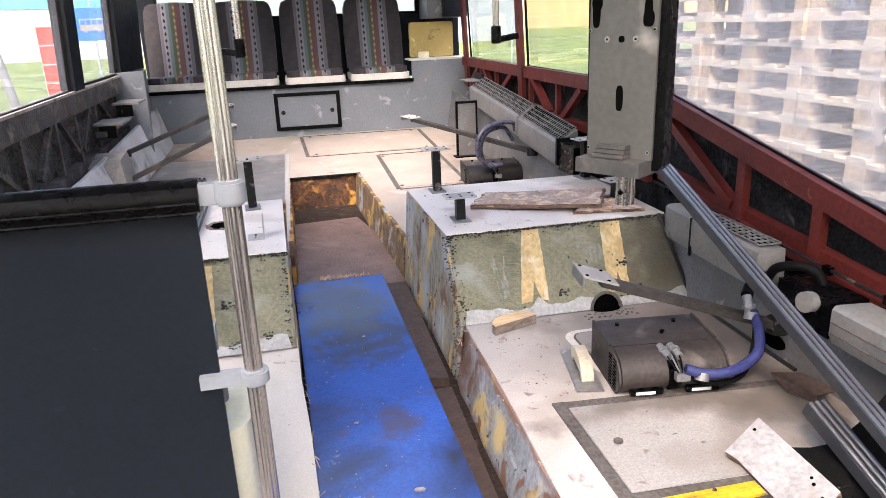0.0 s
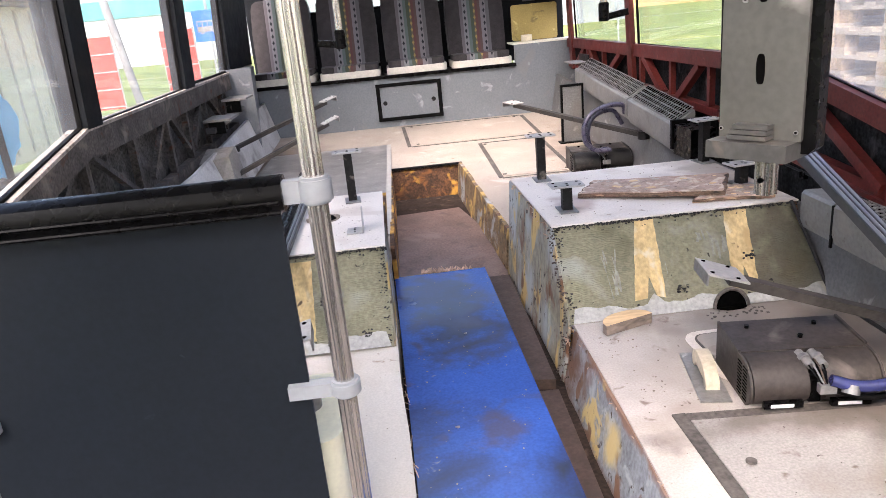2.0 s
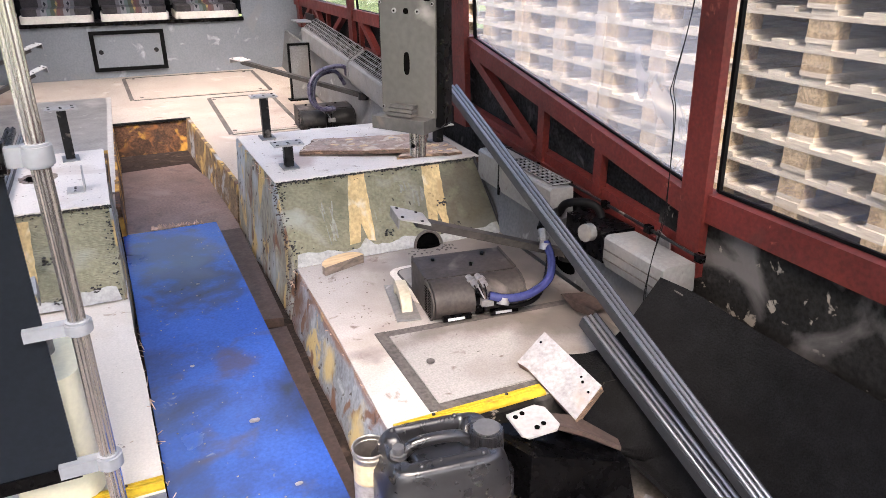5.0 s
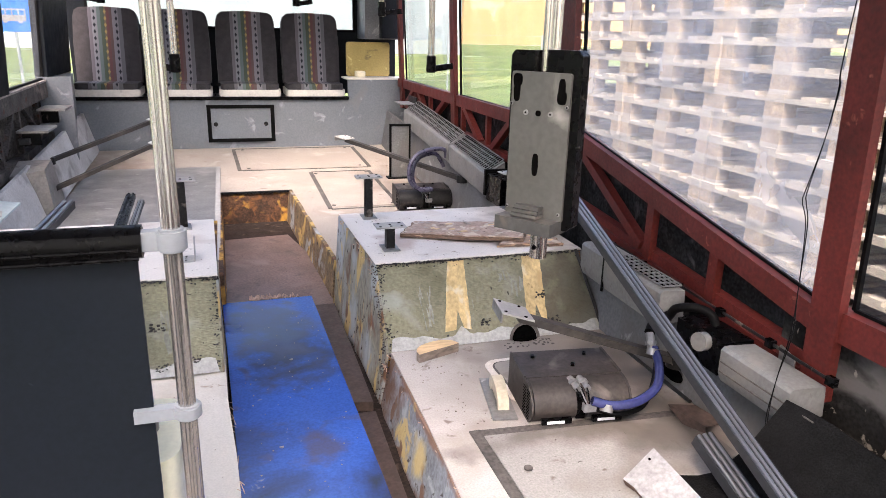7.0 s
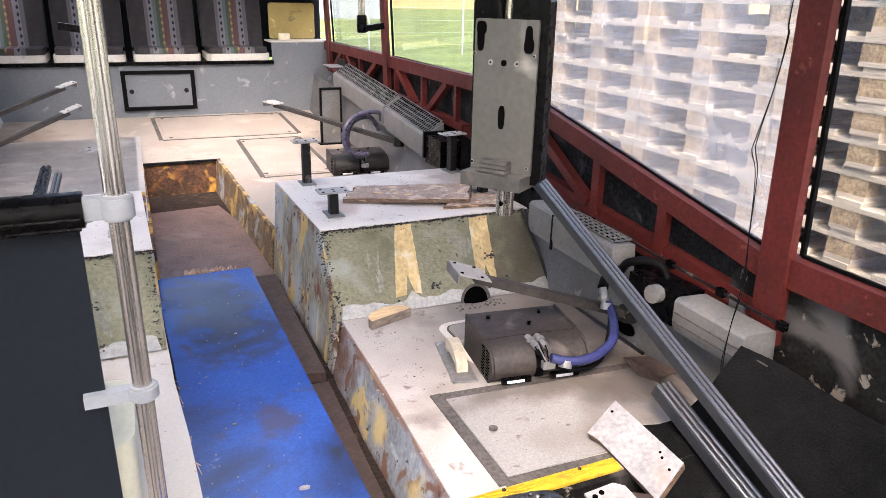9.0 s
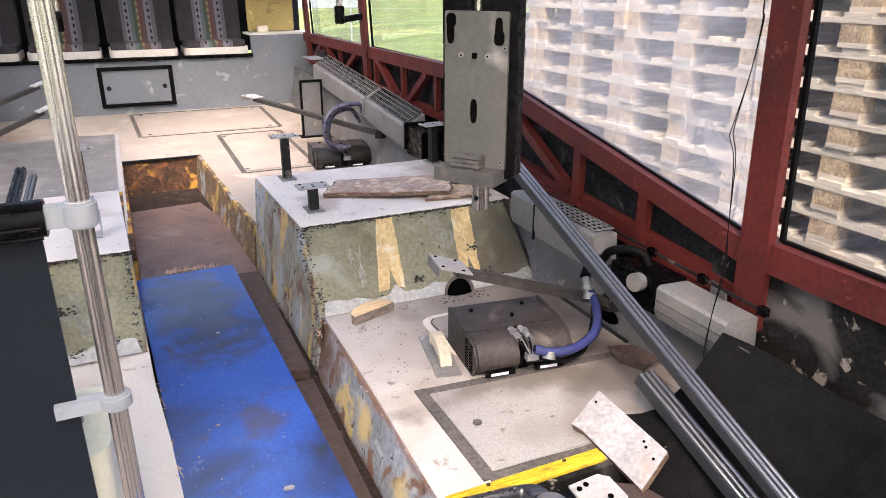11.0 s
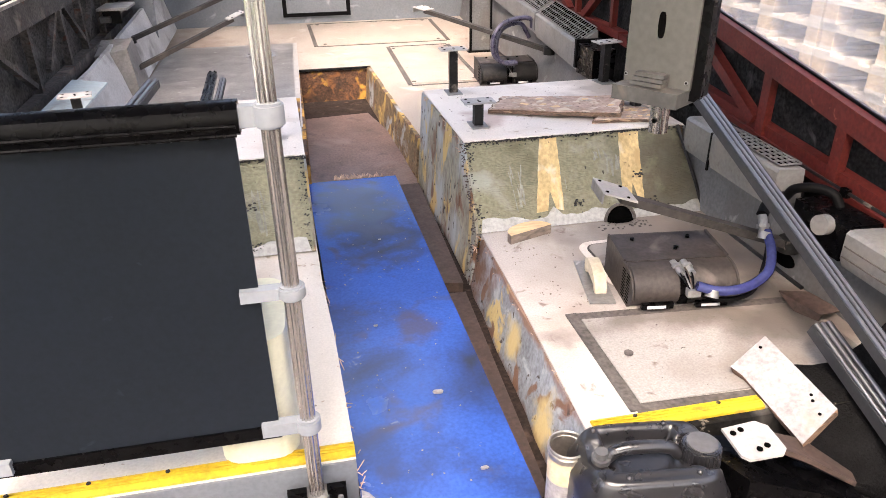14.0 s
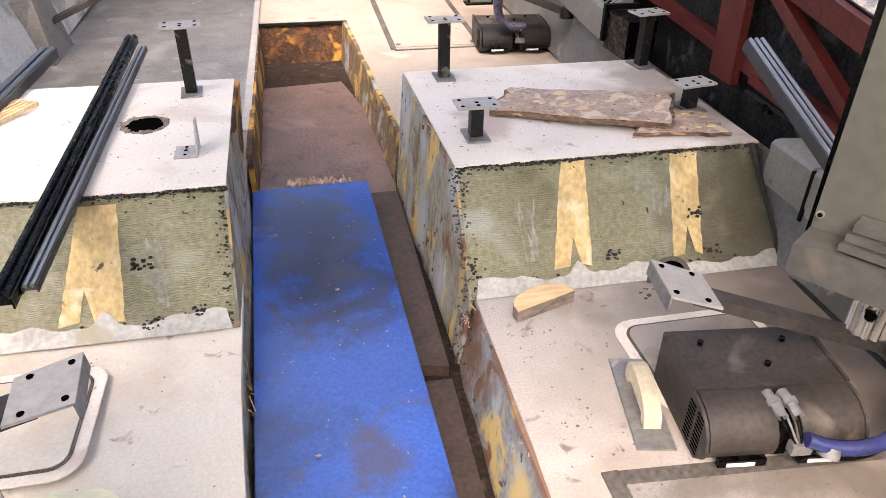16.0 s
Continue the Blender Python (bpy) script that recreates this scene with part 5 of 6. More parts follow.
# ---- loose things on the deck ----
t = thing("trowel", "plastering trowel with a worn cream handle", "trowel", (.55, 2.66, DECK))
bm = B()
slab(bm, [V(.543, 2.79, DECK + .002), V(.497, 2.555, DECK + .002), V(.566, 2.540, DECK + .002), V(.610, 2.775, DECK + .002)], (0, 0, .005))
bevel(bm, .0015)
part("blade", bm, M_SHEET, t, "flat scuffed metal blade")
a, b = V(.575, 2.755, 0), V(.540, 2.575, 0)
ax, sd = (b - a).normalized(), V(-(b - a).y, (b - a).x, 0).normalized()
bm = B()
slab(bm, [a + ax * q - sd * .016 + V(0, 0, DECK + h) for q, h in ((.022, .008), (.018, .030), (.026, .046), (.045, .055), (.075, .058), (.11, .055), (.14, .046), (.160, .030), (.166, .008), (.145, .008), (.138, .022), (.05, .024), (.042, .008))], sd * .032)
bevel(bm, .007, 3, 20)
part("handle", bm, M_BONE, t, "rounded cream wooden handle")
t = thing("wood_offcut", "half-round wooden offcut with a fresh yellow face", "wood offcut", (.46, 2.99, DECK))
a, b = V(.395, 2.945, DECK + .001), V(.545, 2.997, DECK + .001)
d = (b - a)
back_dir = V(-d.y, d.x, 0).normalized()
arc = [a.lerp(b, .5 - .5 * math.cos(w)) + back_dir * .058 * math.sin(w) ** .8 for w in np.linspace(.0, math.pi, 12)]
bm = B()
slab(bm, arc, (0, 0, .030))
part("block", bm, M_OLDWOOD, t)
bm = B()
slab(bm, [p + V(0, 0, .0305) for p in arc], (0, 0, .001))
part("cut_face", bm, M_CHIP, t, "fresh sawn face")

hole = thing("pipe_hole", "dark arched pipe hole at the podium foot", "hole", (.80, 3.05, DECK))
bm = B()
slab(bm, [V(.803 + .046 * math.cos(a), 3.036 + .014 * math.sin(a), DECK + .002 + .048 * math.sin(a)) for a in np.linspace(0, math.pi, 15)], (0, .004, 0))
part("pipe_mouth", bm, M_VOID, hole, "dark mouth in the podium foot")
bm = B()
slab(bm, [V(.803 + .047 * math.cos(a), 3.036 - .022 * abs(math.sin(a)), DECK + .0015) for a in np.linspace(math.pi, 2 * math.pi, 13)], (0, 0, .001))
part("pipe_bed", bm, M_VOID, hole)
bm = B()
hose(bm, [(.803 + .052 * math.cos(a), 3.034 + .014 * math.sin(a), DECK + .002 + .053 * math.sin(a)) for a in np.linspace(0, math.pi, 13)], .0055, 8, 3)
part("arch_rim", bm, M_STRIP, hole, "dirty arched rim")
bm = B()
clumps(bm, [V(.803 + rng.uniform(-.09, .09), 3.0 + rng.uniform(-.03, .03), DECK + .001) for _ in range(40)], .004, rng, .4)
part("grit", bm, M_STRIP, hole, kind="stuff")

t = thing("metal_scrap", "bent brown sheet metal scrap on the deck", "metal scrap", (1.05, 2.4, DECK))
bm = B()
slab(bm, [V(.985, 2.455, DECK + .035), V(1.05, 2.425, DECK + .040), V(1.075, 2.33, DECK + .036), V(1.02, 2.335, DECK + .028)], (0, 0, .003))
part("top_sheet", bm, M_SCRAP, t)
bm = B()
slab(bm, [V(.985, 2.455, DECK + .035), V(1.02, 2.335, DECK + .028), V(1.03, 2.345, DECK + .001), V(1.0, 2.40, DECK + .001)], (.003, .001, 0))
part("bent_side", bm, M_SCRAP, t)


def recess(x0, x1, y0, y1, label):
    t = thing("access_cover", label, "access cover", ((x0 + x1) / 2, (y0 + y1) / 2, DECK), "rounded access covers")
    bm = B()
    slab(bm, rounded(x0, x1, y0, y1, .05, DECK + .001), (0, 0, .003))
    part("rim", bm, M_WHITE, t)
    bm = B()
    slab(bm, rounded(x0 + .022, x1 - .022, y0 + .022, y1 - .022, .035, DECK + .004), (0, 0, .002))
    part("groove", bm, M_STRIP, t, "dirty groove")
    bm = B()
    slab(bm, rounded(x0 + .028, x1 - .028, y0 + .028, y1 - .028, .03, DECK + .005), (0, 0, .003))
    part("lid", bm, M_DECK if x0 > 0 else M_PALE, t)
    return t


recess(.590, .93, 2.62, 2.905, "rounded access cover in the deck beside the blower")
recess(-.86, -.452, 2.68, 2.97, "rounded access cover in the deck behind the screen")

t = thing("white_board", "torn white-faced board leaning on the floor mat", "board", (.77, 2.1, .2))
P = [V(.781, 2.225, .315), V(.798, 1.999, .285), V(.709, 1.970, .235), V(.699, 2.17, .259), V(.685, 2.196, .266)]
nb = (P[1] - P[0]).cross(P[2] - P[0]).normalized()
if nb.z < 0:
    nb = -nb
bm = B()
slab(bm, P, -nb * .022)
bevel(bm, .002)
part("core", bm, M_LAYERS, t, "raw edge")
bm = B()
slab(bm, [p + nb * .0005 for p in P], nb * .002)
face = part("facing", bm, M_SLABWHITE, t, "white facing")
for u, v in ((.06, .25), (.75, .18), (.80, .24), (.93, .32)):
    q = P[0].lerp(P[1], u) + (P[4] - P[0]) * v
    bm = B()
    rod(bm, q + nb * .002, q + nb * .0035, .0035, 8)
    part("screw_hole", bm, M_VOID, face)

# floor mat slumped against the wall
t = thing("floor_mat", "stiff black ribbed floor mat slumped against the wall", "floor mat", (1.0, 1.8, .0))
top_edge = [(1.050, 2.122, .464), (1.085, 2.03, .455), (1.118, 1.917, .43), (1.15, 1.7, .405), (1.17, 1.1, .38)]
low_edge = [(.775, 2.205, .262), (.742, 1.99, .20), (.795, 1.941, .15), (.883, 1.892, .07), (1.0, 1.1, -.04)]
bm = B()
grid = []
for a, b in zip(curve_pts(top_edge, 4), curve_pts(low_edge, 4)):
    row = []
    for k in range(9):
        q = a.lerp(b, k / 8) - V(0, 0, (.10 + .04 * min(1, max(0, (2.12 - a.y) * 4))) * math.sin(math.pi * k / 8)) + V(0, 0, .004 * math.sin(k * 2.1 + a.y * 9))
        q.z = max(q.z, .256 if q.y > 2.05 else LOW + .012)
        row.append(bm.verts.new(q))
    grid.append(row)
for r0, r1 in zip(grid, grid[1:]):
    for k in range(8):
        bm.faces.new((r0[k], r0[k + 1], r1[k + 1], r1[k]))
ex = bmesh.ops.extrude_face_region(bm, geom=bm.faces[:])
bmesh.ops.translate(bm, verts=[v for v in ex["geom"] if isinstance(v, bmesh.types.BMVert)], vec=(-.004, 0, -.009))
part("sheet", bm, M_MAT, t)


def alu_profile(a, b, w, label, ribs=3, material=None):
    t = thing("aluminium_profile", label, "metal profile", b, "loose aluminium profiles")
    a, b = Vector(a), Vector(b)
    d = (b - a).normalized()
    s = d.cross(V(0, 0, 1)).normalized()
    u = s.cross(d).normalized()
    bm = B()
    bar(bm, a, b, w, w * .30)
    bevel(bm, .002, 1)
    # web and flanges default to the groove-shade tone between bright ribs
    part("web", bm, material or M_ALUDARK, t)
    for k in range(ribs):
        o = s * (w * (-.5 + (k + .5) / ribs)) + u * (w * .2)
        bm = B()
        rod(bm, a + o, b + o, w * (.34 / ribs), 10)
        part("rib", bm, material or M_ALU, t)
    for sd in (-1, 1):
        bm = B()
        bar(bm, a + s * sd * w * .5 - u * w * .1, b + s * sd * w * .5 - u * w * .1, w * .08, w * .6)
        part("flange", bm, material or M_ALUDARK, t)
    return t


alu_profile((.935, 3.119, .785), (.905, 1.10, .02), .041, "long ribbed aluminium profile leaning over the heater", 3)
alu_profile((.962, 3.07, .752), (.934, 1.10, .0), .018, "narrow dark aluminium profile beside the long one", 2, M_ALUDARK)
alu_profile((.904, 2.208, .338), (.945, 1.50, .045), .048, "short ribbed aluminium profile on the floor mat")
alu_profile((-.584, 4.42, .505), (-.543, 2.84, .503), .036, "dark edge profile resting over the podium edge", 2, M_BLACK)
alu_profile((-.530, 4.30, .503), (-.510, 2.88, .500), .024, "bright aluminium profile resting over the podium edge", 2)
alu_profile((-.825, 4.30, .505), (-.855, 3.35, .505), .05, "aluminium profile lying on the podium by the window", 2)
t = thing("wood_sticks", "bundle of thin yellow wooden sticks on the podium", "wood sticks", (-.86, 3.7, PODIUM))
for k in range(5):
    bm = B()
    bar(bm, (-.93 + .018 * k, 3.55 + .01 * k, PODIUM + .008), (-.80 + .016 * k, 3.86 - .012 * k, PODIUM + .008 + .002 * k), .010, .010)
    part("stick", bm, M_CHIP, t)

# bracket and offcuts at the foot of the step
t = thing("seat_bracket", "pale drilled plate on a heavy black bracket arm beside the canister", "bracket", (.66, 1.95, .1))
bm = B()
slab(bm, [V(.546, 2.008, .270), V(.622, 2.014, .270), V(.640, 1.996, .270), V(.640, 1.935, .266), V(.625, 1.922, .266), V(.556, 1.922, .266), V(.544, 1.935, .267)], (0, 0, .006))
bevel(bm, .004)
p = part("plate", bm, M_WHITESTEEL, t, "pale drilled plate")
for q in ((.560, 1.990), (.580, 1.996), (.585, 1.940), (.605, 1.946)):
    bm = B()
    rod(bm, (*q, .2755), (*q, .2785), .006, 8)
    part("bolt_hole", bm, M_VOID, p)
bm = B()
hexa(bm, [V(.50, 2.055, .14), V(.55, 1.90, .10), V(.82, 1.86, .03), V(.82, 2.0, .06)], [V(.50, 2.055, .225), V(.56, 1.915, .225), V(.80, 1.88, .15), V(.80, 2.03, .19)])
bevel(bm, .018, 3)
part("arm", bm, M_BLACK, t, "heavy black arm")
bm = B()
slab(bm, [V(.615, 2.01, .264), V(.630, 1.955, .263), V(.70, 1.93, .235), V(.79, 1.90, .185), V(.80, 1.925, .185), V(.72, 1.985, .235)], (0, 0, -.012))
bevel(bm, .003)
part("arm_strip", bm, M_SCRAP, t, "rusty top strip of the arm")
bm = B()
hexa(bm, [V(.60, 1.80, LOW), V(.70, 1.72, LOW), V(.80, 1.80, LOW), V(.76, 1.95, LOW)], [V(.62, 1.84, .06), V(.70, 1.78, .07), V(.76, 1.82, .08), V(.74, 1.92, .08)])
bevel(bm, .012)
solid("rubber_block", bm, M_RUBBER, "crumpled black rubber block on the low floor", "rubber block")
t = thing("grey_offcuts", "grey weathered wood and strap offcuts on the low floor", "offcuts", (.66, 1.84, LOW))
for a, b, r in (((.62, 1.88, .10), (.70, 1.80, .04), .011), ((.58, 1.80, .01), (.68, 1.80, .02), .005), ((.64, 1.86, .08), (.63, 1.77, .0), .004), ((.58, 1.86, .06), (.66, 1.82, .04), .006)):
    bm = B()
    hose(bm, [a, tuple((Vector(a) + Vector(b)) / 2 + V(.01, 0, .012)), b], r, 8, 4)
    part("offcut", bm, M_OLDWOOD, t)
bm = B()
slab(bm, [V(.78, 1.84, LOW + .03), V(.90, 1.915, LOW + .03), V(1.02, 1.72, LOW + .003), V(.88, 1.63, LOW + .003)], (0, 0, .012))
bevel(bm, .002)
solid("white_board", bm, M_SLABWHITE, "pale board lying on the low floor", "board")

# ---- canister and tin ----
t = thing("canister", "black plastic canister with grey caps and a red and white label", "canister", (.355, 1.96, LOW))
m = Matrix.Translation((.366, 1.962, LOW)) @ Matrix.Rotation(radians(-7), 4, 'Z')
W, D, HT = .142, .098, .345


def soft(lo, hi, v):
    k = min(1.0, max(0.0, (v - lo) / (hi - lo)))
    return k * k * (3 - 2 * k)


def canister_top(x, y, edge):
    """Height of the moulded top: rounded shoulders, a recess under the handle and wells for the two caps."""
    z = .348 - .056 * soft(.78, 1.0, edge) ** 1.5
    well = soft(.018, .0, max(abs(x + .008) - .058, abs(y - .004) - .040))
    z -= .034 * well
    z -= .018 * soft(.040, .026, math.hypot(x + .094, y)) + .016 * soft(.052, .040, math.hypot(x - .098, y + .004))
    groove = min(abs(abs(y - .004) - .058), .02)
    return z + (.004 * soft(.012, .004, groove) if abs(x) < .085 and edge < .86 else 0)


bm = B()
NT, NR = 72, 22
rings = []


def outline(w, fx, fy):
    c, q = math.cos(w), math.sin(w)
    return W * fx * math.copysign(abs(c) ** .38, c), D * fy * math.copysign(abs(q) ** .38, q)


for z, f in ((0.0, .94), (.014, 1.0), (.10, 1.0), (.104, .985), (.112, .985), (.116, 1.0), (.255, 1.0), (.278, .995)):
    rings.append([bm.verts.new((*outline(2 * math.pi * k / NT, f, f), z)) for k in range(NT)])
for r in range(NR, 0, -1):
    row = []
    for k in range(NT):
        x, y = outline(2 * math.pi * k / NT, .985 * r / NR, .985 * r / NR)
        row.append(bm.verts.new((x, y, canister_top(x, y, r / NR))))
    rings.append(row)
for r0, r1 in zip(rings, rings[1:]):
    for k in range(NT):
        bm.faces.new((r0[k], r0[(k + 1) % NT], r1[(k + 1) % NT], r1[k]))
bm.faces.new(rings[0][::-1])
bm.faces.new(rings[-1])
bm.transform(m)
body = part("body", bm, M_CANISTER, t, "black plastic body with moulded shoulders", smooth=60)
bm = B()
hose(bm, [(-.080, .004, .332), (-.062, .004, .348), (-.040, .004, .353), (-.01, .004, .354), (.022, .004, .352), (.044, .004, .346), (.060, .004, .330)], .0125, 14, 5)
bm.transform(m)
part("handle", bm, M_CANISTER, t, "moulded carrying handle", smooth=60)
bm = B()
rod(bm, (.098, -.004, .308), (.098, -.004, .326), .038, 24)
bm.transform(m)
part("neck", bm, M_CANISTER, t)
bm = B()
bmesh.ops.create_cone(bm, cap_ends=True, segments=30, radius1=.036, radius2=.034, depth=.036, matrix=Matrix.Translation((.098, -.004, .343)))
bevel(bm, .003)
bm.transform(m)
cap = part("screw_cap", bm, M_CANISTER, t, "ribbed screw cap with grey lid")
for k in range(24):
    bm = B()
    w = 2 * math.pi * k / 24
    rod(bm, (.098 + .0355 * math.cos(w), -.004 + .0355 * math.sin(w), .329), (.098 + .0345 * math.cos(w), -.004 + .0345 * math.sin(w), .356), .0022, 5)
    bm.transform(m)
    part("grip_rib", bm, M_CANISTER, cap)
bm = B()
rod(bm, (.098, -.004, .3605), (.098, -.004, .3635), .028, 24)
bm.transform(m)
part("cap_lid", bm, M_CAP, cap)
bm = B()
rod(bm, (-.091, .0, .330), (-.091, .0, .340), .018, 16)
rod(bm, (-.091, .0, .340), (-.091, .0, .354), .012, 16)
bm.transform(m)
part("vent_cap", bm, M_CAP, t)
for x, y in ((-.09, .062), (.05, .064), (-.06, -.066), (.07, -.064)):
    bm = B()
    bmesh.ops.create_icosphere(bm, subdivisions=2, radius=.006, matrix=Matrix.Translation((x, y, canister_top(x, y, .7) + .001)))
    bm.transform(m)
    part("moulded_stud", bm, M_CANISTER, body)
bm = B()
box(bm, (-.052, -D - .0015, .10), (.082, -D + .002, .255))
bm.transform(m)
lab = part("label", bm, M_LABELWHITE, t, "white paper label")
bm = B()
box(bm, (-.052, -D - .003, .10), (.082, -D - .001, .212))
bm.transform(m)
part("label_band", bm, M_LABELRED, lab, "red lower half")
for x0, x1, z0, z1, mm in ((.002, .012, .226, .240, M_LABELRED), (.016, .065, .228, .239, M_INK), (-.04, .01, .20, .206, M_LABELWHITE), (.02, .06, .198, .206, M_LABELWHITE), (-.04, .04, .17, .176, M_LABELWHITE)):
    bm = B()
    box(bm, (x0, -D - .0042, z0), (x1, -D - .0015, z1))
    bm.transform(m)
    part("print_bar", bm, mm, lab)

t = thing("paint_tin", "old open tin with a peeling yellowish label", "tin", (.235, 2.035, .055))
bm = B()
rod(bm, (.235, 2.035, .06), (.235, 2.035, .275), .036, 28)
top = [f for f in bm.faces if f.calc_center_median().z > .274]
bmesh.ops.delete(bm, geom=top, context='FACES')
part("can", bm, M_TIN, t)
for z0, z1, mm in ((.085, .125, M_TINLABEL), (.127, .195, M_SLABWHITE), (.197, .250, M_TINLABEL)):
    bm = B()
    bmesh.ops.create_cone(bm, cap_ends=False, segments=28, radius1=.0368, radius2=.0368, depth=z1 - z0, matrix=Matrix.Translation((.235, 2.035, (z0 + z1) / 2)))
    part("label", bm, mm, t)
for z in (.062, .273, .262):
    bm = B()
    hose(bm, [(.235 + .037 * math.cos(a), 2.035 + .037 * math.sin(a), z) for a in np.linspace(0, 2 * math.pi, 25)], .002, 6, 1)
    part("rim", bm, M_TIN, t)
bm = B()
rod(bm, (.235, 2.035, .14), (.235, 2.035, .145), .035, 24)
part("contents", bm, M_STRIP, t)

# ---- screen and stanchions ----


def fluted(bm, x, y, z0, z1, r, lobes=12):
    n = lobes * 4
    rings = []
    for z in (z0, z1):
        rings.append([bm.verts.new((x + rr * math.cos(a), y + rr * math.sin(a), z)) for a, rr in
                      ((2 * math.pi * k / n, r * (1 - .16 * (1 if k % 4 == 0 else (.30 if k % 2 else 0)))) for k in range(n))])
    for k in range(n):
        bm.faces.new((rings[0][k], rings[0][(k + 1) % n], rings[1][(k + 1) % n], rings[1][k]))
    bm.faces.new(rings[0][::-1])
    bm.faces.new(rings[1])


PX, PY = -.251, 2.13
t = thing("stanchion", "fluted aluminium pole clamped to the step front", "pole", (PX, PY, .06))
bm = B()
fluted(bm, PX, PY, .10, TOP - .002, .0150)
part("pole", bm, M_POLE, t)
bm = B()
rod(bm, (PX, PY, .05), (PX, PY, .16), .026, 20)
part("socket", bm, M_KICK, t, "grey pole socket")
for sx in (-1, 1):
    bm = B()
    box(bm, (PX + sx * .020, PY - .012, .09), (PX + sx * .058, PY + .003, .175))
    bevel(bm, .004)
    lug = part("mounting_lug", bm, M_BLACK, t)
    bm = B()
    rod(bm, (PX + sx * .045, PY - .018, .15), (PX + sx * .045, PY - .010, .15), .006, 8)
    part("bolt", bm, M_STEEL, lug)
t = thing("stanchion", "fluted aluminium pole at the outer end of the screen", "pole", (-.85, PY, .06))
bm = B()
fluted(bm, -.85, PY, .05, TOP - .002, .0150)
part("pole", bm, M_POLE, t)

t = thing("screen", "charcoal windbreak screen with black rolled top edge and grey clamps", "partition", (-.55, 2.13, .32))
part("panel", bbox((-.800, 2.134, .335), (-.305, 2.141, .918), .002, 1), M_SCREEN, t, "charcoal panel with scuffs")
bm = B()
prof = [(-.024, .914), (-.028, .932), (-.022, .949), (-.008, .957), (.012, .957), (.024, .947), (.028, .930), (.024, .913), (.010, .908), (-.012, .908)]
slab(bm, [V(-.82, 2.137 + a, b) for a, b in prof], (.525, 0, 0))
bevel(bm, .006, 2, 20)
part("top_roll", bm, M_BLACK, t, "rounded black top edge")
for dz in (.911, .926):
    bm = B()
    rod(bm, (-.815, 2.113 if dz < .92 else 2.109, dz), (-.300, 2.113 if dz < .92 else 2.109, dz), .0035, 8)
    part("roll_rib", bm, M_BLACK, t)
bm = B()
bar(bm, (-.82, 2.137, .328), (-.302, 2.137, .328), .016, .028)
bevel(bm, .004)
part("bottom_trim", bm, M_BLACK, t)
for z, h in ((.935, .038), (.628, .026), (.338, .032)):
    for px_, s in ((PX, -1), (-.85, 1)):
        bm = B()
        bmesh.ops.create_cone(bm, cap_ends=True, segments=28, radius1=.0235, radius2=.0235, depth=h, matrix=Matrix.Translation((px_, PY, z)))
        x0, x1 = sorted((px_ + s * .02, px_ + s * .085))
        box(bm, (x0, PY - .010, z - h * .42), (x1, PY + .012, z + h * .42))
        bevel(bm, .004)
        part("clamp", bm, M_CLAMP, t, "light grey plastic clamp")
t = thing("plastic_can", "translucent yellowish plastic can behind the screen", "plastic can", (-.35, 2.27, DECK))
bm = B()
slab(bm, rounded(-.43, -.276, 2.175, 2.42, .045, .222), (0, 0, .28))
bevel(bm, .012)
part("body", bm, M_WHITECAN, t)
bm = B()
rod(bm, (-.345, 2.30, DECK + .26), (-.345, 2.30, DECK + .295), .026, 20)
part("screw_cap", bm, M_STEEL, t, "grey screw cap")
bm = B()
hose(bm, [(-.40, 2.17, DECK + .262), (-.40, 2.17, DECK + .30), (-.37, 2.27, DECK + .305), (-.36, 2.29, DECK + .265)], .010, 8, 5)
part("handle", bm, M_WHITECAN, t)

# hanging stanchion with drilled plate and black backing board
C = V(.402, 2.150, 0)
U, Nn = V(.573, -.820, 0), V(-.820, -.573, 0)


def plate_m(off):
    return Matrix(((U.x, -Nn.x, 0, C.x + Nn.x * off), (U.y, -Nn.y, 0, C.y + Nn.y * off), (0, 0, 1, 0), (0, 0, 0, 1)))


t = thing("stanchion", "hanging pole with a drilled metal plate and black backing board", "pole", (C.x, C.y, .85))
bm = B()
fluted(bm, C.x, C.y, .852, TOP - .002, .0165)
pl = part("pole", bm, M_POLE, t)
bm = B()
rod(bm, (C.x - .016, C.y - .012, .875), (C.x - .010, C.y - .008, .875), .004, 8)
part("set_screw", bm, M_VOID, pl)
bm = B()
slab(bm, [V(p[0], p[1], 0) for p in ((-.060, .922), (.070, .922), (.079, .931), (.077, 1.228), (.069, 1.237), (.010, 1.237), (.010, 1.17), (-.016, 1.17), (-.016, 1.235), (-.056, 1.235), (-.064, 1.226))], (0, 0, .026))
bm.transform(plate_m(.003) @ Matrix.Rotation(radians(90), 4, 'X'))
bevel(bm, .006, 3)
part("backing_board", bm, M_BLACK, t, "black padded backing board")
bm = B()
slab(bm, rounded(-.0560, .0625, .938, 1.199, .004), (0, 0, .006))
bm.transform(plate_m(.030) @ Matrix.Rotation(radians(90), 4, 'X'))
plate = part("drilled_plate", bm, M_PLATE, t, "satin metal plate with keyholes")
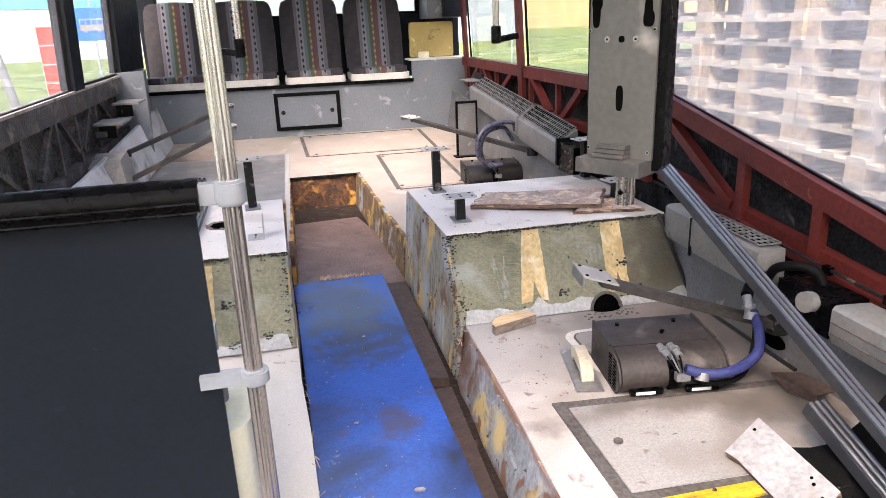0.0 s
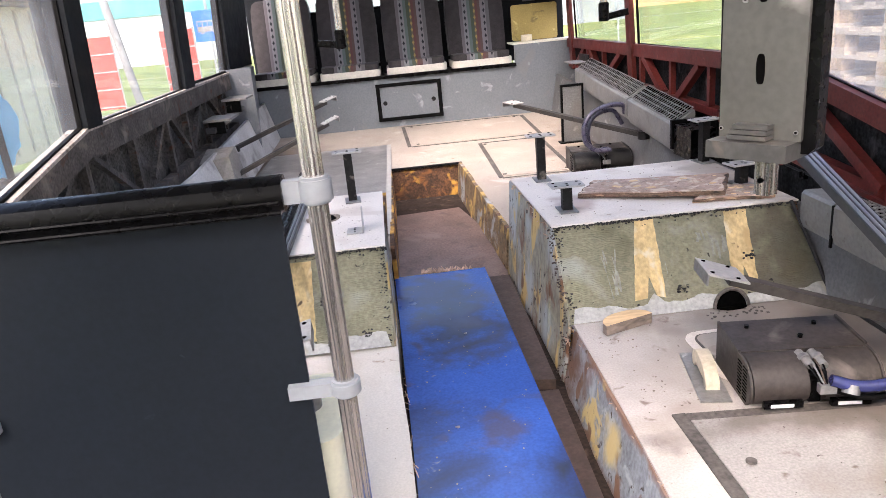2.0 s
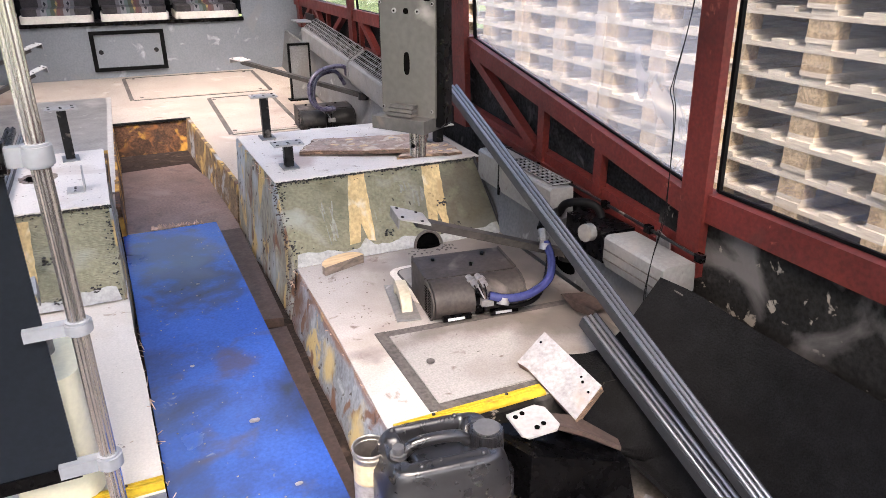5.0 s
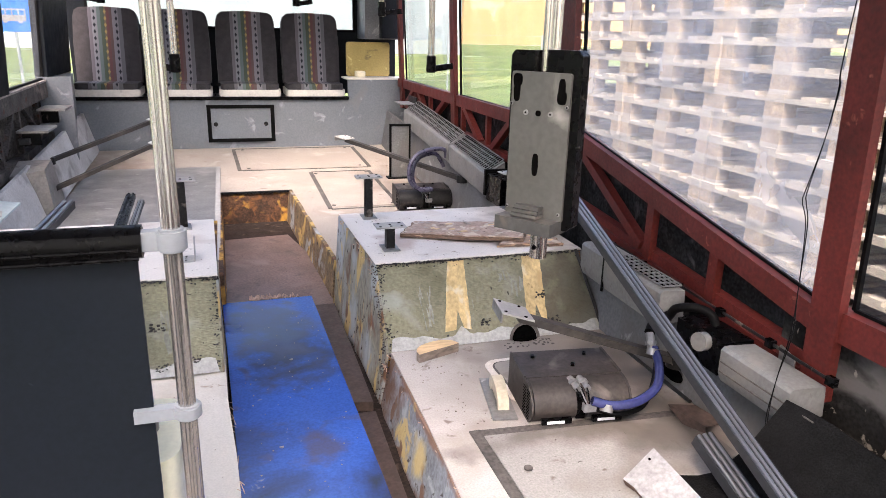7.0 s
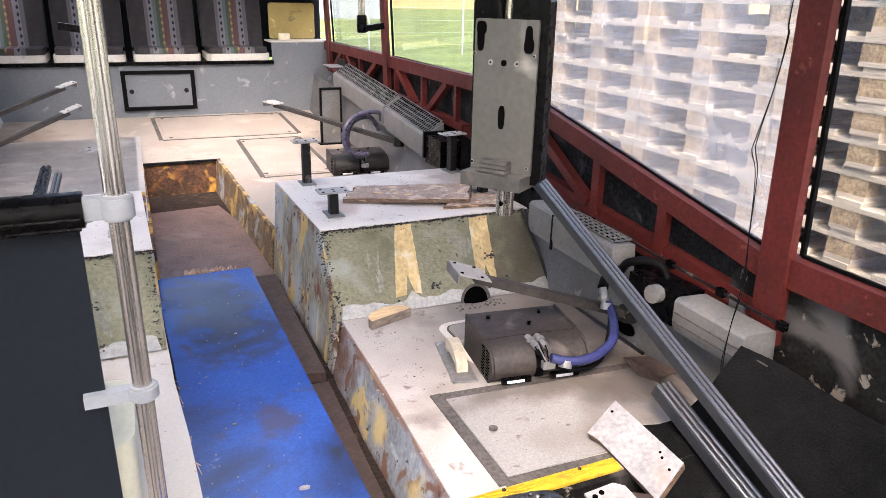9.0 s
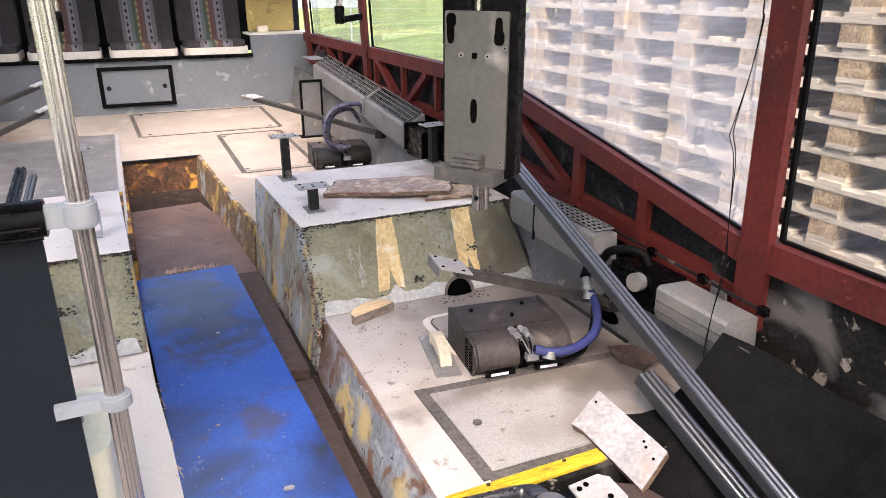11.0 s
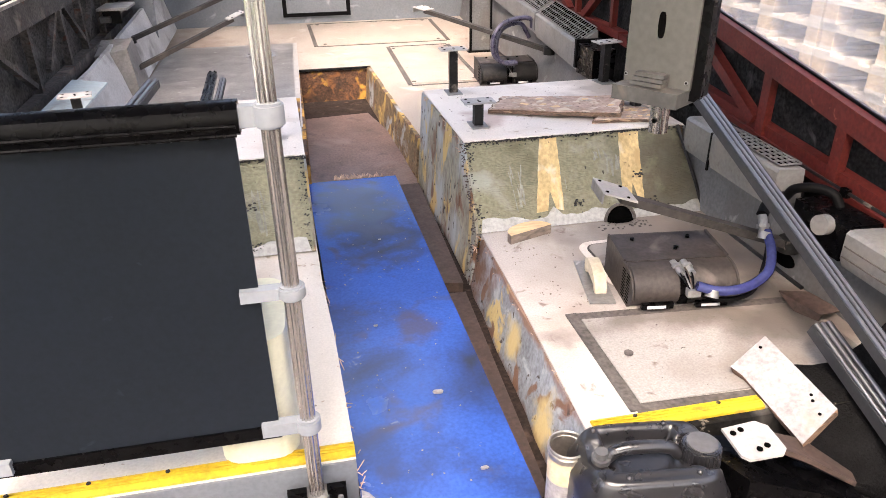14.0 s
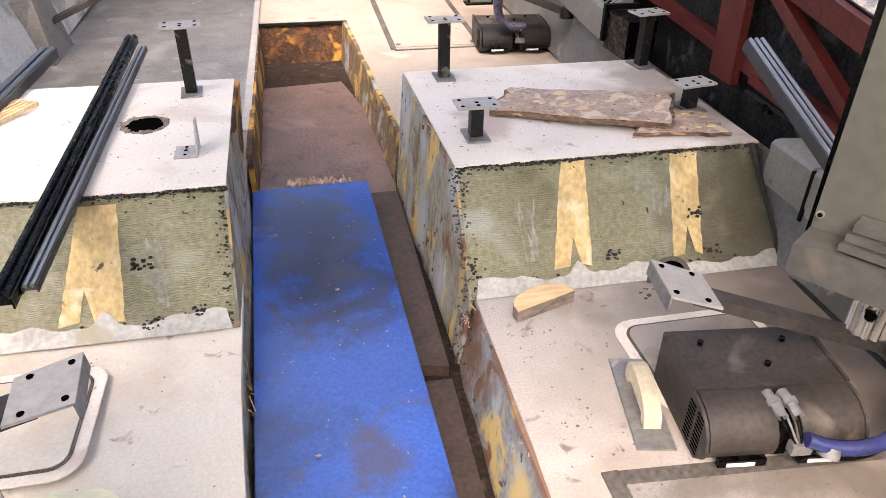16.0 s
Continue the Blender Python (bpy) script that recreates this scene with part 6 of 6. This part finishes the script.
for cx, cz, rx, rz in ((-.044, 1.168, .0068, .022), (.046, 1.168, .0068, .022), (-.043, 1.184, .0092, .011), (.047, 1.158, .0092, .012), (.002, 1.036, .0062, .0205), (.002, 1.128, .0050, .0050)):
    bm = B()
    slab(bm, [V(cx + rx * math.copysign(abs(math.cos(a)) ** .6, math.cos(a)), 0, cz + rz * math.copysign(abs(math.sin(a)) ** .8, math.sin(a))) for a in np.linspace(0, 2 * math.pi, 24)[:-1]], (0, -.0012 - .0001 * (rx > .007), 0))
    bm.transform(plate_m(.0365))
    part("keyhole", bm, M_VOID, plate)
for cx, cz in ((-.023, 1.128), (.027, 1.128), (-.054, 1.142), (.058, 1.142), (-.052, .952), (.056, .952)):
    bm = B()
    rod(bm, (cx, 0, cz), (cx, -.002, cz), .0048 if abs(cx) < .03 else .003, 12)
    bm.transform(plate_m(.0365))
    part("screw", bm, M_STEEL, plate)
    bm = B()
    rod(bm, (cx, -.002, cz), (cx, -.0026, cz), .0019, 8)
    bm.transform(plate_m(.0365))
    part("screw_recess", bm, M_VOID, plate)
bm = B()
box(bm, (-.056, -.072, .916), (.060, .0, .940))
bevel(bm, .003)
bm.transform(plate_m(0))
part("foot_block", bm, M_FOOT, t, "cast metal foot block")
for k in range(3):
    bm = B()
    box(bm, (-.030 + .002 * k, -.062 + .003 * k, .942 + .007 * k), (.026, -.038, .948 + .007 * k))
    bm.transform(plate_m(0))
    part("clamp_layer", bm, M_FOOT, t)


def hanging_pole(x, y, z, arm, label):
    t = thing("grab_pole", label, "grab pole", (x, y, TOP), "cut grab poles")
    bm = B()
    fluted(bm, x, y, z + .05, TOP - .002, .018, 10)
    part("pole", bm, M_POLE, t)
    bm = B()
    rod(bm, (x, y, z - .02), (x, y, z + .075), .028, 16)
    bevel(bm, .004)
    part("socket", bm, M_BLACK, t, "black end socket")
    bm = B()
    bar(bm, (x, y, z + .0), (x + arm, y + .01, z + .018), .032, .034)
    bevel(bm, .006)
    part("stub", bm, M_BLACK, t, "black side stub")


hanging_pole(-.375, 5.0, 1.045, -.12, "cut grab pole with black joint over the aisle")
hanging_pole(1.02, 5.0, 1.055, .13, "cut grab pole with black joint by the window")
hanging_pole(-.83, 6.0, 1.40, -.14, "cut grab pole with black joint before the back seats")
hanging_pole(.95, 6.0, 1.375, .14, "cut grab pole with black joint before the rear corner")
hanging_pole(.44, 6.7, 1.44, .12, "cut grab pole with black joint before the rear window")

# ---- heaters along the wall ----


def casing(t, y0, y1, z0, z1, x0, grille, low=.115, slope=0.0, deep=1.0):
    """A run of heater casing from y0 to y1, its top front edge at heights z0 and z1, the top rising to the back by slope."""
    def rise(q):
        return slope * (q - .018) / .09
    bm = B()
    prof = [(.012, -low), (0, -low * .75), (0, -.008), (.008, 0), (.020, .001), (.105, -.004 + slope), (.112, -low * .85)]
    prof = [(p * deep, q) for p, q in prof]
    a = [bm.verts.new((x0[0] + p, y0, z0 + q)) for p, q in prof]
    b = [bm.verts.new((x0[1] + p, y1, z1 + q)) for p, q in prof]
    n = len(prof)
    for k in range(n):
        bm.faces.new((a[k], a[(k + 1) % n], b[(k + 1) % n], b[k]))
    bm.faces.new(a)
    bm.faces.new(b[::-1])
    cas = part("casing", bm, M_HEATER, t, "pale metal casing")
    if grille:
        bm = B()
        slab(bm, [V(x0[0] + .020, y0 + .02, z0 + .003), V(x0[0] + .102 * deep, y0 + .02, z0 + .001 + slope), V(x0[1] + .102 * deep, y1 - .02, z1 + .001 + slope), V(x0[1] + .020, y1 - .02, z1 + .003)], (0, 0, .002))
        part("grille_well", bm, M_VOID, cas)
        n = int((y1 - y0 - .04) / .026)
        for k in range(n + 1):
            f = (k / n) * (1 - .04 / (y1 - y0)) + .02 / (y1 - y0)
            x, y, z = x0[0] + (x0[1] - x0[0]) * f, y0 + (y1 - y0) * f, z0 + (z1 - z0) * f
            bm = B()
            bar(bm, (x + .018, y, z + .007), (x + .106 * deep, y, z + .005 + slope), .0045, .004)
            part("grille_bar", bm, M_STEEL, cas)
        for q in (.018, .018 + .022 * deep, .018 + .044 * deep, .018 + .065 * deep, .105 * deep):
            bm = B()
            bar(bm, (x0[0] + q, y0 + .02, z0 + .007 + rise(q)), (x0[1] + q, y1 - .02, z1 + .007 + rise(q)), .0028, .004)
            part("grille_rail", bm, M_STEEL, cas)
    return cas


t = thing("heater", "dirty pale wall heater with open grille and bare fan motor", "heater", (1.1, 2.7, .42), "wall heaters")
casing(t, 2.62, 2.945, .550, .556, (1.035, 1.035), True, slope=.0, deep=.8)
casing(t, 2.957, 3.105, .556, .560, (1.036, 1.036), False)
casing(t, 2.125, 2.35, .484, .496, (1.060, 1.044), False, low=.098)
for z in (.452, .425):
    bm = B()
    bar(bm, (1.0615, 2.05, z - .008), (1.0435, 2.345, z + .004), .0025, .003)
    part("groove", bm, M_STRIP, t)
part("motor_box", bbox((1.06, 2.37, .40), (1.165, 2.56, .492), .008), M_BLACK, t, "black fan motor box")
bm = B()
rod(bm, (1.055, 2.43, .475), (1.030, 2.425, .478), .026, 20)
part("motor_cap", bm, M_HEATER, t, "round pale motor cap")
bm = B()
hose(bm, [(1.06, 2.60, .48), (1.06, 2.57, .515), (1.09, 2.53, .53), (1.12, 2.50, .52), (1.13, 2.48, .49)], .013, 12, 6)
part("elbow", bm, M_RUBBER, t, "black rubber elbow")
bm = B()
hose(bm, [(.988, 2.585, .44), (1.02, 2.61, .46), (1.06, 2.60, .48)], .016, 10, 5)
part("pipe", bm, M_RUBBER, t)
bm = B()
rod(bm, (1.164, 2.10, .500), (1.164, 3.42, .560), .0045, 8)
part("clip_rod", bm, M_DKSTEEL, t)
for k in range(7):
    y = 2.1 + .2 * k
    part("clip", bbox((1.156, y, .490 + .038 * (y - 2.1)), (1.172, y + .025, .512 + .038 * (y - 2.1)), .003), M_BLACK, t)
bm = B()
bar(bm, (1.038, 2.951, .43), (1.038, 2.951, .552), .006, .008, (0, 1, 0))
part("joint_strip", bm, M_RUBBER, t)
t = thing("heater", "pale wall heater with a long top grille", "heater", (1.12, 5, .5), "wall heaters")
casing(t, 4.18, 4.80, .600, .644, (1.068, 1.078), True, slope=.055, low=.125)
casing(t, 4.82, 5.95, .646, .722, (1.079, 1.100), True, slope=.055, low=.115)
part("motor_box", bbox((1.075, 3.99, .47), (1.18, 4.17, .60), .01), M_BLACK, t, "black fan motor box")
part("end_cap", bbox((1.064, 4.165, .49), (1.19, 4.185, .618), .004), M_RUBBER, t)
t = thing("shelf_bracket", "small pale angle shelf above the far heater", "bracket", (1.12, 6.05, .76))
part("shelf", bbox((1.09, 5.98, .748), (1.22, 6.2, .756), .002), M_STEEL, t)
part("upright", bbox((1.20, 5.98, .70), (1.21, 6.2, .80), .002), M_DKSTEEL, t)
t = thing("foot_panel", "grey panel with black edging standing on the rear floor", "panel", (1.02, 5.75, .27))
part("panel", bbox((.955, 5.73, .275), (1.085, 5.742, .635), .002), M_KICK, t)
for lo, hi in (((.945, 5.725, .27), (.958, 5.748, .64)), ((1.082, 5.725, .27), (1.095, 5.748, .64)), ((.945, 5.725, .63), (1.095, 5.748, .645))):
    part("edging", bbox(lo, hi, .003), M_RUBBER, t)
part("foot", bbox((.93, 5.70, .262), (1.10, 5.78, .275), .003), M_RUBBER, t)

t = thing("loose_cable", "thin black cable hanging down by the window post", "cable", (1.15, 2.25, .4))
for k in (0, 1):
    o = .006 * k
    bm = B()
    hose(bm, [(1.165, 2.20, 2.06), (1.15, 2.236, 1.28), (1.15, 2.233 + o * .5, 1.166), (1.15, 2.247, 1.053), (1.15, 2.270 + o, .923), (1.15, 2.267 + 2 * o, .895), (1.15, 2.251 + o, .841), (1.14, 2.234, .69), (1.10, 2.188 + o, .592), (1.056, 2.168, .488), (1.035, 2.15 + o, .389), (1.03, 2.12, .36)], .0013, 6, 8)
    part("strand", bm, M_RUBBER, t)

# grey casing and fittings by the -x wall
bm = B()
hexa(bm, [V(-1.17, 4.95, .25), V(-1.01, 4.93, .25), V(-1.01, 5.24, .255), V(-1.17, 5.24, .255)], [V(-1.20, 4.93, .51), V(-1.045, 4.96, .535), V(-1.05, 5.16, .555), V(-1.20, 5.14, .555)])
bevel(bm, .012)
solid("pipe_casing", bm, M_CASING, "grey sloping plastic casing on the floor by the wall", "casing")
for y, z in ((5.25, .70), (5.75, .76)):
    t = thing("shelf_bracket", "grey metal bracket on the window truss", "bracket", (-1.15, y, z), "brackets on the truss")
    part("shelf", bbox((-1.19, y - .12, z), (-1.04, y + .12, z + .012), .003), M_STEEL, t)
    part("web", bbox((-1.19, y - .01, z - .08), (-1.10, y + .01, z), .003), M_DKSTEEL, t)
bm = B()
slab(bm, [V(-1.16, 3.5, .50), V(-1.02, 3.5, .496), V(-1.02, 4.35, .50), V(-1.16, 4.35, .52)], (0, 0, .008))
solid("side_shelf", bm, M_PALECYAN, "pale blue-grey ledge between podium and window wall", "ledge", kind="structure")

# ---- back bench seats ----


def bench_seat(x, label):
    t = thing("bus_chair", label, "bus seat", (x, 6.80, .738), "back bench seats")
    bm = B()
    slab(bm, rounded(-.236, .236, -.03, .40, .05), (0, 0, .050))
    bevel(bm, .012)
    bm.transform(Matrix.Translation((x, 6.81, .740)))
    part("seat_shell", bm, M_SEATBASE, t, "cream plastic seat shell")
    bm = B()
    slab(bm, rounded(-.222, .222, -.015, .40, .05), (0, 0, .055))
    bevel(bm, .022, 3)
    bm.transform(Matrix.Translation((x, 6.81, .780)))
    part("cushion", bm, M_FABRIC, t, "patterned seat cushion")
    bm = B()
    outline = [(-.232, 0), (-.236, .30), (-.226, .49), (-.212, .535), (-.18, .556), (0, .566), (.18, .556), (.212, .535), (.226, .49), (.236, .30), (.232, 0)]
    slab(bm, [V(a, 0, b) for a, b in outline], (0, .055, 0))
    bevel(bm, .014, 3)
    tilt = Matrix.Translation((x, 7.06, .83)) @ Matrix.Rotation(radians(-11), 4, 'X')
    bm.transform(tilt)
    part("backrest", bm, M_FABRIC, t, "high backrest with a striped centre band")
    bm = B()
    slab(bm, [V(a * 1.02, .057, b + .004) for a, b in outline], (0, .02, 0))
    bm.transform(tilt)
    part("back_shell", bm, M_DARKWOOL, t, "dark back shell")
    return t


bench_seat(-.966, "charcoal bus seat with coloured stripes beside the dark pillar")
bench_seat(-.450, "charcoal bus seat with a coloured stripe band")
bench_seat(.072, "charcoal bus seat with a coloured stripe band")
bench_seat(.588, "charcoal bus seat with coloured stripes beside the ledge")

# ---- outdoors ----
# pale yard added so the ground bounces neutral light instead of green
bm = B()
box(bm, (-9, -30, -.66), (9, 9.5, -.60))
solid("yard_pavement", bm, mat("pale_concrete_yard", (.40, .385, .36), .85, var=.15, scale=1.2, fine=30), "pale concrete yard added round the bus to bounce neutral light", "pavement", kind="structure")


def make_pallet(at):
    t = thing("pallet", "weathered wooden pallet in a tall stack", "pallet", at, "stacked pallets outside")
    x, y, z = at
    L, Wd = 1.0, 1.2
    for k in range(5):
        w = .10 if k % 2 else .13
        yy = y + .0 + k * (L - .13) / 4
        part("deck_board", bbox((x, yy, z + .122), (x + Wd, yy + w, z + .144)), M_PALLET, t)
    for k in range(3):
        part("stringer_board", bbox((x + k * (Wd - .1) / 2, y, z + .100), (x + .1 + k * (Wd - .1) / 2, y + L, z + .122)), M_PALLET, t)
    for k in range(3):
        for j in range(3):
            yy = y + (0, L / 2 - .07, L - .10)[j]
            part("block", bbox((x + k * (Wd - .1) / 2 + .003, yy, z + .022), (x + .095 + k * (Wd - .1) / 2, yy + (.10, .14, .10)[j], z + .100)), M_BLOCK, t)
    for j in range(3):
        yy = y + (0, L / 2 - .07, L - .10)[j]
        part("skid_board", bbox((x, yy, z), (x + Wd, yy + (.10, .14, .10)[j], z + .022)), M_PALLET, t)
    return t


first = make_pallet((2.7, 2.60, -.60))
pr = random.Random(21)
for s, y in enumerate((2.60, 3.62, 4.63, 5.64, 1.58, .56)):
    for k in range(19):
        if s == 0 and k == 0:
            continue
        copy_thing(first, Matrix.Translation((2.7 + pr.uniform(-.02, .02), y + pr.uniform(-.012, .012), -.60 + .1445 * k)) @ Matrix.Rotation(radians(pr.uniform(-.5, .5)), 4, 'Z'))

# a second row of stacks behind the first
for s, y in enumerate((.56, 1.58, 2.60, 3.62, 4.63, 5.64)):
    for k in range(19):
        copy_thing(first, Matrix.Translation((3.95 + pr.uniform(-.02, .02), y + .12 + pr.uniform(-.012, .012), -.60 + .1445 * k)) @ Matrix.Rotation(radians(pr.uniform(-.5, .5)), 4, 'Z'))


def building(name, x0, x1, y0, y1, h, material, label, rows, cols):
    t = thing(name, label, "building", ((x0 + x1) / 2, y0, -.62))
    part("wall", bbox((x0, y0, -.62), (x1, y1, h)), material, t)
    part("roof", bbox((x0 - .3, y0 - .3, h), (x1 + .3, y1 + .3, h + .4)), M_PALEBLD, t)
    for r in range(rows):
        for c in range(cols):
            x = x0 + (c + .5) * (x1 - x0) / cols
            z = 1.2 + r * 3.0
            if z + 1.4 < h:
                part("window", bbox((x - .8, y0 - .06, z), (x + .8, y0 + .02, z + 1.4)), M_PILLAR, t)
    return t


building("orange_hall", 40.5, 150, 120, 126, 26, M_ORANGE, "long orange-yellow hall beyond the meadow", 0, 1)
building("pale_hall", -12, 20.5, 62, 66, 8, M_PALEBLD, "pale blue-grey hall far behind the bus", 0, 1)
hb = building("white_house", -70, -12.6, 62, 70, 7.5, M_WHITEBLD, "long white hall with a teal band far across the meadow", 0, 1)
part("teal_band", bbox((-70, 61.9, 3.2), (-12.6, 61.98, 4.6)), M_TEAL, hb, "teal cladding band")

# wire fences
fence = thing("wire_fence", "galvanised wire mesh fence across the meadow", "fence", (0, 24, -.62), "fences")
for k in range(15):
    x = -20 + 3.4 * k
    bm = B()
    rod(bm, (x, 24, -.62), (x, 24, 1.25), .03, 8)
    part("post", bm, M_GALV, fence)
for z in (-.3, .1, .5, .9, 1.2):
    bm = B()
    bar(bm, (-20, 24, z), (27.6, 24, z), .007, .007)
    part("wire", bm, M_GALV, fence)

for x, y, w, h in ((-5.55, 20.5, .85, 1.9), (-7.6, 20.6, .7, 1.9)):
    t = thing("hoarding", "red mesh-covered hoarding panel on the meadow", "hoarding", (x, y, -.62), "red hoardings")
    part("panel", bbox((x - w / 2, y, -.45), (x + w / 2, y + .06, h - .5), .01), M_REDPANEL, t)
    for dz in (.0, .45, .9, 1.35):
        part("rail", bbox((x - w / 2, y - .02, -.4 + dz), (x + w / 2, y, -.37 + dz), 0), M_GALV, t)
    for sx in (-1, 1):
        bm = B()
        rod(bm, (x + sx * w / 2, y + .03, -.62), (x + sx * w / 2, y + .03, h - .45), .03, 8)
        part("post", bm, M_GALV, t)
t = thing("street_post", "white slanted street post beside the fence", "post", (-6.0, 17.5, -.62))
bm = B()
rod(bm, (-5.7, 17.5, -.62), (-6.6, 17.6, 5.5), .09, 12)
part("shaft", bm, M_SLABWHITE, t)

t = thing("bus_stop_sign", "blue bus stop sign with a white bus symbol on a post", "road sign", (-4.05, 17.8, -.62))
bm = B()
rod(bm, (-4.05, 17.84, -.62), (-4.05, 17.84, 2.3), .03, 10)
part("post", bm, M_GALV, t)
sign = part("panel", bbox((-4.38, 17.8, 1.05), (-3.74, 17.82, 1.72), .01), M_SIGNBLUE, t, "blue sign panel")
part("bus_symbol", bbox((-4.30, 17.79, 1.26), (-3.82, 17.802, 1.50), .004), M_SLABWHITE, sign, "white bus outline")
for k in range(4):
    part("symbol_window", bbox((-4.28 + .115 * k, 17.784, 1.38), (-4.19 + .115 * k, 17.795, 1.47)), M_SIGNBLUE, sign)
for x in (-4.2, -3.93):
    bm = B()
    rod(bm, (x, 17.784, 1.26), (x, 17.80, 1.26), .045, 14)
    part("symbol_wheel", bm, M_SLABWHITE, sign)

# bus shelter with glass wall and torn stickers on the -x side
t = thing("bus_shelter", "bus shelter with stickered glass wall and beige base", "bus shelter", (-2.5, 4.4, -.60))
SX = -2.45
part("base_wall", bbox((SX - .06, 1.6, -.60), (SX, 6.45, .40), .01), M_VANBEIGE, t, "stained beige base wall")
rf = part("roof", bbox((SX - 1.6, 1.5, 1.99), (SX + .1, 6.55, 2.0)), M_CLEAR, t, "clear roof sheet", smooth=0)
rf.visible_shadow = False
for y in (1.65, 3.0, 4.25, 5.47, 6.38):
    part("post", bbox((SX - .05, y - .03, .40), (SX + .0, y + .03, 1.95), .006), M_PILLAR, t)
part("rail", bbox((SX - .05, 1.6, .40), (SX + .006, 6.45, .46), .006), M_DIRTSTEEL, t)
bm = B()
box(bm, (SX - .03, 1.66, .46), (SX - .024, 6.37, 1.95))
pn = part("glass_wall", bm, M_GLASS, t, "dusty glass wall", smooth=0)
pn.visible_shadow = False
dr = random.Random(9)


def sticker(pts, material, label):
    P = []
    for k in range(len(pts)):
        a, b = V(SX - .020, *pts[k]), V(SX - .020, *pts[(k + 1) % len(pts)])
        P += [a.lerp(b, i / 6) + V(0, dr.uniform(-.012, .012), dr.uniform(-.012, .012)) for i in range(6)]
    bm = B()
    slab(bm, P, (.003, 0, 0))
    return part("sticker", bm, material, t, label, smooth=0)


sticker([(5.20, 1.0), (5.59, .98), (5.76, .79), (5.69, .62), (5.46, .47), (5.10, .50), (5.06, .66)], M_VANBLUE, "torn bright blue sticker")
sticker([(4.3, .80), (5.0, .78), (5.06, .65), (5.15, .54), (5.12, .47), (4.3, .47)], M_ORANGE, "torn orange sticker")
sticker([(3.2, .5), (4.0, .5), (4.0, 1.2), (3.3, 1.25)], M_VANBLUE, "torn bright blue sticker")
sticker([(4.6, .84), (5.19, .82), (5.2, 1.14), (4.7, 1.12)], M_VANBLUE, "torn bright blue sticker")
fc = bpy.data.curves.new("lettering", 'FONT')
fc.body, fc.size, fc.extrude = "our", .17, .001
fc.materials.append(M_LABELWHITE)
tx = new("lettering", fc)
tx.parent = t
tx.matrix_basis = Matrix.Translation((.068, .545, 1.292)) @ Matrix(((0, 0, 1, 0), (1, 0, 0, 0), (0, 1, 0, 0), (0, 0, 0, 1)))
for a, b in (((5.08, .90), (5.14, 1.12)), ((5.14, 1.12), (5.22, .93)), ((5.22, .93), (5.29, .96))):
    bm = B()
    bar(bm, (SX - .012, *a), (SX - .012, *b), .03, .004, (1, 0, 0))
    part("letter_stroke", bm, M_LABELWHITE, t)
bm = B()
slab(bm, [V(SX + .003, 5.35, .28), V(SX + .003, 5.6, .33), V(SX + .003, 5.72, .38), V(SX + .003, 5.45, .36)], (.003, 0, 0))
part("paint_smear", bm, M_VANBLUE, t)

t = thing("beige_hut", "beige panelled hut beyond the bus shelter", "hut", (-7.2, 15, -.62))
part("wall", bbox((-9.2, 13.3, -.62), (-6.6, 16.0, 1.95), .02), M_VANBEIGE, t)
part("roof", bbox((-9.4, 13.1, 1.95), (-6.4, 16.2, 2.1), .02), M_PILLAR, t)
for k in range(5):
    part("batten", bbox((-6.6, 13.5 + .55 * k, -.5), (-6.57, 13.53 + .55 * k, 1.9)), M_STEEL, t)
